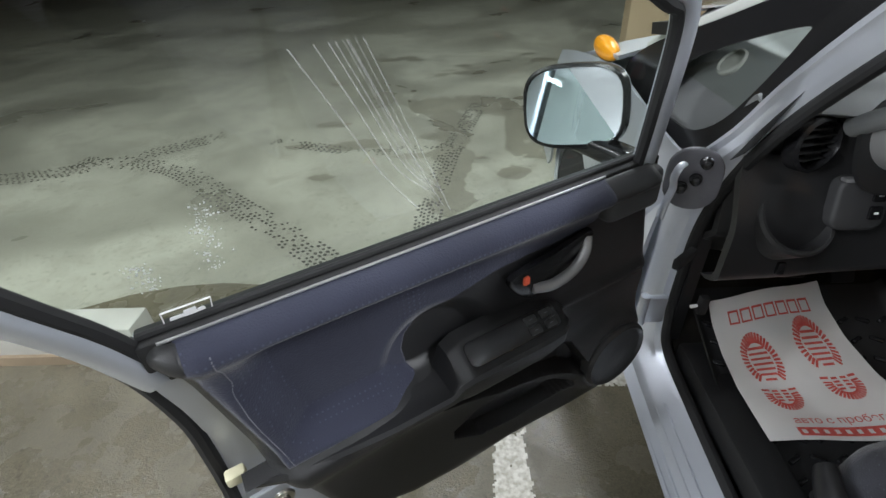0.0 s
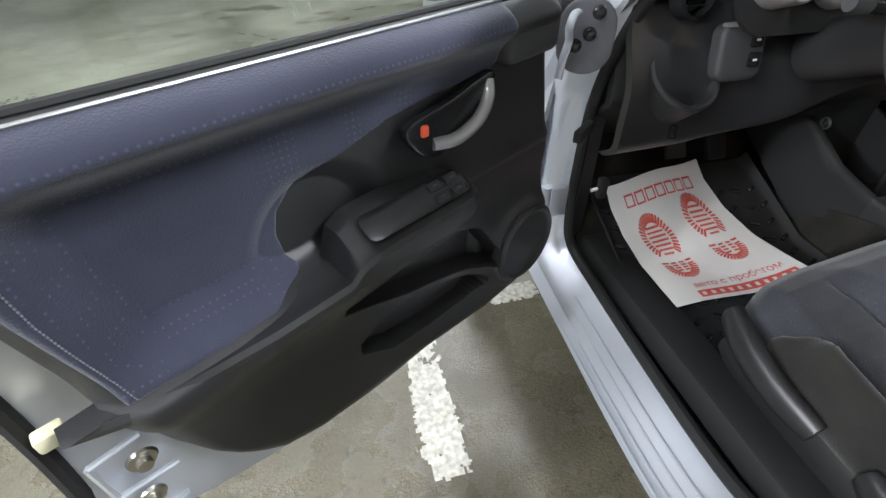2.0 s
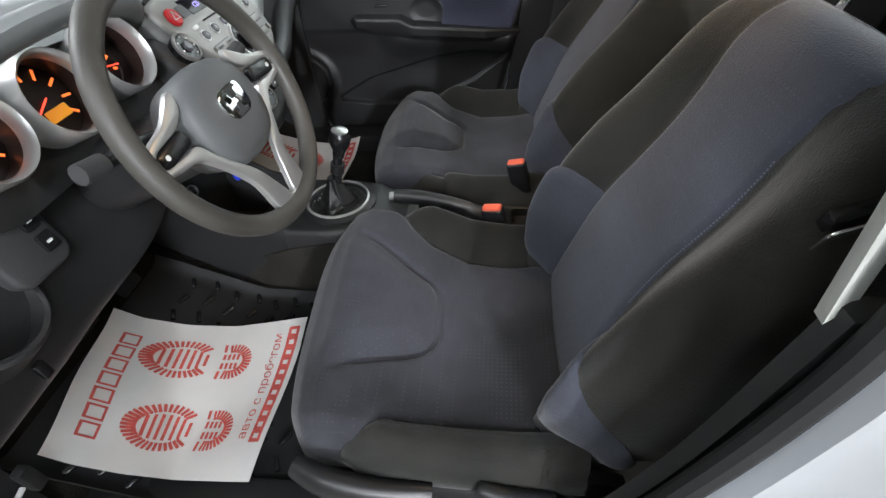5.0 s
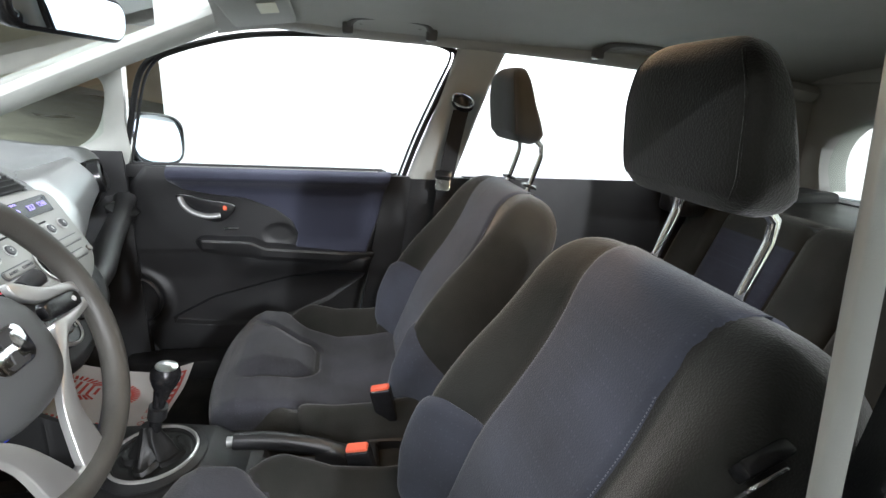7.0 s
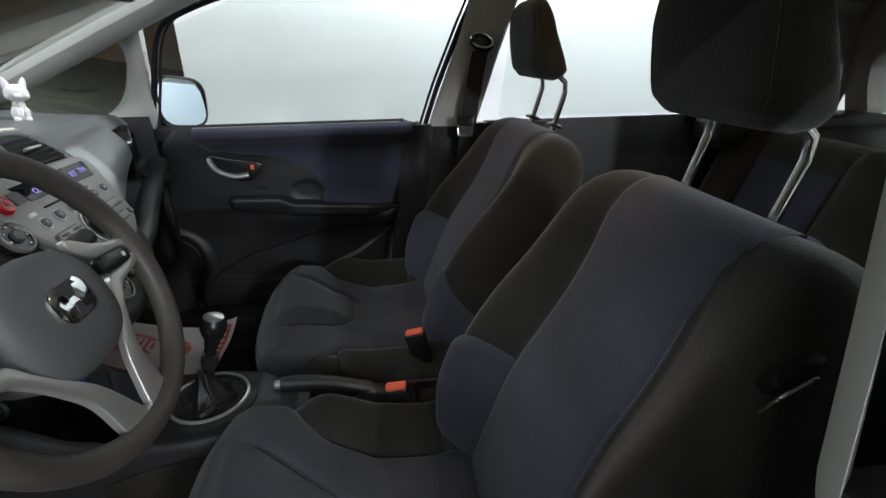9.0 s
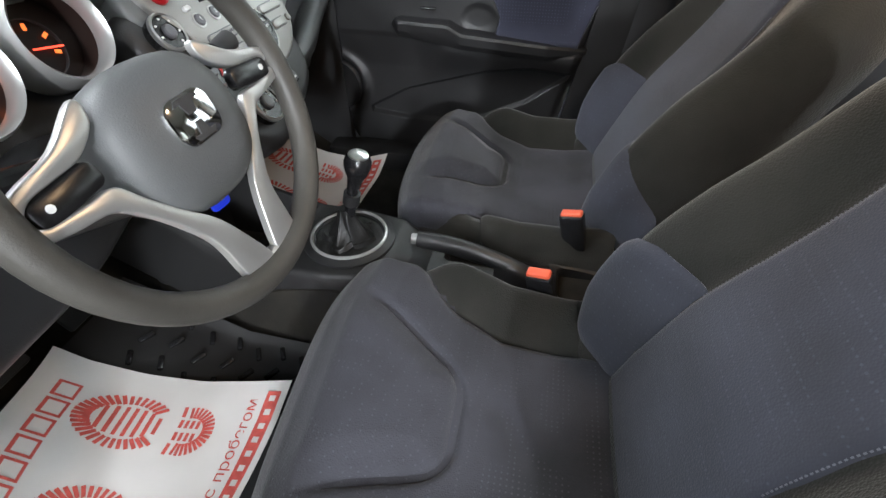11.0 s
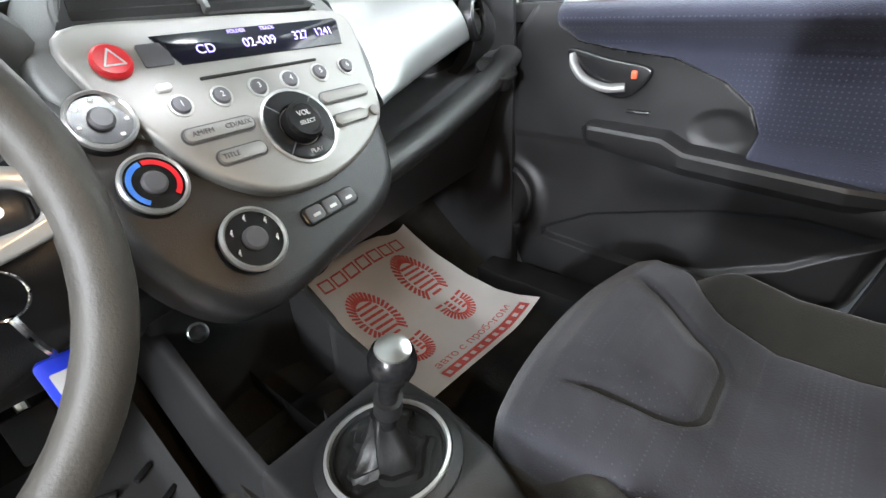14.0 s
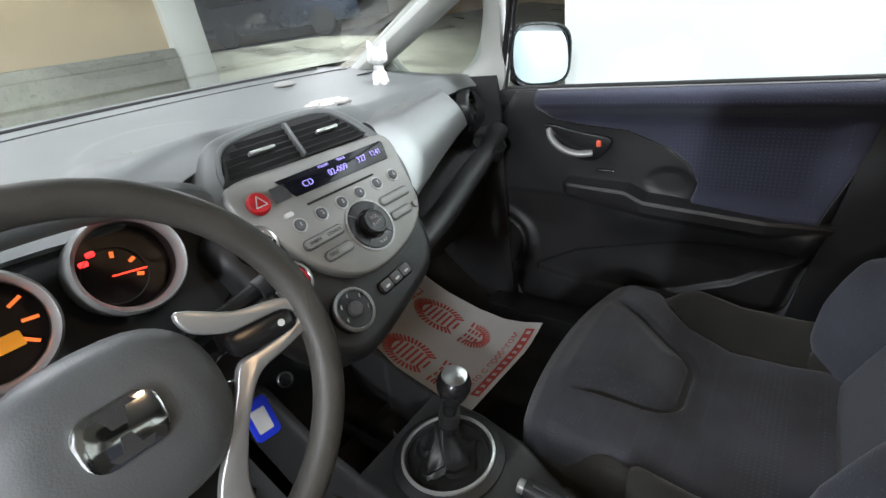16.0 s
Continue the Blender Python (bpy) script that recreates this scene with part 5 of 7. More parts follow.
        b = ramp(z, (LOW, 0.115, 0.13, 0.155, 0.20, 0.24, HIGH), (0.022, 0.004, -0.001, 0.012, 0.042, 0.058, 0.074))
        return w, f, max(0.006, f - b)

    def head_ring(z):
        w, f, deep = shell(z)
        out = []
        for i in range(64):
            q = 2 * math.pi * i / 64
            cxx, sy = math.copysign(abs(math.cos(q)) ** 0.52, math.cos(q)), math.copysign(abs(math.sin(q)) ** 0.50, math.sin(q))
            out.append(V(w * cxx, f - deep / 2 + deep / 2 * sy, z))
        return out
    zs = [LOW + (HIGH - LOW) * (1 - math.cos(math.pi * i / 34)) / 2 for i in range(35)]
    head = part("headrest", moved(loft([head_ring(z) for z in zs]), hr), BLACK_CLOTH, st, "black plush headrest", 60)
    for sx in (-1, 1):
        rim = []
        for z in np.linspace(LOW + 0.014, HIGH - 0.016, 20):
            w, f, deep = shell(z)
            q = radians(43)
            rim.append(V(sx * w * math.cos(q) ** 0.52, f - deep / 2 + deep / 2 * math.sin(q) ** 0.50, z))
        part("seam", moved(tube(rim, 0.0016, 6), hr), BLACK_CLOTH, head, "sewn seam down the headrest's edge", 60)
        part("post", moved(tube([(sx * 0.076, 0.004, -0.03), (sx * 0.076, -0.010, 0.080), (sx * 0.076, -0.005, 0.104), (sx * 0.072, 0.03, 0.128)], 0.0065, 12), hr), CHROME, head, "chrome headrest post")
        part("collar", moved(lathe([(0.020, 0.0), (0.020, 0.005), (0.014, 0.009), (0.008, 0.009)], 18), hr @ pose(sx * 0.076, 0, 0.000, 6, 0, 0)), GLOSS, head, "black post collar")
    part("rail", moved(box(-0.20, 0.20, -0.46, -0.04, 0.30, 0.385, 0.01), m), PLASTIC, st, "black seat rail cover")
    side = -1 if driver else 1

    def cover(s, t):
        """The moulded side shield: tall at the rear where the backrest turns, lower to the front."""
        y = lerp(-0.045, -0.545, s)
        hi = ramp(s, (0, 0.06, 0.35, 0.72, 0.86, 1), (0.402, 0.430, 0.428, 0.424, 0.462, 0.440))
        lo = ramp(s, (0, 0.10, 0.9, 1), (0.372, 0.335, 0.325, 0.345))
        return V(side * (0.262 + 0.020 * math.sin(math.pi * min(1, t * 0.9 + 0.05)) ** 0.5 * math.sin(math.pi * min(1, s * 0.94 + 0.03)) ** 0.3), y, lerp(lo, hi, t))
    part("side_cover", moved(sheet(cover, 30, 14, 0.02, (-side, 0, 0)), m), PLASTIC, st, "black plastic side shield", 60)

    def lever(name, points, radius, text):
        part(name, moved(tube(smooth_path([(side * x, y, z) for x, y, z in points], 8), radius, 14, flat=1.45, taper=lambda t: 0.62 + 0.42 * math.sin(math.pi * (0.10 + 0.80 * t)) ** 0.8), m), LEVER_BLACK, st, text, 60)
    lever("height_lever", [(0.280, -0.045, 0.474), (0.296, -0.095, 0.462), (0.300, -0.17, 0.444), (0.292, -0.255, 0.432)], 0.021, "black seat height lever")
    lever("recline_lever", [(0.284, -0.325, 0.440), (0.294, -0.375, 0.434), (0.292, -0.440, 0.432)], 0.019, "black recline lever")
    return st


car_seat(-0.342, 21.6, "navy and black fabric driver's seat, worn", True)
car_seat(0.356, 24.6, "navy and black fabric passenger seat, worn", False)

bench = thing("rear_bench", "dark navy and black rear bench seat", "car seat", (0, -1.2, 0.3))
for x0, x1 in ((-0.62, -0.002), (0.002, 0.62)):
    part("bench_cushion", box(x0, x1, -1.42, -0.95, 0.38, 0.50, 0.05, 4), NAVY_PLAIN, bench, "navy fabric bench cushion", angle=60)
    mid = (x0 + x1) / 2

    def bench_face(s, t, x0=x0, x1=x1, mid=mid):
        x, h = lerp(x0, x1, s), lerp(0.0, 0.50, t)
        e = min(s, 1 - s) * 0.62
        y = 0.05 - 0.05 * (1 - plump(1 - e / 0.05, 2)) - 0.06 * (1 - plump((t - 0.85) / 0.15, 2)) + 0.012 * smoothstep((abs(x - mid) - 0.13) / 0.05) - 0.010 * math.exp(-((abs(x - mid) - 0.14) / 0.012) ** 2)
        return V(x, y, h)
    part("bench_backrest", moved(sheet(bench_face, 40, 24, 0.10, (0, -1, 0)), pose(0, -1.42, 0.46, 20, 0, 0)), BLACK_CLOTH, bench, "black plush bench backrest", angle=60)
    part("bench_insert", moved(sheet(lambda s, t: bench_face(lerp(0.285, 0.715, s), lerp(0.02, 0.80, t)) + V(0, 0.004, 0), 20, 16, 0.003, (0, -1, 0)), pose(0, -1.42, 0.46, 20, 0, 0)), NAVY, bench, "navy dotted bench insert", angle=60)

# ---- dashboard ----
dash = thing("dashboard", "pale grey and black car dashboard with a round centre console", "dashboard", (0, 0.5, 0.6))


def dash_z(x, y):
    """Height of the dash top."""
    z = ramp(y, (0.24, 0.30, 0.36, 0.45, 0.70, 0.95), (0.985, 1.012, 1.020, 1.022, 1.045, 1.070))
    z += 0.035 * bump(x, -0.345, 0.20) * bump(y, 0.30, 0.16)
    z += 0.036 * max(0, 1 - ((x - 0.035) / 0.22) ** 4) * bump(y, 0.27, 0.10)
    z -= 0.19 * max(0, (-x - 0.55) / 0.14) ** 1.9 * smoothstep((y - 0.36) / 0.12)
    z += 0.010 * smoothstep((1 - ((x + 0.045) / 0.18) ** 2 - ((y - 0.30) / 0.35) ** 2) / 0.25)
    return z - 0.02 * max(0, (abs(x) - 0.55) / 0.15) ** 2


def dash_rear(x):
    return ramp(x, (-0.70, -0.57, -0.52, -0.17, -0.12, 0.10, 0.16, 0.30, 0.70), (0.33, 0.28, 0.265, 0.265, 0.275, 0.285, 0.29, 0.30, 0.36))


def top(s, t):
    x = lerp(-0.70, 0.70, s)
    y = lerp(dash_rear(x), 0.95 - 0.10 * (x / 0.7) ** 2, t)
    return V(x, y, dash_z(x, y) - 0.03 * max(0, 1 - t / 0.08) ** 2)


part("dash_top", sheet(top, 96, 48, 0.02), DASH_GREY, dash, "pale grey soft plastic dash top", 60)


def lower(s, t):
    x = lerp(-0.70, 0.70, s)
    y0, z0 = dash_rear(x), dash_z(x, dash_rear(x)) - 0.035
    z = lerp(z0, 0.60, t)
    y = y0 + 0.03 + ramp(t, (0, 0.25, 0.45, 0.7, 1), (0.0, 0.02, 0.0, -0.02, 0.10)) + 0.06 * bump(x, 0.36, 0.22) * bump(t, 0.4, 0.2)
    return V(x, y, z)


part("dash_lower", sheet(lower, 60, 24, 0.02, (0, 1, 0)), DASH_BLACK, dash, "black grained lower dash", 60)

CON = facing((0.059, 0.173, 0.883), (1, 0, 0), (0.03, -0.82, 0.565))


def on_console(bm, x=0.0, y=0.0, z=0.0, turn=0.0):
    return moved(bm, CON @ pose(x, y, z, 0, 0, turn))


part("console_base", on_console(prism(smooth_path([(-0.19, 0.10, 0), (-0.205, 0.02, 0), (-0.185, -0.09, 0), (-0.12, -0.155, 0), (0.0, -0.135, 0), (0.09, -0.10, 0), (0.125, -0.03, 0), (0.13, 0.10, 0)], 6, True), 0.07, 0.02, 4), z=-0.085), DASH_BLACK, dash, "black console surround")
face_outline = smooth_path([(-0.160, 0.132, 0), (-0.165, 0.085, 0), (-0.138, 0.03, 0), (-0.112, -0.018, 0), (-0.062, -0.056, 0), (0.005, -0.062, 0), (0.070, -0.044, 0), (0.118, -0.008, 0), (0.134, 0.05, 0), (0.140, 0.122, 0), (0.05, 0.132, 0), (-0.06, 0.135, 0)], 5, True)
con = part("console_face", on_console(prism(face_outline, 0.016, 0.006, 3), z=-0.014), PANEL_GREY, dash, "warm grey audio panel")
DISPLAY = mat("dark_display_glass", (0.008, 0.008, 0.016), 0.12)
GLOW_BLUE = mat("violet_display_digits", (0.42, 0.36, 0.95), 0.5, emit=0.7)
DIM = mat("dark_grey_button", (0.10, 0.10, 0.11), 0.4)
part("display", on_console(prism([(-0.096, 0.116), (-0.080, 0.085), (0.112, 0.083), (0.122, 0.112), (0.118, 0.116)], 0.004, 0.001), z=0.0), DISPLAY, con, "dark display window")


def text(body, size, m, material, parent, name="lettering", align="CENTER", depth=0.0003):
    c = bpy.data.curves.new(name, "FONT")
    c.body, c.size, c.extrude, c.align_x, c.align_y = body, size, depth, align, "CENTER"
    t = bpy.data.objects.new("tmp", c)
    scene.collection.objects.link(t)
    me = bpy.data.meshes.new_from_object(t.evaluated_get(bpy.context.evaluated_depsgraph_get()))
    bpy.data.objects.remove(t)
    bpy.data.curves.remove(c)
    bm = bmesh.new()
    bm.from_mesh(me)
    bpy.data.meshes.remove(me)
    moved(bm, m)
    return part(name, bm, material, parent)


for body, x, y, size in (("CD", -0.052, 0.0965, 0.0135), ("02-009", 0.008, 0.0975, 0.0140), ("327", 0.060, 0.0985, 0.0140), ("1241", 0.093, 0.0995, 0.0130)):
    text(body, size, CON @ pose(x, y, 0.0052), GLOW_BLUE, con)
for body, x in (("FOLDER", -0.012), ("TRACK", 0.024)):
    text(body, 0.0055, CON @ pose(x, 0.1115, 0.0052), GLOW_BLUE, con)
part("disc_slot", on_console(box(-0.072, 0.064, -0.0015, 0.0015, 0, 0.003, 0.0008), 0, 0.069, 0.001), RUBBER, con, "narrow disc slot")
part("hazard_button", on_console(lathe([(0.0160, 0), (0.0160, 0.006), (0.0135, 0.009), (0.004, 0.0095)]), -0.136, 0.096, 0), RED, con, "red hazard warning button")
part("vent_square", on_console(prism(rounded(0.026, 0.022, 0.002), 0.0035), -0.099, 0.098, 0.0005), DIM, con)
tri_m = [(0.0, 0.009), (-0.0085, -0.006), (0.0085, -0.006)]
part("triangle_mark", on_console(joined(*[tube([V(*tri_m[i], 0), V(*tri_m[(i + 1) % 3], 0)], 0.0008, 6) for i in range(3)]), -0.136, 0.096, 0.0097), WHITE_PRINT, con)
for i, x in enumerate((-0.102, -0.062, -0.021, 0.018, 0.059, 0.099)):
    y = 0.047 + 0.0015 * i
    b = part("preset_button", on_console(lathe([(0.0085, 0), (0.0085, 0.004), (0.0075, 0.006), (0.0045, 0.0064)], 20), x, y, 0.001), DIM, con, "round dark preset button")
    part("ring", on_console(lathe([(0.0108, 0), (0.0108, 0.003), (0.0088, 0.0032), (0.0088, 0.0)], 20, False), x, y, 0.001), SATIN, b)
    text(str(i + 1), 0.008, CON @ pose(x, y, 0.0076), WHITE_PRINT, b)
for x0, x1, y in ((-0.115, -0.046, 0.017), (-0.097, -0.048, -0.0105), (0.042, 0.110, 0.022), (0.044, 0.092, -0.0065)):
    w = x1 - x0
    part("rocker_button", on_console(prism(rounded(w, 0.013, 0.0062), 0.006, 0.002), (x0 + x1) / 2, y, 0.0005), PANEL_GREY, con)
    part("button_gap", on_console(prism(rounded(w + 0.004, 0.017, 0.008), 0.0028), (x0 + x1) / 2, y, 0.0), DIM, con)
for body, x, y, s in (("AM/FM", -0.098, 0.017, 0.007), ("CD/AUX", -0.063, 0.017, 0.007), ("TITLE", -0.085, -0.0105, 0.007)):
    text(body, s, CON @ pose(x, y, 0.0068), DIM, con)
part("small_button", on_console(lathe([(0.0065, 0), (0.0065, 0.005), (0.005, 0.006)], 16), 0.105, -0.006, 0.0005), PANEL_GREY, con)
part("small_button", on_console(prism(rounded(0.014, 0.007, 0.003), 0.006, 0.001), -0.108, 0.066, 0.0005), WHITE_PRINT, con)
aud = part("selector_ring", on_console(lathe([(0.040, 0), (0.040, 0.003), (0.038, 0.0055), (0.024, 0.0055), (0.022, 0.002)], 40, False), 0, 0, 0.001), GLOSS, con, "black ring of selector keys")
part("trim_ring", on_console(lathe([(0.0425, 0), (0.0425, 0.004), (0.0395, 0.0045), (0.0395, 0)], 40, False), 0, 0, 0.001), SATIN, aud)
kb = part("volume_knob", on_console(lathe([(0.021, 0), (0.0205, 0.016), (0.019, 0.0185), (0.016, 0.0185), (0.015, 0.017), (0.004, 0.0172)], 32), 0, 0, 0.003), GLOSS, aud, "black volume knob")
text("VOL", 0.008, CON @ pose(0, 0.006, 0.0207), WHITE_PRINT, kb)
text("SELECT", 0.006, CON @ pose(0, -0.004, 0.0207), WHITE_PRINT, kb)
text("PLAY", 0.007, CON @ pose(0.002, -0.031, 0.0068), WHITE_PRINT, aud)
for a in (45, 135, 225, 315):
    part("key_gap", on_console(box(0.024, 0.039, -0.0007, 0.0007, 0.0050, 0.0060), 0, 0, 0.001, a), DIM, aud)

# centre vents
vent = part("centre_vent", on_console(prism(smooth_path([(-0.150, 0.128, 0), (-0.146, 0.155, 0), (-0.12, 0.186, 0), (-0.03, 0.196, 0), (0.055, 0.192, 0), (0.098, 0.150, 0), (0.10, 0.136, 0), (-0.03, 0.136, 0)], 5, True), 0.012, 0.002), z=-0.014), RUBBER, dash, "black twin air vents")
for i in range(5):
    y = 0.143 + 0.0098 * i
    x0, x1 = (-0.145, -0.143, -0.138, -0.128, -0.112)[i], (0.094, 0.090, 0.082, 0.072, 0.060)[i]
    for a, b in ((x0, -0.031), (-0.024, x1)):
        part("slat", on_console(moved(box(a, b, -0.004, 0.004, -0.001, 0.0012), pose(0, y, -0.001, 35, 0, 0))), RUBBER, vent)
part("divider", on_console(box(-0.0305, -0.0245, 0.137, 0.192, -0.004, 0.008, 0.002)), DASH_GREY, vent)
for x in (-0.085, 0.035):
    part("tab", on_console(box(x - 0.021, x + 0.021, 0.160, 0.166, 0.0, 0.010, 0.0025)), SATIN, vent, "silver slider tab")
brow = smooth_path([(-0.182, 0.07, 0), (-0.190, 0.13, 0), (-0.170, 0.178, 0), (-0.130, 0.206, 0), (-0.03, 0.214, 0), (0.068, 0.209, 0), (0.122, 0.168, 0), (0.156, 0.10, 0), (0.146, 0.03, 0), (0.10, 0.0, 0), (-0.08, 0.0, 0)], 6, True)
part("console_brow", on_console(prism(brow, 0.05, 0.012, 4), z=-0.058), DASH_GREY, dash, "pale grey dash moulding round the vents", 60)
part("vent_lip", on_console(tube(smooth_path([(-0.155, 0.13, 0), (-0.149, 0.160, 0), (-0.12, 0.190, 0), (-0.03, 0.200, 0), (0.058, 0.196, 0), (0.102, 0.153, 0), (0.105, 0.133, 0)], 6), 0.004, 8), z=-0.006), DASH_GREY, vent, "pale grey edge round the vents")


def round_knob(x, y, r, tall, label, face=None):
    n = part("control_knob", on_console(lathe([(r * 1.12, -0.02), (r * 1.12, 0.0), (r, 0.006), (r, tall), (r * 0.92, tall + 0.003), (r * 0.86, tall + 0.0005), (r * 0.3, tall + 0.0005)], 36), x, y, -0.022), GLOSS, dash, label)
    part("chrome_ring", on_console(lathe([(r * 1.01, tall - 0.004), (r * 1.02, tall + 0.002), (r * 0.93, tall + 0.004), (r * 0.86, tall + 0.002)], 36, False), x, y, -0.022), SATIN, n, "satin silver ring")
    part("centre_cap", on_console(lathe([(r * 0.38, tall), (r * 0.38, tall + 0.004), (r * 0.3, tall + 0.006), (r * 0.05, tall + 0.006)], 24), x, y, -0.022), DIM, n)
    return n


BLUE = mat("blue_print", (0.05, 0.22, 0.75), 0.5)


def arc_mark(x, y, r, a0, a1, z, material, parent, w=0.0045):
    pts = [(math.cos(radians(lerp(a0, a1, i / 14))), math.sin(radians(lerp(a0, a1, i / 14)))) for i in range(15)]
    bm = loft([[V(c * (r - w / 2), s * (r - w / 2), 0), V(c * (r + w / 2), s * (r + w / 2), 0)] for c, s in pts], closed=False)
    part("scale_mark", on_console(bm, x, y, z), material, parent)


k1 = round_knob(-0.166, 0.050, 0.026, 0.022, "fan speed knob")
k2 = round_knob(-0.156, -0.013, 0.027, 0.022, "temperature knob with a blue and red scale")
arc_mark(-0.156, -0.013, 0.019, 100, 235, 0.0018, BLUE, k2)
arc_mark(-0.156, -0.013, 0.019, -50, 95, 0.0018, RED, k2)
k3 = round_knob(-0.105, -0.090, 0.031, 0.022, "air direction knob")
for i in range(5):
    a = radians(-20 + 55 * i)
    part("air_symbol", on_console(joined(tube([(0, -0.003, 0), (0, 0.001, 0), (0.002, 0.003, 0)], 0.0008, 6), lathe([(0.0014, -0.0004), (0.0014, 0.0004)], 8)), -0.105 + 0.021 * math.cos(a), -0.090 + 0.021 * math.sin(a), 0.0018), WHITE_PRINT, k3)
for i in range(6):
    a = radians(-60 + 50 * i)
    part("speed_mark", on_console(prism(rounded(0.004, 0.003, 0.001), 0.0006), -0.166 + 0.018 * math.cos(a), 0.050 + 0.018 * math.sin(a), 0.0012), WHITE_PRINT, k1)
acp = part("switch_strip", on_console(prism(rounded(0.076, 0.022, 0.008), 0.012, 0.003), -0.006, -0.088, -0.0225, 4), GLOSS, dash, "black strip of three switches")
for i in range(3):
    part("strip_switch", on_console(prism(rounded(0.021, 0.016, 0.004), 0.005, 0.0015), -0.029 + 0.023 * i, -0.0895 + 0.0016 * i, -0.0135, 4), DIM, acp)
    part("switch_mark", on_console(prism(rounded(0.009, 0.0035, 0.001), 0.0005), -0.029 + 0.023 * i, -0.0915 + 0.0016 * i, -0.0083, 4), WHITE_PRINT, acp)


# passenger side: upper box lid, open shelf, curved beam
def lid(s, t):
    x = lerp(0.205, lerp(0.480, 0.550, t), s)
    z = lerp(1.016, lerp(0.862, 0.900, s), t)
    near = 0.200 + (z - 0.883) * 0.69
    far = 0.315 + (z - 0.90) * 0.25
    y = lerp(near, far, s ** 0.9) - 0.022 * math.sin(math.pi * t) * min(1, s * 5) + 0.10 * max(0, 1 - t / 0.14) ** 2 + 0.03 * max(0, (t - 0.92) / 0.08)
    return V(x, y, z)


part("upper_box_lid", sheet(lid, 28, 28, 0.02, (0, 1, 0)), LID_SILVER, dash, "bright silver upper glove box lid", 60)
BX, BY, BZ = (0.09, 0.22, 0.40, 0.58, 0.675), (0.14, 0.19, 0.245, 0.29, 0.31), (0.79, 0.803, 0.812, 0.835, 0.865)


def shelf(s, t):
    x = lerp(0.15, 0.675, s)
    return V(x, ramp(x, BX, BY) + 0.14 * t, ramp(x, BX, BZ) + 0.020 - 0.012 * math.sin(math.pi * t))


part("open_shelf", sheet(shelf, 24, 10, 0.02, (0, 0, -1)), GREY_ARM, dash, "dark grey open shelf")
beam = smooth_path([(0.0, 0.215, 0.80), (0.09, 0.178, 0.797), (0.22, 0.19, 0.803), (0.40, 0.245, 0.812), (0.58, 0.29, 0.835), (0.675, 0.31, 0.865)], 6)
part("shelf_beam", tube(beam, 0.030, 14, flat=0.75), DASH_BLACK, dash, "dark satin curved shelf beam")
part("lower_glovebox", sheet(lambda s, t: V(lerp(0.14, 0.66, s), 0.26 + 0.06 * s + 0.08 * t, lerp(0.80, 0.60, t)), 12, 8, 0.02, (0, 1, 0)), DASH_BLACK, dash, "black glove box door")


def end_vent(x, y, z, aim, r=0.042):
    f = facing((x, y, z), (1, 0, 0), aim)
    e = part("round_vent", moved(lathe([(r * 1.25, -0.02), (r * 1.22, 0.004), (r * 1.05, 0.008), (r, 0.002), (r * 0.98, -0.02), (r * 0.1, -0.024)], 32), f), GLOSS, dash, "round black end vent")
    for i in range(-2, 3):
        w = r * (1 - (i / 2.9) ** 2) ** 0.5
        part("blade", moved(box(-w, w, i * 0.014 - 0.001, i * 0.014 + 0.001, -0.014, 0.0), f), RUBBER, e)


end_vent(0.572, 0.318, 0.945, (0.35, -0.93, 0.1), 0.034)
end_vent(-0.605, 0.30, 0.925, (0.25, -0.95, 0.1))
part("end_panel", sheet(lambda s, t: V(lerp(0.565, 0.69, s), 0.375 - 0.06 * math.sin(math.pi * t) + 0.03 * s, lerp(1.0, 0.83, t)), 10, 12, 0.03, (0, 1, 0)), DASH_BLACK, dash, "black dash end moulding", 60)
part("cup_recess", moved(lathe([(0.043, 0.0), (0.041, 0.003), (0.038, 0.001), (0.036, -0.03), (0.002, -0.03)], 28), facing((0.592, 0.285, 0.852), (1, 0, 0), (-0.1, -0.35, 0.93))), RUBBER, dash, "black round cup recess")
CUP = facing((-0.598, 0.250, 0.812), (1, 0, 0), (0.08, -0.70, 0.71))
part("cup_holder", moved(lathe([(0.070, -0.085), (0.074, -0.03), (0.076, 0.0), (0.072, 0.006), (0.066, 0.005), (0.061, -0.008), (0.055, -0.09), (0.010, -0.092)], 36), CUP @ pose(0, 0, -0.036)), DASH_BLACK, dash, "deep dark cup holder")


def knee(s, t):
    """Smooth panel from the dials down to the footwell, turned in along its lower edge."""
    x = lerp(-0.712, -0.16, s)
    low = ramp(x, (-0.71, -0.56, -0.45, -0.30, -0.16), (0.612, 0.618, 0.635, 0.665, 0.70))
    z = lerp(0.90, low, t)
    y = 0.318 - 0.050 * smoothstep(t / 0.55) + 0.045 * max(0, (t - 0.86) / 0.14) ** 2 - 0.020 * bump(x, -0.345, 0.10) * smoothstep(t / 0.4)
    return V(x, y, z)


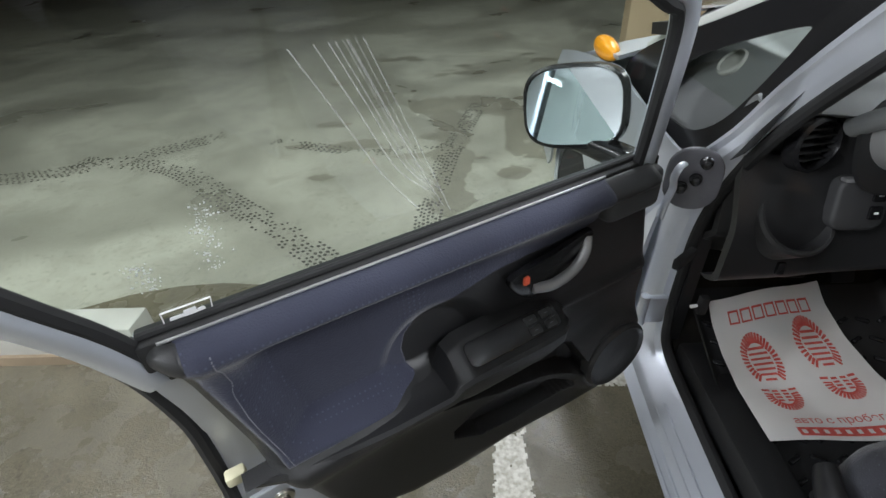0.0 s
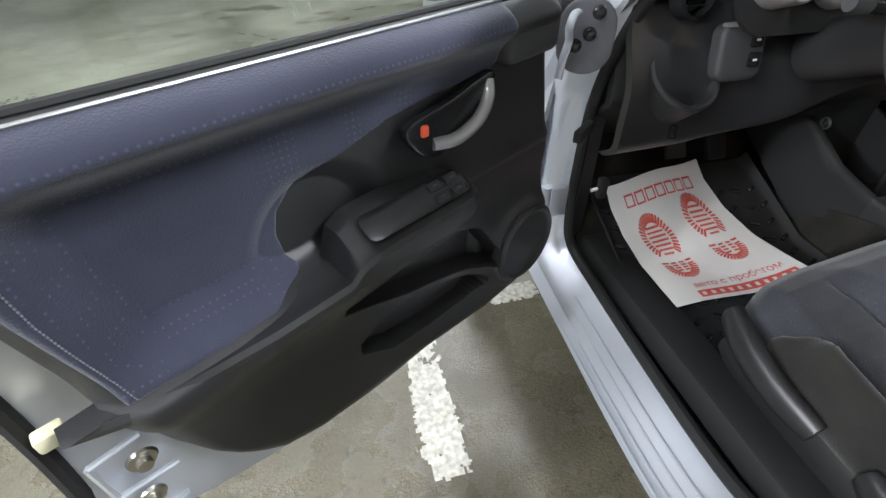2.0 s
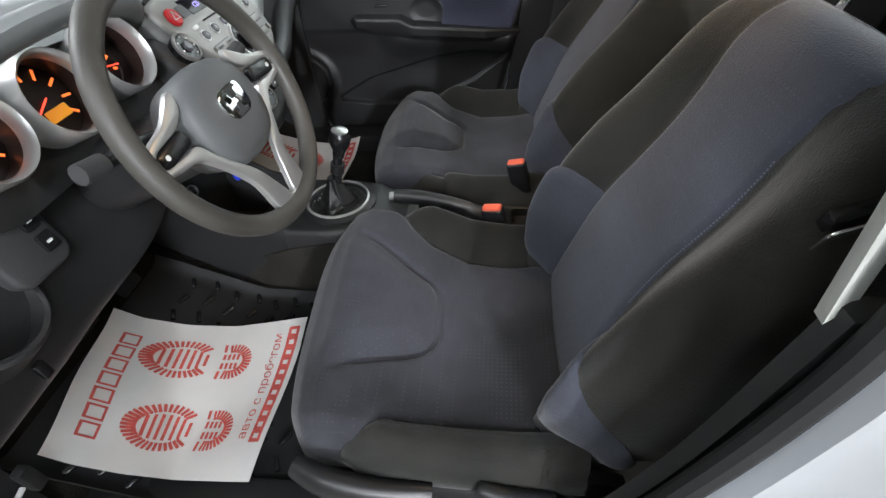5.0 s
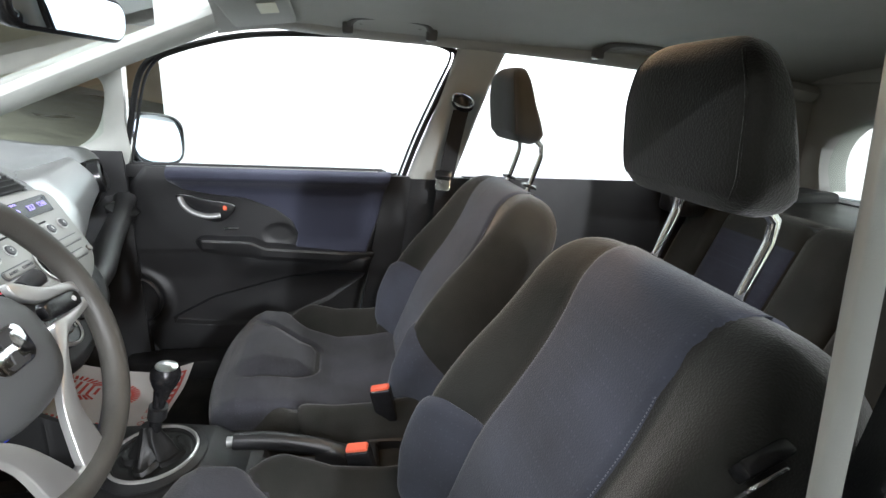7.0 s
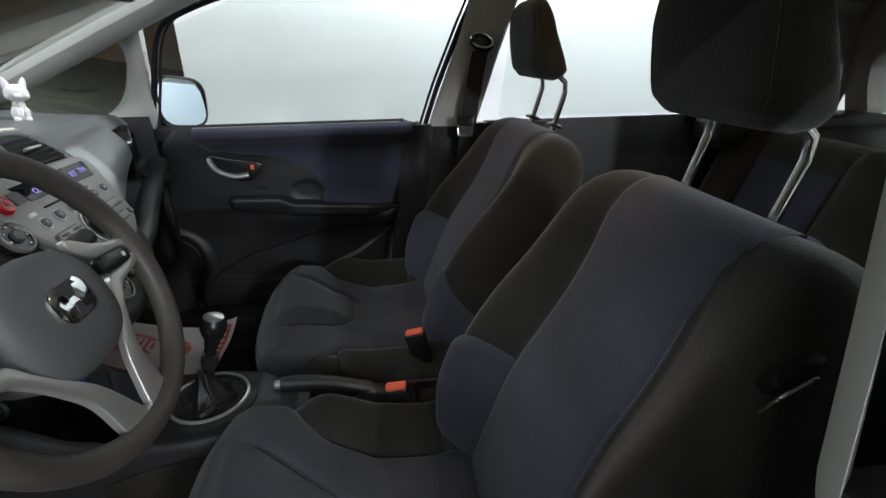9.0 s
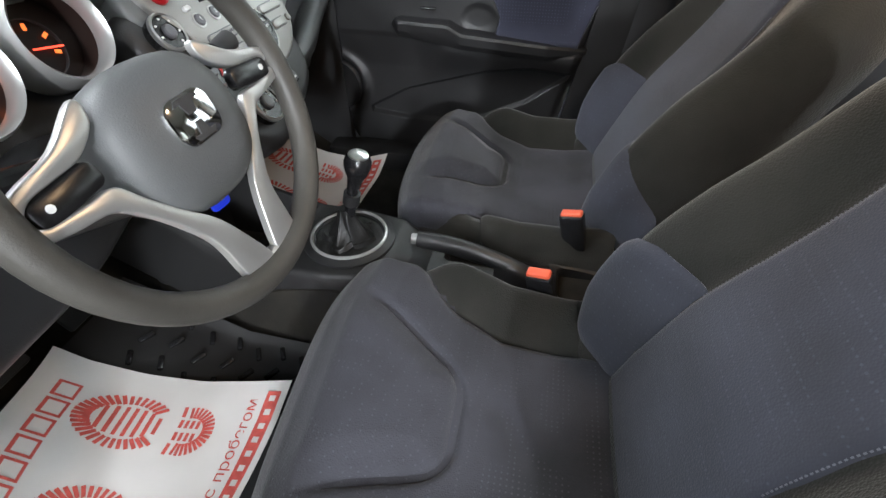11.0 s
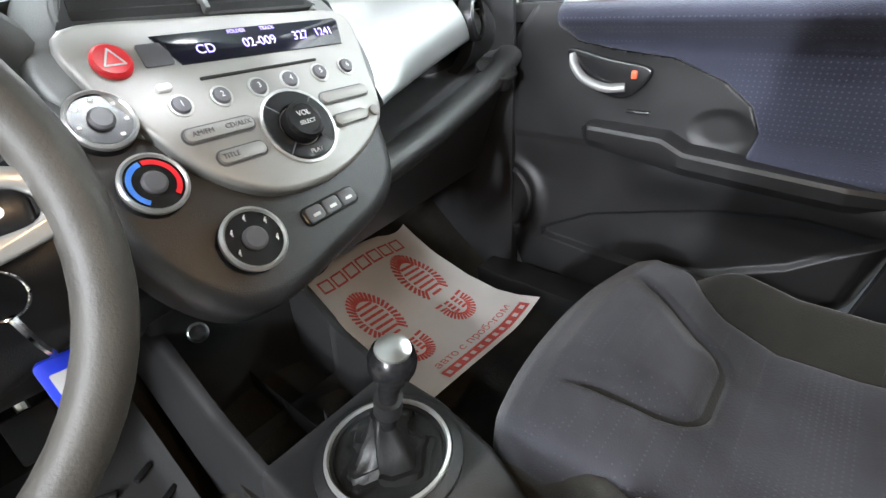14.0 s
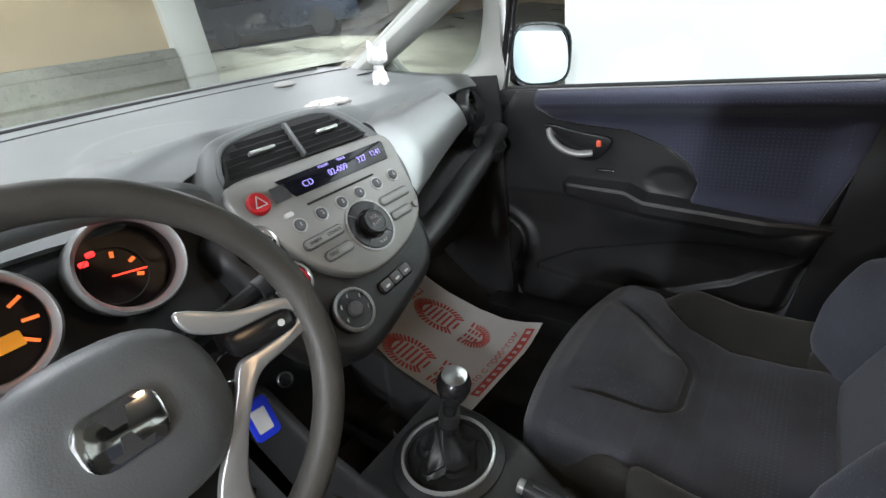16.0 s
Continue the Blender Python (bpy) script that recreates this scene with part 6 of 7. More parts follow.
part("knee_panel", sheet(knee, 40, 30, 0.02, (0, 1, 0)), DASH_BLACK, dash, "black panel over the driver's knees", 60)
SWP = facing((-0.512, 0.262, 0.822), (1, 0, 0.02), (-0.12, -0.96, 0.2))
swp = part("switch_panel", moved(prism(rounded(0.088, 0.100, 0.020), 0.030, 0.008, 3), SWP @ pose(0, 0, -0.02)), GREY_ARM, dash, "dark grey switch panel beside the wheel")
part("ridge", moved(box(-0.040, 0.034, 0.044, 0.052, -0.004, 0.016, 0.003), SWP), HANDLE_GREY, swp, "satin ridge over the switches")
for y in (0.020, -0.014):
    part("push_switch", moved(prism(rounded(0.022, 0.026, 0.004), 0.006, 0.002), SWP @ pose(0.024, y, 0.008)), GLOSS, swp, "black push switch")
    part("switch_mark", moved(prism(rounded(0.008, 0.004, 0.001), 0.0006), SWP @ pose(0.024, y, 0.0142)), WHITE_PRINT, swp)
part("lock_lever", moved(box(-0.008, 0.008, -0.014, 0.014, 0, 0.010, 0.003), facing((-0.60, 0.266, 0.675), (1, 0, 0), (0, -1, 0.1))), GLOSS, dash, "small black bonnet release")

# instruments
ins = thing("instrument_cluster", "three-dial instrument cluster with lit orange scales", "instrument cluster", (-0.34, 0.30, 0.88))
INS = facing((-0.345, 0.215, 0.952), (1, 0, 0), (0, -0.94, 0.34))
DIAL = mat("dark_dial", (0.02, 0.012, 0.01), 0.35)
NEEDLE = mat("glowing_red_needle", (1.0, 0.06, 0.03), 0.5, emit=2.0)
AMBER = mat("glowing_orange_scale", (1.0, 0.20, 0.04), 0.5, emit=0.9)
part("backing", moved(prism(rounded(0.44, 0.17, 0.06), 0.01), INS @ pose(0, 0, -0.055)), RUBBER, ins)
WARN = mat("glowing_red_warning_lamp", (1.0, 0.03, 0.03), 0.5, emit=3.0)
AMBER_SCREEN = mat("amber_display", (0.75, 0.28, 0.02), 0.4, emit=0.35)
for dx, dv, r in ((-0.024, 0.008, 0.050), (-0.150, 0.012, 0.047), (0.106, 0.013, 0.0475)):
    at = INS @ pose(dx, dv, 0)
    di = part("dial", moved(lathe([(r * 1.02, -0.040), (r * 0.05, -0.040)], 36), at), DIAL, ins, "dark round dial")
    part("dial_ring", moved(lathe([(r * 1.18, -0.045), (r * 1.17, 0.004), (r * 1.11, 0.011), (r * 1.02, 0.006), (r * 0.99, -0.006), (r * 1.0, -0.012)], 48, False), at), SATIN, di, "silver dial ring")
    part("dial_tunnel", moved(lathe([(r * 1.0, -0.011), (r * 1.02, -0.040)], 48, False), at), DIAL, di, "dark wall of the sunk dial")
    if dx > 0:
        low = at @ pose(-0.010, -0.006, -0.036)
        part("inner_rim", moved(lathe([(0.0325, -0.002), (0.0325, 0.002), (0.0315, 0.0022), (0.0312, -0.002)], 40, False), low), GREY_ARM, di, "thin rim of the small gauge")
        for a in (74, 24, -22):
            part("scale_tick", moved(box(0.020, 0.027, -0.0020, 0.0020, 0, 0.0006), low @ pose(0, 0, 0, 0, 0, a)), AMBER, di)
        part("needle", moved(box(-0.004, 0.031, -0.0009, 0.0009, 0.002, 0.003), low @ pose(0, 0, 0, 0, 0, -10)), NEEDLE, di, "glowing red needle")
        for lx, ly in ((-0.011, 0.031), (-0.021, 0.024)):
            part("warning_lamp", moved(prism(rounded(0.009, 0.006, 0.002), 0.0006), low @ pose(lx, ly, 0.001)), WARN, di, "lit red warning lamp")
    else:
        for k in range(9):
            part("scale_tick", moved(box(r * 0.62, r * 0.90, -0.0017, 0.0017, 0, 0.0006), at @ pose(0, 0, -0.038, 0, 0, 220 - 32.5 * k)), AMBER, di)
        part("needle", moved(box(-0.008, r * 0.70, -0.0010, 0.0010, 0.002, 0.003), at @ pose(0, 0, -0.038, 0, 0, 205)), NEEDLE, di, "glowing red needle")
        if dx > -0.1:
            part("trip_display", moved(prism(rounded(0.038, 0.016, 0.002), 0.0006), at @ pose(0.006, -0.018, -0.037)), AMBER_SCREEN, di, "small lit amber display")
part("cluster_hood", tube(smooth_path([(-0.565, 0.29, 0.96), (-0.54, 0.24, 1.0), (-0.45, 0.215, 1.033), (-0.345, 0.205, 1.043), (-0.24, 0.215, 1.033), (-0.15, 0.24, 1.0), (-0.13, 0.29, 0.96)], 6), 0.022, 12, flat=0.8), DASH_GREY, ins, "pale grey hood over the dials")

# steering wheel
sw = thing("steering_wheel", "grey leather three-spoke steering wheel with silver spokes", "steering wheel", (-0.345, 0.10, 0.90))
SW = Matrix.Translation((-0.3417, 0.0203, 0.9273)) @ Matrix.Rotation(radians(-2), 4, "Z") @ Matrix(((1, 0, 0, 0), (0, math.sin(radians(22)), -math.cos(radians(22)), 0), (0, math.cos(radians(22)), math.sin(radians(22)), 0), (0, 0, 0, 1))) @ Matrix.Scale(0.936, 4)
LEATHER = mat("worn_grey_wheel_leather", (0.066, 0.062, 0.055), 0.5, vary=0.3, vary_scale=14, grain=0.3, grain_scale=500, rough_vary=0.1)
part("rim", moved(tube([(0.178 * math.cos(2 * math.pi * i / 64), 0.178 * math.sin(2 * math.pi * i / 64), 0) for i in range(64)], 0.0158, 14, True), SW), LEATHER, sw, "worn grey leather rim", 60)
part("airbag_pad", moved(loft([[V(0.083 * a * math.copysign(abs(math.cos(q)) ** 0.75, math.cos(q)), -0.008 + 0.072 * a * math.copysign(abs(math.sin(q)) ** 0.8, math.sin(q)) * (1.0 if math.sin(q) > 0 else 1.05), z) for q in (2 * math.pi * i / 36 for i in range(36))] for z, a in ((-0.06, 0.9), (-0.02, 1.0), (0.0, 0.97), (0.012, 0.85), (0.018, 0.6), (0.020, 0.2))]), SW), mat("grey_airbag_plastic", (0.11, 0.115, 0.118), 0.5, grain=0.3, grain_scale=600, vary=0.15), sw, "dark grey airbag cover", 60)
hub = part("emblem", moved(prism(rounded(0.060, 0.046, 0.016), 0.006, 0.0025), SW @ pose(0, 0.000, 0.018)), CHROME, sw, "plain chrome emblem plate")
part("emblem_recess", moved(joined(prism([(-0.013, 0.012), (-0.007, 0.012), (-0.004, 0.003), (0.004, 0.003), (0.007, 0.012), (0.013, 0.012), (0.010, 0.016), (-0.010, 0.016)], 0.0012), prism([(-0.012, -0.012), (-0.005, -0.012), (-0.003, -0.003), (0.003, -0.003), (0.005, -0.012), (0.012, -0.012), (0.009, -0.016), (-0.009, -0.016)], 0.0012)), SW @ pose(0, 0.000, 0.0238) @ Matrix.Diagonal((1.3, 1.25, 1, 1))), GREY_ARM, hub)
for sx in (-1, 1):
    arm = smooth_path([(0.074, 0.056, 0), (0.114, 0.033, 0), (0.154, 0.023, 0), (0.173, 0.012, 0), (0.173, -0.013, 0), (0.145, -0.022, 0), (0.110, -0.028, 0), (0.089, -0.047, 0), (0.069, -0.076, 0), (0.053, -0.11, 0), (0.046, -0.166, 0),
                       (0.006, -0.168, 0), (0.020, -0.12, 0), (0.036, -0.088, 0), (0.058, -0.062, 0), (0.080, -0.034, 0), (0.096, -0.012, 0), (0.119, -0.011, 0), (0.144, -0.010, 0), (0.160, -0.007, 0), (0.163, 0.003, 0), (0.152, 0.012, 0), (0.126, 0.015, 0), (0.100, 0.019, 0), (0.074, 0.036, 0)], 4, True)
    flat = [(sx * p.x, p.y) for p in (arm if sx > 0 else arm[::-1])]
    part("spoke", moved(prism(flat, 0.010, 0.002), SW @ pose(0, 0, -0.006)), SATIN, sw, "satin silver spoke looped round the switches", 50)
    key = part("switch_block", moved(prism(rounded(0.066, 0.024, 0.009), 0.012, 0.004), SW @ pose(sx * 0.128, 0.002, -0.008, 0, 0, sx * -6)), GLOSS, sw, "black spoke switches")
    part("switch_dot", moved(lathe([(0.0035, 0), (0.0035, 0.0008)], 14), SW @ pose(sx * 0.146, 0.001, 0.0042)), WHITE_PRINT, key)
part("bottom_bar", moved(box(-0.030, 0.030, -0.176, -0.158, -0.012, 0.004, 0.005), SW), SATIN, sw, "satin silver bottom bar")
part("column_shroud", moved(loft([[V(0.055 * a * math.cos(q), -0.02 + 0.05 * a * math.sin(q), z) for q in (2 * math.pi * i / 20 for i in range(20))] for z, a in ((-0.28, 1.2), (-0.06, 1.0), (-0.055, 0.8))]), SW), DASH_BLACK, sw, "black column shroud")
for sx in (-1, 1):
    st = part("column_stalk", moved(tube([(sx * 0.05, 0.01, -0.075), (sx * 0.12, 0.025, -0.065), (sx * 0.19, 0.035, -0.06)], 0.010, 10), SW), GLOSS, sw, "black column stalk")
    part("stalk_tip", moved(tube([(sx * 0.165, 0.031, -0.061), (sx * 0.20, 0.037, -0.06)], 0.013, 12), SW), GREY_ARM, st)

# ---- centre tunnel console ----
tc = thing("centre_console", "black plastic tunnel console with open trays", "console", (0, 0.0, 0.30))


def tray(x, y, x0, x1, y0, y1, soft=0.008):
    return min(1, max(0, (x - x0) / soft)) * min(1, max(0, (x1 - x) / soft)) * min(1, max(0, (y - y0) / soft)) * min(1, max(0, (y1 - y) / soft))


def console_point(s, t):
    x, y = lerp(-0.135, 0.135, s), lerp(-0.50, 0.56, t)
    w = ramp(y, (-0.5, -0.1, 0.05, 0.2, 0.5), (0.085, 0.085, 0.112, 0.112, 0.12))
    z = ramp(y, (-0.5, -0.42, -0.16, -0.12, -0.085, -0.05, 0.14, 0.25, 0.35, 0.5, 0.56), (0.43, 0.44, 0.453, 0.463, 0.488, 0.507, 0.508, 0.536, 0.595, 0.65, 0.69))
    z -= (z - 0.385) * tray(x, y, -0.098, 0.094, 0.150, 0.47)
    z += 0.08 * tray(x, y, -0.014, -0.004, 0.150, 0.40, 0.004) + 0.07 * tray(x, y, -0.098, 0.094, 0.26, 0.27, 0.004) * (1 - tray(x, y, -0.014, -0.004, 0.150, 0.40, 0.004))
    z -= 0.08 * tray(x, y, -0.058, 0.070, -0.49, -0.385)
    z -= 0.06 * tray(x, y, -0.076, -0.032, -0.365, -0.20)
    z -= 0.06 * tray(x, y, 0.034, 0.076, -0.365, -0.15)
    z += 0.008 * (tray(x, y, 0.074, 0.084, -0.50, -0.13, 0.004) + tray(x, y, -0.084, -0.074, -0.50, -0.15, 0.004))
    a = abs(x) - w
    if a > 0:
        z = max(0.30, z - 0.01 - 9.0 * a)
    else:
        z -= 0.008 * max(0, 1 + a / 0.012) ** 2
    return V(x, y, z)


part("rear_tray", sheet(lambda s, t: console_point(s, lerp(0, 0.3585, t)), 72, 60, 0.0), PLASTIC, tc, "black rear tray with cup wells", 50)
part("gear_surround", sheet(lambda s, t: console_point(s, lerp(0.3585, 0.611, t)), 72, 40, 0.0), PLASTIC, tc, "black raised moulding round the lever", 50)
part("front_tray", sheet(lambda s, t: console_point(s, lerp(0.611, 1, t)), 90, 80, 0.0), RUBBER, tc, "black deep front tray", 50)
part("rear_end", box(-0.085, 0.085, -0.86, -0.49, 0.30, 0.425, 0.02, 3), PLASTIC, tc, "black rear end of the console")
for sx in (-1, 1):
    def tunnel_side(s, t, sx=sx):
        y = lerp(-0.48, 0.52, s)
        hi = ramp(y, (-0.48, -0.10, 0.03, 0.14, 0.30, 0.52), (0.41, 0.425, 0.480, 0.460, 0.415, 0.37))
        return V(sx * (lerp(0.1215, 0.160, t ** 1.4) + 0.004 * noise.noise(V(y * 14, t * 4, sx))), y, lerp(hi, 0.30, t))
    part("tunnel_side", sheet(tunnel_side, 40, 12, 0.006, (-sx, 0, 0)), CARPET, tc, "black carpeted tunnel side", 60)
gear = thing("gear_lever", "black gear lever with a chrome-topped knob and gaiter", "gear lever", (0, 0.045, 0.51))
part("ring_trim", moved(lathe([(0.092, 0.0), (0.092, 0.006), (0.080, 0.012), (0.068, 0.010), (0.066, 0.0)], 48, False), pose(0.004, 0.043, 0.506)), PLASTIC, gear)
part("silver_ring", moved(lathe([(0.0785, 0.010), (0.0775, 0.0148), (0.0735, 0.0162), (0.0715, 0.012)], 48, False), pose(0.004, 0.043, 0.506)), SATIN, gear, "satin silver ring")
BRUSHED = mat("brushed_knob_metal", (0.62, 0.62, 0.61), 0.28, 1.0, grain=0.15, grain_scale=300)
GAITER = mat("black_vinyl_gaiter", (0.007, 0.007, 0.007), 0.5, grain=0.4, grain_scale=300)
folds = [[V((r + 0.009 * math.sin(5 * a + h * 60) * f + 0.004 * math.sin(11 * a + h * 130) * f) * math.cos(a), (r + 0.006 * math.cos(4 * a) * f) * math.sin(a), h) for a in (2 * math.pi * i / 40 for i in range(40))] for r, h, f in ((0.067, 0.512, 0), (0.058, 0.514, 1), (0.050, 0.508, 1.2), (0.044, 0.520, 1.5), (0.036, 0.518, 1.3), (0.027, 0.540, 1), (0.018, 0.560, 0.5), (0.013, 0.582, 0))]
part("gaiter", moved(loft(folds), pose(0.004, 0.043, 0)), GAITER, gear, "creased black vinyl gaiter", 70)
part("stick", tube([(0.004, 0.035, 0.57), (0.002, 0.02, 0.63), (0.0, 0.012, 0.672)], 0.011, 12), GLOSS, gear)
part("stick_collar", tube([(0.003, 0.028, 0.598), (0.002, 0.022, 0.622)], 0.0165, 12), PLASTIC, gear)
knob_m = pose(0, 0.006, 0.672, 12, 0, 0)
part("knob", moved(lathe([(0.009, -0.035), (0.013, -0.018), (0.020, -0.004), (0.0245, 0.010), (0.0250, 0.020), (0.022, 0.030), (0.017, 0.035), (0.004, 0.0352)], 32), knob_m), GLOSS, gear, "gloss black knob")
part("knob_cap", moved(lathe([(0.0185, 0.034), (0.018, 0.0362), (0.010, 0.0392), (0.002, 0.040)], 32), knob_m), BRUSHED, gear, "brushed metal cap")

socket = part("socket_ring", moved(lathe([(0.0150, -0.002), (0.0150, 0.004), (0.0130, 0.0052), (0.0120, 0.003), (0.0118, -0.02)], 28, False), facing((-0.060, 0.368, 0.585), (1, 0, 0), (-0.1, -0.9, 0.4))), BRUSHED, dash, "metal rim of the power socket")
part("socket_well", moved(lathe([(0.0118, 0.0), (0.0112, -0.010), (0.001, -0.011)], 24), facing((-0.060, 0.368, 0.585), (1, 0, 0), (-0.1, -0.9, 0.4)) @ pose(0, 0, -0.001)), GLOSS, socket, "dark well of the socket")
part("stack_foot", box(-0.115, 0.11, 0.375, 0.45, 0.40, 0.80, 0.02, 3), RUBBER, dash, "black panel below the console")
LEVER = mat("black_lever_plastic", (0.020, 0.020, 0.021), 0.38, grain=0.15, grain_scale=260)
hb = thing("handbrake", "black handbrake lever lying flat", "handbrake", (0, -0.2, 0.46))
part("grip", tube(smooth_path([(0.005, -0.100, 0.528), (0.004, -0.16, 0.524), (0.002, -0.22, 0.512), (0.0, -0.285, 0.494)], 6), 0.0160, 16, flat=1.1, taper=lambda t: 0.86 + 0.22 * math.sin(math.pi * min(1, 0.75 * t + 0.12))), LEVER, hb, "black moulded grip", 60)
part("grip_ridge", tube(smooth_path([(0.005, -0.112, 0.5435), (0.004, -0.16, 0.5395), (0.002, -0.22, 0.5275), (0.0, -0.270, 0.5135)], 6), 0.0035, 8), LEVER, hb, "raised ridge along the grip", 60)
part("release_button", tube([(0.005, -0.088, 0.527), (0.005, -0.102, 0.527)], 0.0105, 14), SATIN, hb, "silver release button")
cover = [[V(w * math.copysign(abs(math.cos(a)) ** 0.7, math.cos(a)), y, 0.440 + h * max(0, math.sin(a)) ** 0.7) for a in (math.pi * i / 16 for i in range(17))] for y, w, h in ((-0.255, 0.019, 0.070), (-0.285, 0.023, 0.068), (-0.32, 0.027, 0.052), (-0.355, 0.029, 0.028), (-0.375, 0.028, 0.010))]
part("slot_cover", loft(cover), LEVER, hb, "sloping black cover over the lever's foot", 60)


def buckle(x, y, z, lean):
    b = thing("seat_belt_buckle", "black seat belt buckle with an orange-red release button", "belt buckle", (x, y, z - 0.13), group="seat belt buckles")
    m = pose(x, y, z, -14, lean, 0) @ pose(0, 0, 0, 0, 0, 76)
    part("housing", moved(box(-0.024, 0.024, -0.013, 0.013, -0.085, 0.0, 0.006, 3), m), GLOSS, b)
    part("stem", moved(box(-0.015, 0.015, -0.006, 0.006, -0.16, -0.07, 0.003), m), RUBBER, b)
    part("release", moved(box(-0.021, 0.021, -0.011, 0.009, -0.006, 0.006, 0.004, 3), m), ORANGE, b, "orange-red release button")


buckle(-0.077, -0.336, 0.555, -4)
buckle(0.108, -0.392, 0.556, 4)

# ---- paper mats ----


def paper_mat(fn, w, h, label):
    """A printed sheet: fn(u, v) places a point of it, u across and v up, in metres from its middle."""
    pm = thing("paper_mat", label, "floor mat", fn(0, 0), group="paper floor mats")
    part("paper", sheet(lambda s, t: fn((s - 0.5) * w, (t - 0.5) * h), 28, 28, 0.0006, (0, 0, -1)), PAPER, pm, "thin white paper sheet", 60)

    def flat_print(quads, name):
        bm = bmesh.new()
        for q in quads:
            bm.faces.new([bm.verts.new(fn(u, v) + V(0, 0, 0.0012)) for u, v in q])
        part(name, bm, RED_INK, pm, "faded red print")

    def bar(u0, v0, u1, v1, th):
        d = Vector((u1 - u0, v1 - v0))
        n = Vector((-d.y, d.x)).normalized() * th / 2
        return [(u0 + n.x, v0 + n.y), (u1 + n.x, v1 + n.y), (u1 - n.x, v1 - n.y), (u0 - n.x, v0 - n.y)]
    for cx, cy in ((-0.078 * w / 0.35, 0.012 * h / 0.4), (0.078 * w / 0.35, 0.03 * h / 0.4)):
        quads = []
        for i in range(38):                     # outer ribs of the sole
            a = 2 * math.pi * i / 38
            r0, r1 = (0.66, 1.0)
            ex, ey = 0.049, 0.074
            if math.sin(a) < -0.75:
                continue
            quads.append(bar(cx + ex * r0 * math.cos(a), cy + 0.035 + ey * r0 * math.sin(a), cx + ex * r1 * math.cos(a), cy + 0.035 + ey * r1 * math.sin(a), 0.0062))
        for i in range(7):                      # cross ribs
            v = cy + 0.035 + lerp(-0.05, 0.036, i / 6)
            half = 0.027 * (1 - ((v - cy - 0.035) / 0.06) ** 2) ** 0.5
            quads.append(bar(cx - half, v, cx + half, v, 0.0065))
        flat_print(quads, "sole_print")
        quads = []
        for i in range(19):                     # heel
            a = radians(lerp(168, 372, i / 18))
            quads.append(bar(cx + 0.023 * math.cos(a), cy - 0.068 + 0.026 * math.sin(a), cx + 0.043 * math.cos(a), cy - 0.068 + 0.047 * math.sin(a), 0.0052))
        for i in range(4):
            v = cy - 0.082 + 0.0105 * i
            for sx in (-1, 1):
                quads.append(bar(cx + sx * 0.004, v, cx + sx * 0.0185, v, 0.0062))
        for sx in (-1, 1):
            quads.append(bar(cx + sx * 0.024, cy - 0.048, cx + sx * 0.043, cy - 0.046, 0.0062))
        flat_print(quads, "heel_print")

    def plain_mark_row(v, size, count, u0, u1, th):
        """A row of plain outlined marks in place of a business name."""
        step = (u1 - u0) / count
        for i in range(count):
            a, b, lo, hi = u0 + step * i + step * 0.13, u0 + step * (i + 1) - step * 0.13, v - size / 2, v + size / 2
            flat_print([bar(a, lo, a, hi, th), bar(b, lo, b, hi, th), bar(a - th / 2, hi, b + th / 2, hi, th), bar(a - th / 2, lo, b + th / 2, lo, th)], "name_mark")
    plain_mark_row(h * 0.40, h * 0.062, 7, -w * 0.36, w * 0.36, 0.0042)
    plain_mark_row(-h * 0.435, h * 0.05, 11, -w * 0.30, w * 0.44, 0.0075)
    c = bpy.data.curves.new("words", "FONT")
    c.body, c.size, c.align_x, c.align_y = "авто с пробегом", h * 0.075, "CENTER", "CENTER"
    tmp = new("words", c)
    me = bpy.data.meshes.new_from_object(tmp.evaluated_get(bpy.context.evaluated_depsgraph_get()))
    bpy.data.objects.remove(tmp)
    bm = bmesh.new()
    bm.from_mesh(me)
    bpy.data.meshes.remove(me)
    for v in bm.verts:
        v.co = fn(v.co.x + w * 0.06, v.co.y - h * 0.345) + V(0, 0, 0.0012)
    part("lettering", bm, RED_INK, pm, "faded red words")
    return pm


def pass_sheet(u, v):
    s, t = u / 0.355 + 0.5, v / 0.40 + 0.5
    z = ramp(t, (0, 0.15, 0.3, 0.5, 0.75, 1), (0.374, 0.357, 0.352, 0.372, 0.418, 0.478))
    curl = 0.05 * max(0, s - 0.72) ** 1.5 * (1 - t) * 4
    return V(0.178 + 0.345 * s + 0.008 * math.sin(5 * t), 0.148 + 0.38 * t - 0.02 * s * (1 - t), z + curl + 0.006 * math.sin(9 * s + 3 * t) * t)


def driver_sheet(u, v):
    s, t = u / 0.35 + 0.5, v / 0.40 + 0.5
    x = lerp(lerp(-0.613, -0.262, s), lerp(-0.638, -0.336, s), t)
    y = lerp(0.073, lerp(0.377, 0.444, s), t) - 0.012 * math.sin(math.pi * t)
    z = ramp(t, (0, 0.2, 0.45, 0.7, 0.9, 1), (0.365, 0.368, 0.376, 0.405, 0.447, 0.486)) + 0.02 * max(0, s - 0.8) * (1 - t) * 4
    return V(x, y, z + 0.004 * math.sin(8 * s + 4 * t))


paper_mat(pass_sheet, 0.355, 0.40, "white paper floor mat with red shoe prints, curled")
paper_mat(driver_sheet, 0.35, 0.40, "white paper floor mat with red shoe prints, creased")

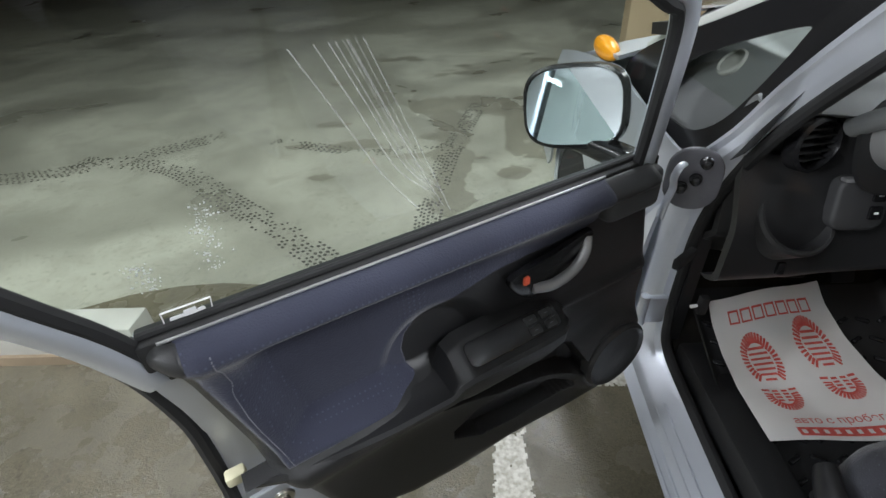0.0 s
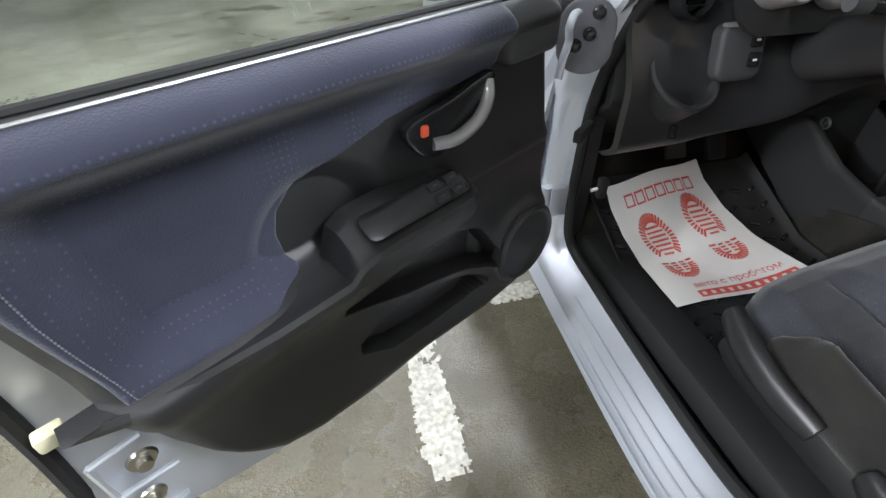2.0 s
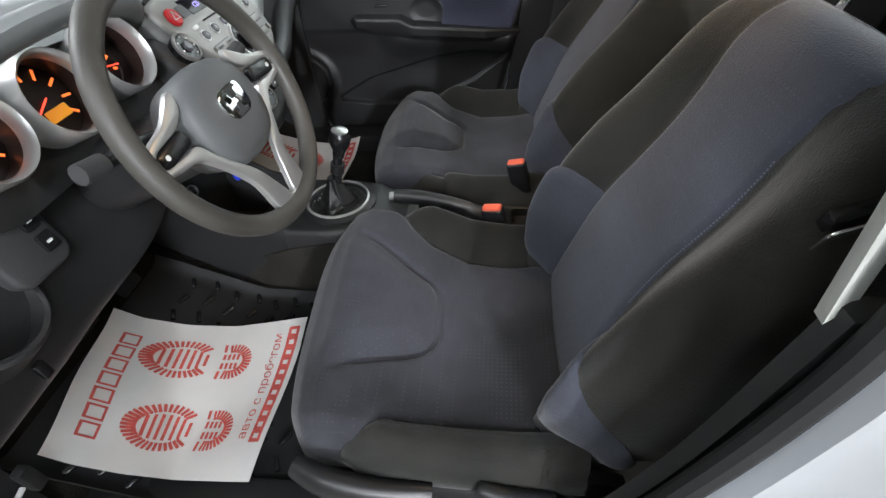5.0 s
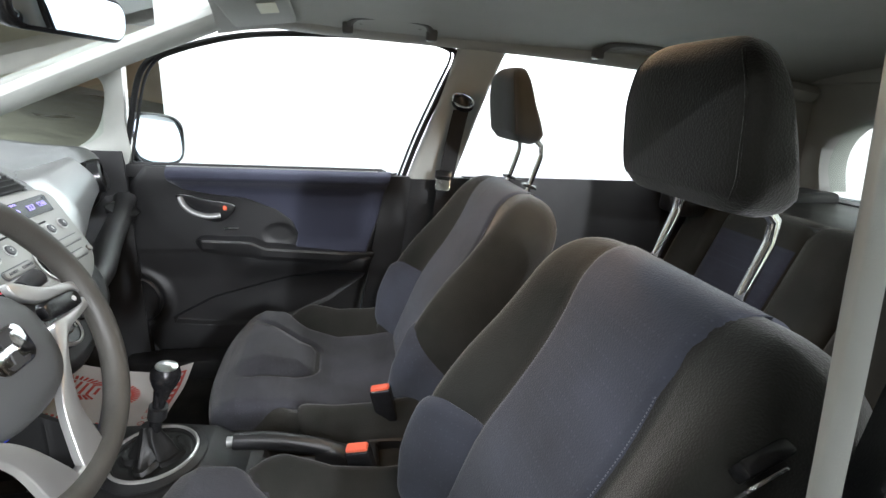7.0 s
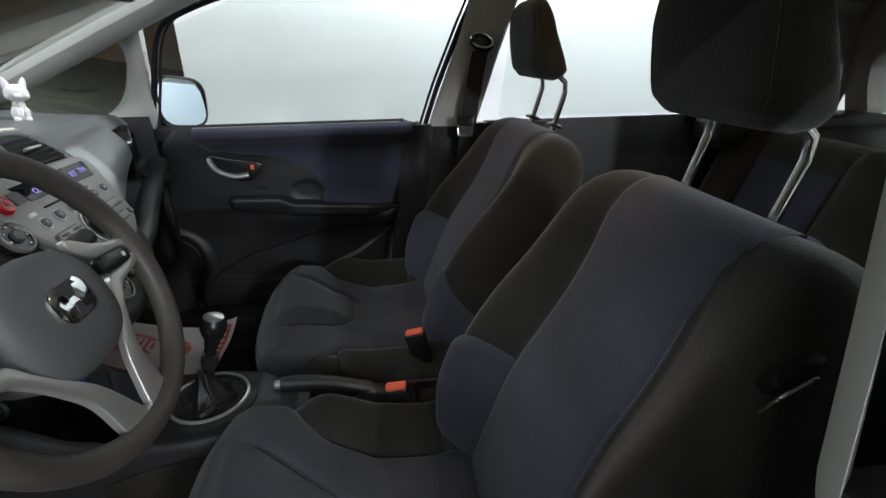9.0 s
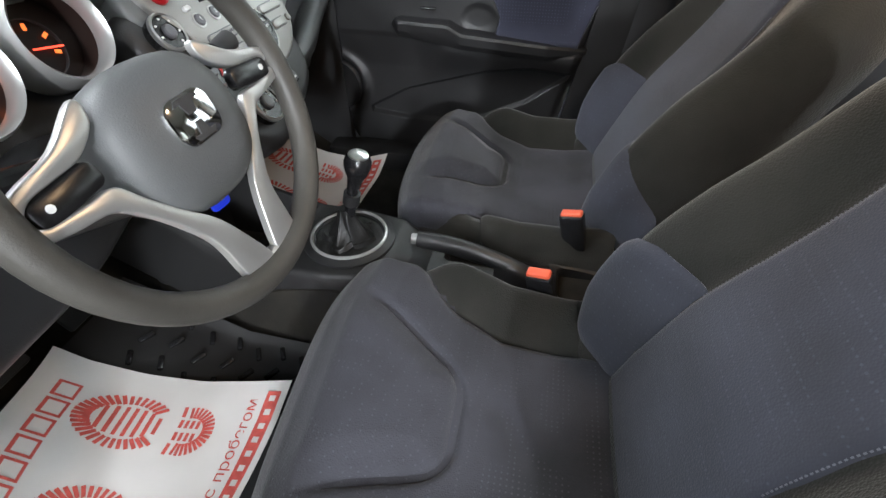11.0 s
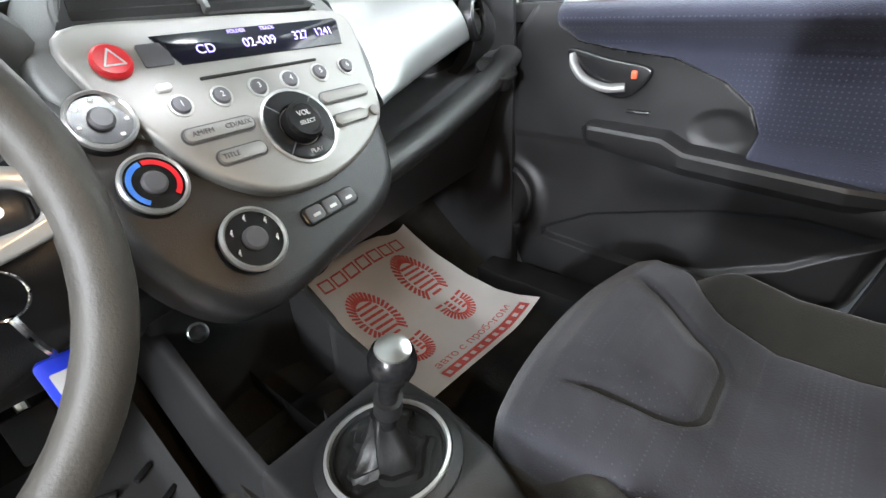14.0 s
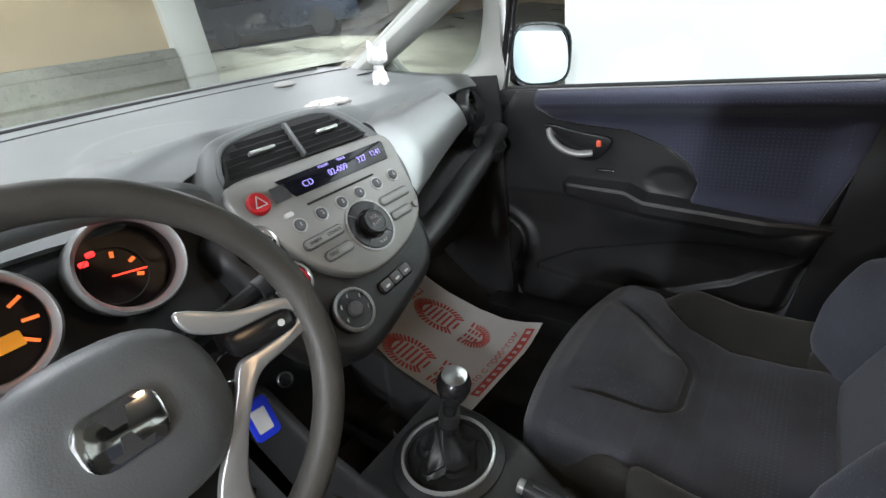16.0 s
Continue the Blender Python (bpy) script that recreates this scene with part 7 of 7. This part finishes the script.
mt = thing("rubber_mat", "black ribbed rubber floor mat under the paper", "floor mat", (-0.40, 0.1, 0.32))
part("mat_tray", sheet(lambda s, t: V(lerp(-0.655, -0.16, s), lerp(-0.03, 0.46, t), ramp(t, (0, 0.04, 0.5, 1), (0.345, 0.335, 0.345, 0.455)) + 0.018 * max(0, abs(2 * s - 1) - 0.93) / 0.07), 40, 20, 0.01, (0, 0, -1)), RUBBER, mt)
for i in range(10):
    for j in range(9):
        x, y = -0.630 + 0.048 * i + 0.012 * (j % 2), 0.0 + 0.046 * j
        z = ramp((y + 0.03) / 0.49, (0, 0.04, 0.5, 1), (0.345, 0.335, 0.345, 0.455))
        part("rib", moved(box(-0.015, 0.015, -0.005, 0.005, -0.004, 0.007, 0.003), pose(x, y, z, 24 if y > 0.22 else 0, 0, 30 if i % 2 else -30)), GLOSS, mt)

# pedals
for px_, pz in ((-0.27, 0.50), (-0.40, 0.52)):
    pd = thing("pedal", "black rubber-faced pedal on a steel arm", "pedal", (px_, 0.45, 0.47), group="pedals")
    part("pad", moved(box(-0.03, 0.03, -0.035, 0.035, 0, 0.014, 0.005), pose(px_, 0.47, pz, 60, 0, 0)), RUBBER, pd)
    part("arm", tube([(px_, 0.485, pz), (px_, 0.55, pz + 0.12), (px_, 0.56, pz + 0.26)], 0.008, 8), STEEL, pd)

# ---- roof things ----
GRIP_GREY = mat("grey_grip_plastic", (0.24, 0.24, 0.225), 0.6, grain=0.2)
# Grip plastic darkened: the shadow lines round the handles are in the colour.
GRIP_SHADED = mat("grip_plastic_shade_in_colour", (0.10, 0.10, 0.095), 0.55, grain=0.2, vary=0.1)

DOME = mat("lit_warm_lamp_lens", (1.0, 0.56, 0.20), 0.5, emit=3.2)
dl = thing("dome_lamp", "lit warm dome lamp on the headliner", "interior lamp", (-0.04, -0.715, 1.40))
part("bezel", moved(prism(rounded(0.105, 0.062, 0.012), 0.010, 0.004), pose(-0.04, -0.715, 1.409, 180, 0, 0)), TRIM, dl)
part("lens", moved(prism(rounded(0.080, 0.046, 0.008), 0.008, 0.003), pose(-0.04, -0.715, 1.401, 180, 0, 0)), DOME, dl, "glowing warm lens")
area_lamp("dome_light", (-0.04, -0.715, 1.388), 0.08, 0.05, 1.4, (1.0, 0.68, 0.40))

mp = thing("map_lamp", "pale grey overhead lamp unit, unlit", "interior lamp", (0.02, -0.205, 1.385))
part("housing", moved(prism(rounded(0.205, 0.120, 0.025), 0.010, 0.004, 3), pose(0.01, -0.203, 1.402, 180, 0, 8)), GRIP_GREY, mp)
part("lens", moved(prism(rounded(0.160, 0.085, 0.010), 0.006, 0.002), pose(0.01, -0.203, 1.393, 180, 0, 8)), mat("frosted_white_lens", (0.88, 0.88, 0.87), 0.5), mp, "frosted white lens")
part("split", moved(box(-0.0015, 0.0015, -0.041, 0.041, 0, 0.002), pose(0.01, -0.203, 1.3868, 180, 0, 8)), DIM, mp)


def sun_visor(sx):
    v = thing("sun_visor", "grey fabric sun visor folded against the roof", "sun visor", (sx * 0.33, -0.13, 1.36), group="sun visors")
    part("flap", moved(box(-0.19, 0.19, -0.075, 0.075, -0.009, 0.009, 0.008, 3), pose(sx * 0.335, -0.125, 1.372, -9, sx * 7, 0)), LINER, v)
    part("warning_label", moved(box(-0.035, 0.035, -0.02, 0.02, 0, 0.0012), pose(sx * 0.36, -0.155, 1.358, -9, sx * 7, 0) @ pose(0, 0, -0.0022)), mat("printed_label", (0.72, 0.70, 0.55), 0.6), v, "pale printed label")
    part("clip", moved(lathe([(0.012, 0), (0.010, 0.012), (0.004, 0.016)], 14), pose(sx * 0.17, -0.075, 1.385, 180, 0, 0)), TRIM, v)


sun_visor(1)
sun_visor(-1)




def grab_handle(y0, y1, x, z):
    g = thing("grab_handle", "grey roof grab handle folded up, shade in its colour", "grab handle", (x, (y0 + y1) / 2, z), group="grab handles")
    mid = (y0 + y1) / 2
    bow = smooth_path([(x + 0.020, y0, z - 0.022), (x + 0.002, y0 - 0.008, z - 0.006), (x - 0.020, y0 - 0.030, z + 0.006), (x - 0.026, mid, z + 0.010), (x - 0.020, y1 + 0.030, z + 0.006), (x + 0.002, y1 + 0.008, z - 0.006), (x + 0.020, y1, z - 0.022)], 6)
    part("grip", tube(bow, 0.0085, 10, flat=1.1), GRIP_SHADED, g, "grey bowed grip darkened for its shadow lines")
    part("backing", tube(smooth_path([(x + 0.016, y0 - 0.03, z - 0.004), (x + 0.006, mid, z + 0.006), (x + 0.016, y1 + 0.03, z - 0.004)], 6), 0.012, 10, flat=0.5), GRIP_GREY, g, "grey recessed backing")
    for y in (y0, y1):
        part("foot", box(x + 0.002, x + 0.034, y - 0.014, y + 0.014, z - 0.034, z - 0.004, 0.006), GRIP_SHADED, g)


grab_handle(-0.325, -0.545, 0.515, 1.372)
grab_handle(-1.035, -1.25, 0.515, 1.362)

rv = thing("rear_view_mirror", "black rear-view mirror on the windscreen", "rear-view mirror", (0.03, 0.10, 1.28))
RV = pose(0.02, 0.06, 1.278, 0, 0, 0) @ facing((0, 0, 0), (1, -0.12, 0.02), (-0.15, -0.98, -0.12))
part("shell", moved(prism(rounded(0.245, 0.068, 0.03, 8), 0.03, 0.008, 3, True), RV @ pose(0, 0, -0.03)), GLOSS, rv, "black mirror housing")
part("glass", moved(prism(rounded(0.228, 0.054, 0.024, 8), 0.002), RV @ pose(0, 0, -0.001)), MIRROR, rv, "mirror glass")
part("arm", tube([(0.02, 0.085, 1.28), (0.02, 0.12, 1.31), (0.02, 0.16, 1.345)], 0.009, 10), GLOSS, rv)

# ---- seat belts ----
BELT = mat("black_belt_webbing", (0.012, 0.012, 0.013), 0.75, grain=0.6, grain_scale=500)


def belt(sx):
    b = thing("seat_belt", "black seat belt hanging by the centre pillar", "seat belt", (sx * 0.62, -0.63, 0.6), group="seat belts")
    dy = 0.0 if sx > 0 else -0.075
    path = smooth_path([(sx * 0.595, -0.655 + dy, 1.165), (sx * 0.60, -0.635 + dy, 1.05), (sx * 0.605, -0.62 + dy, 0.93), (sx * 0.62, -0.60 + dy, 0.7), (sx * 0.63, -0.57 + dy, 0.42)], 6)
    part("webbing", loft([[p + V(0, 0.024, 0), p + V(-sx * 0.002, 0, 0), p + V(0, -0.024, 0), p + V(sx * 0.002, 0, 0)] for p in path]), BELT, b)
    part("guide", moved(loft([[V(0.008 * math.cos(q), 0.036 * r * math.cos(q2), 0.026 * r * math.sin(q2)) + V(x, 0, 0) for q, q2 in ((0, 2 * math.pi * i / 20) for i in range(20))] for x, r in ((-0.014, 0.7), (-0.008, 0.95), (0.004, 1.0), (0.012, 0.9))]), pose(sx * 0.592, -0.660 + dy, 1.185, 20, 0, 0)), GLOSS, b, "black upper belt guide")
    part("guide_plate", moved(tube([(0.020 * math.cos(q), 0.028 * math.cos(q), 0.018 * math.sin(q)) for q in (2 * math.pi * i / 24 for i in range(24))], 0.003, 8, True), pose(sx * 0.578, -0.655 + dy, 1.192, 20, 0, 0)), CHROME, b, "bright metal loop of the guide")
    part("latch_tongue", moved(prism(rounded(0.046, 0.056, 0.010), 0.003, 0.001, both=True), facing((sx * (0.590 if sx > 0 else 0.572), -0.612 if sx > 0 else -0.640, 0.95 if sx > 0 else 0.905), (0.3, 1, 0), (-sx, 0.3, 0.5))), CHROME, b, "chrome latch tongue")
    part("tongue_grip", moved(box(-0.026, 0.026, -0.012, 0.012, -0.004, 0.010, 0.004), facing((sx * (0.590 if sx > 0 else 0.572), -0.612 if sx > 0 else -0.640, 0.972 if sx > 0 else 0.930), (0.3, 1, 0), (-sx, 0.3, 0.5))), GLOSS, b, "black grip of the latch")


belt(1)
belt(-1)

# ---- small things ----
key = thing("ignition_key", "key with a blue plastic tag in the ignition", "key", (-0.21, 0.12, 0.80))
part("lock_barrel", moved(lathe([(0.022, 0), (0.022, 0.012), (0.018, 0.016), (0.006, 0.016)], 24), facing((-0.235, 0.175, 0.865), (1, 0, 0), (0.25, -0.9, 0.3))), GLOSS, key)
part("key_bow", moved(box(-0.003, 0.003, -0.014, 0.014, 0.015, 0.05, 0.002), facing((-0.235, 0.175, 0.865), (1, 0, 0), (0.25, -0.9, 0.3))), GLOSS, key)
part("key_ring", tube([(-0.222 + 0.016 * math.cos(a), 0.125, 0.845 + 0.018 * math.sin(a)) for a in (2 * math.pi * i / 24 for i in range(24))], 0.0012, 6, True), CHROME, key)
part("chain", tube([(-0.222, 0.125, 0.828), (-0.217, 0.128, 0.80), (-0.213, 0.132, 0.785)], 0.003, 6), CHROME, key)
FOB_BLUE = mat("blue_plastic_tag", (0.02, 0.05, 0.72), 0.3, coat=0.3)
tag = part("tag", moved(prism(rounded(0.032, 0.058, 0.007), 0.006, 0.002, both=True), facing((-0.212, 0.130, 0.755), (1, 0.3, 0), (-0.25, -0.95, 0.1))), FOB_BLUE, key, "blue plastic key tag")
part("paper_insert", moved(prism(rounded(0.018, 0.034, 0.002), 0.0008), facing((-0.212, 0.130, 0.755), (1, 0.3, 0), (-0.25, -0.95, 0.1)) @ pose(0, 0, 0.006)), PAPER, tag, "blank white insert")


def blob(c, rx, ry, rz, n=16, m=10):
    return loft([[V(c[0] + rx * math.sin(math.pi * (j + 0.02) / (m + 0.04)) * math.cos(2 * math.pi * i / n), c[1] + ry * math.sin(math.pi * (j + 0.02) / (m + 0.04)) * math.sin(2 * math.pi * i / n), c[2] - rz * math.cos(math.pi * (j + 0.02) / (m + 0.04))) for i in range(n)] for j in range(m + 1)])


TOY = Matrix.Translation((0.466, 0.494, 1.020)) @ pose(0, 0, 0, 0, 4, -52)
toy = joined(blob((0, 0, 0.020), 0.0185, 0.0175, 0.021), blob((0, -0.002, 0.040), 0.0125, 0.012, 0.014), blob((0, -0.004, 0.066), 0.0235, 0.0205, 0.020, 20, 12), blob((0, -0.023, 0.060), 0.0095, 0.008, 0.007), blob((-0.0145, -0.009, 0.060), 0.009, 0.010, 0.009), blob((0.0145, -0.009, 0.060), 0.009, 0.010, 0.009),
             blob((-0.010, -0.014, 0.007), 0.007, 0.010, 0.007), blob((0.010, -0.014, 0.007), 0.007, 0.010, 0.007), blob((-0.008, -0.014, 0.022), 0.005, 0.006, 0.014), blob((0.008, -0.014, 0.022), 0.005, 0.006, 0.014), blob((0.014, 0.012, 0.010), 0.006, 0.008, 0.008),
             moved(lathe([(0.0085, 0), (0.0075, 0.010), (0.004, 0.020), (0.001, 0.024)], 14), pose(-0.0135, -0.001, 0.078, 0, -14, 0)), moved(lathe([(0.0085, 0), (0.0075, 0.010), (0.004, 0.020), (0.001, 0.024)], 14), pose(0.0135, -0.001, 0.078, 0, 14, 0)))
moved(toy, TOY)
tagged(finish("toy_figurine", toy, VINYL, 60), "small white vinyl animal figurine on the dash", "figurine")

fl = thing("flower_ornament", "flat pale flower ornament lying on the dash", "ornament", (0.23, 0.416, 1.022))
PETAL = mat("pale_yellow_petal", (0.72, 0.70, 0.55), 0.5)
FX, FY = 0.230, 0.416
for i in range(5):
    a = 2 * math.pi * i / 5 + 0.3
    pt = part("petal", moved(lathe([(0.019, 0), (0.020, 0.003), (0.017, 0.006), (0.003, 0.0055)], 18), pose(FX + 0.030 * math.cos(a), FY + 0.030 * math.sin(a), dash_z(FX, FY) + 0.004)), GRIP_GREY, fl, "grey rimmed petal")
    part("petal_face", moved(lathe([(0.013, 0), (0.012, 0.0015), (0.002, 0.002)], 16), pose(FX + 0.030 * math.cos(a), FY + 0.030 * math.sin(a), dash_z(FX, FY) + 0.0098)), PETAL, pt, "pale yellow petal face")
part("heart", moved(lathe([(0.014, 0), (0.014, 0.010), (0.003, 0.012)], 18), pose(FX, FY, dash_z(FX, FY) + 0.004)), PETAL, fl, "pale round centre")

for i in range(7):
    x = 0.53 + 0.014 * i
    part("defrost_slat", moved(box(-0.003, 0.003, -0.012, 0.012, 0, 0.002, 0.0008), pose(x, 0.62, dash_z(x, 0.62) + 0.001, 0, 0, 20)), RUBBER, dash)
part("dash_speaker", moved(lathe([(0.034, -0.004), (0.034, 0.004), (0.030, 0.007), (0.026, 0.003), (0.003, 0.004)], 28), facing((-0.618, 0.620, dash_z(-0.618, 0.620) + 0.003), (0.6, 0, 1), (-0.72, -0.05, 0.70))), GRIP_GREY, dash, "round grey dash speaker")
def slot_line(x, back):
    y = 0.95 - 0.10 * (x / 0.7) ** 2 - back
    return V(x, y, dash_z(x, y) + 0.001)


part("defrost_slot", tube([slot_line(-0.56 + 0.028 * i, 0.055) for i in range(41)], 0.0045, 8), RUBBER, dash, "long black defroster slot")
part("dash_edge_groove", tube([slot_line(-0.60 + 0.030 * i, 0.130) for i in range(41)], 0.0016, 6), GREY_ARM, dash, "fine groove across the dash top")
part("airbag_mark", moved(prism(rounded(0.042, 0.007, 0.002), 0.0006), pose(-0.129, 0.402, dash_z(-0.129, 0.402) + 0.0006, 0, 0, -55)), GRIP_GREY, dash, "small moulded mark on the dash")
part("light_sensor", moved(lathe([(0.026, 0), (0.025, 0.004), (0.018, 0.008), (0.004, 0.009)], 24), pose(0.36, 0.72, dash_z(0.36, 0.72) + 0.001)), GRIP_GREY, dash, "round grey light sensor")

# ---- details of the open side ----
BRASS = mat("yellow_zinc", (0.50, 0.46, 0.30), 0.35, 0.8, vary=0.3, vary_scale=60)
# Darker copy of the silver body paint, with the pillar's shade in it.
HINGE_SHADE = mat("shaded_silver_paint", (0.15, 0.148, 0.165), 0.5, 0.3, vary=0.2, vary_scale=20)
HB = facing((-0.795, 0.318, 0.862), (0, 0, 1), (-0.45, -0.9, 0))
part("hinge_bracket", moved(prism(rounded(0.130, 0.100, 0.046), 0.008, 0.004, 3), HB @ pose(-0.010, 0.002, -0.010)), HINGE_SHADE, car, "silver hinge plate with shade put into its colour")
for x, y, z in ((-0.790, 0.300, 0.898), (-0.798, 0.306, 0.862), (-0.818, 0.315, 0.842)):
    bo = moved(lathe([(0.012, 0), (0.011, 0.006), (0.008, 0.008), (0.008, 0.016), (0.003, 0.018)], 16), facing((x, y, z), (0, 0, 1), (-0.4, -0.9, 0)))
    part("hinge_bolt", bo, GLOSS, car, "dark hinge bolt")
for z in (0.47,):
    part("door_hinge", joined(box(-0.80, -0.745, 0.36, 0.38, z - 0.04, z + 0.04, 0.006), tube([(-0.80, 0.368, z - 0.045), (-0.80, 0.368, z + 0.045)], 0.012, 12)), SILVER, car, "silver door hinge")
part("hinge_arm", tube(smooth_path([(-0.838, 0.285, 0.905), (-0.850, 0.275, 0.903), (-0.858, 0.270, 0.885), (-0.852, 0.276, 0.862), (-0.862, 0.268, 0.838), (-0.868, 0.264, 0.805)], 6), 0.0075, 10, flat=0.6), SILVER, car, "silver pressed hinge arm")
part("check_strap", moved(box(-0.05, 0.02, -0.008, 0.008, -0.012, 0.012, 0.003), pose(-0.77, 0.30, 0.685, 0, 0, 40)), RUBBER, car, "black door check strap")
part("door_switch", box(-0.695, -0.675, 0.315, 0.335, 0.495, 0.545, 0.004), RUBBER, car)
part("switch_pin", tube([(-0.70, 0.322, 0.522), (-0.716, 0.318, 0.522)], 0.004, 8), WHITE_PRINT, car)
STR = facing((-0.755, -0.540, 0.628), (0.60, 0.78, 0), (-0.75, 0.58, 0.32))
stk = part("striker_plate", moved(prism(rounded(0.032, 0.048, 0.010), 0.005, 0.001), STR), BRASS, car, "yellow zinc striker plate")
part("striker_loop", moved(tube(smooth_path([(-0.012, -0.022, 0.004), (-0.012, -0.022, 0.028), (-0.006, -0.010, 0.034), (0.006, 0.010, 0.034), (0.012, 0.022, 0.028), (0.012, 0.022, 0.004)], 5), 0.0045, 10), STR @ pose(0.006, 0, 0, 0, 0, 90) @ Matrix.Scale(0.58, 4)), STEEL, stk)
for q in (-1, 1):
    part("screw", moved(lathe([(0.009, 0.006), (0.008, 0.010), (0.002, 0.010)], 12), STR @ pose(-0.006, q * 0.014, 0)), BRASS, stk)
part("grommet", moved(lathe([(0.019, 0.0), (0.019, 0.003), (0.013, 0.004), (0.011, 0.001)], 20), facing((-0.741, -0.504, 0.620), (0.60, 0.78, 0), (-0.78, 0.52, 0.32))), BRASS, car, "dull brass-coloured grommet")
TAG = facing((-0.753, -0.516, 0.568), (-0.45, -0.80, 0.40), (-0.75, 0.58, 0.32))
tg = part("frame_label", moved(prism(rounded(0.052, 0.028, 0.004), 0.0012), TAG @ pose(0, 0, 0.004)), WHITE_PRINT, car, "white printed label")
for i in range(3):
    part("print_bar", moved(box(-0.018, 0.012 - 0.006 * i, -0.0012, 0.0012, 0.0053, 0.0056), TAG @ pose(0, 0.007 - 0.007 * i, 0)), GREY_ARM, tg)
lb = part("sill_label", moved(box(-0.021, 0.021, -0.019, 0.019, 0, 0.001), facing((-0.770, -0.408, 0.435), (0, -1, 0.15), (-0.8, 0.2, 0.5))), WHITE_PRINT, car, "white and yellow airbag label")
part("label_band", moved(box(0.015, 0.0205, -0.019, 0.019, 0.001, 0.0014), facing((-0.770, -0.408, 0.435), (0, -1, 0.15), (-0.8, 0.2, 0.5))), mat("yellow_print", (0.85, 0.75, 0.05), 0.6), lb)
part("label_mark", moved(lathe([(0.011, 0.001), (0.011, 0.0015), (0.007, 0.0015), (0.007, 0.001)], 16, False), facing((-0.770, -0.408, 0.435), (0, -1, 0.15), (-0.8, 0.2, 0.5))), RED, lb)
AMBER_LENS = mat("amber_lens", (0.95, 0.38, 0.02), 0.2, coat=0.5)
part("indicator", blob((-0.752, 1.13, 0.915), 0.032, 0.11, 0.036), AMBER_LENS, car, "amber front indicator lens")
part("side_repeater", blob((-0.835, 0.66, 0.73), 0.008, 0.03, 0.018), AMBER_LENS, car, "amber side repeater")

# ---- far things in the garage ----
CAR_BLUE = mat("dark_blue_car_paint", (0.020, 0.026, 0.040), 0.25, coat=0.8, vary=0.1)
DARK_GLASS = mat("dark_car_glass", (0.01, 0.012, 0.014), 0.05)


def estate_car(m):
    c = thing("parked_car", "dark blue estate car parked beyond the column", "car", m=m)
    def section(x, k):
        return [V(x, y * (1 if z < 0.9 else 0.86), z) for y, z in ((-0.85, 0.28), (-0.9, 0.6), (-0.86, lerp(0.75, 0.95, k)), (-0.66, lerp(0.8, 1.42, k)), (0.66, lerp(0.8, 1.42, k)), (0.86, lerp(0.75, 0.95, k)), (0.9, 0.6), (0.85, 0.28))]
    part("body", loft([section(x, k) for x, k in ((-2.3, 0.1), (-2.2, 0.7), (-1.9, 1.0), (0.3, 1.0), (1.1, 0.25), (2.1, 0.12), (2.35, 0.0))]), CAR_BLUE, c, "dark blue body")
    for a, b in ((-1.75, -0.75), (-0.7, 0.25)):
        part("side_window", loft([[V(a, -0.80, 0.98), V(a + 0.1, -0.66, 1.34)], [V(b, -0.80, 0.98), V(b - 0.12, -0.66, 1.34)]], closed=False), DARK_GLASS, c, "dark side window")
    for x in (-1.35, 1.4):
        w = part("wheel", moved(lathe([(0.2, -0.1), (0.30, -0.1), (0.325, -0.06), (0.325, 0.06), (0.30, 0.1), (0.2, 0.1)], 28), pose(x, -0.80, 0.325, 90, 0, 0)), RUBBER, c, "black tyre")
        part("hub_cap", moved(lathe([(0.215, 0.07), (0.205, 0.095), (0.05, 0.08)], 24), pose(x, -0.80, 0.325, 90, 0, 0)), SATIN, w, "silver alloy rim")
        for i in range(7):
            part("spoke_gap", moved(box(0.07, 0.18, -0.02, 0.02, 0.088, 0.093), pose(x, -0.80, 0.325, 90, 0, 0) @ pose(0, 0, 0, 0, 0, 360 / 7 * i)), RUBBER, w)
    part("tail_lamp", box(-2.32, -2.2, -0.80, -0.60, 0.72, 0.9, 0.02), RED, c, "red tail lamp")


estate_car(pose(7.93, 10.56, 1.03, 0, 0, -70))
YELLOW = mat("yellow_painted_steel", (0.80, 0.55, 0.04), 0.45, vary=0.2)
hk = thing("wall_bracket", "yellow steel loop bracket on the wall", "bracket", (1.97, 5.0, 1.72))
part("loop", tube(smooth_path([(1.82, 4.97, 1.95), (1.82, 4.94, 1.73), (1.86, 4.94, 1.69), (2.06, 4.94, 1.69), (2.10, 4.94, 1.73), (2.10, 4.97, 1.95)], 6), 0.012, 8), YELLOW, hk)
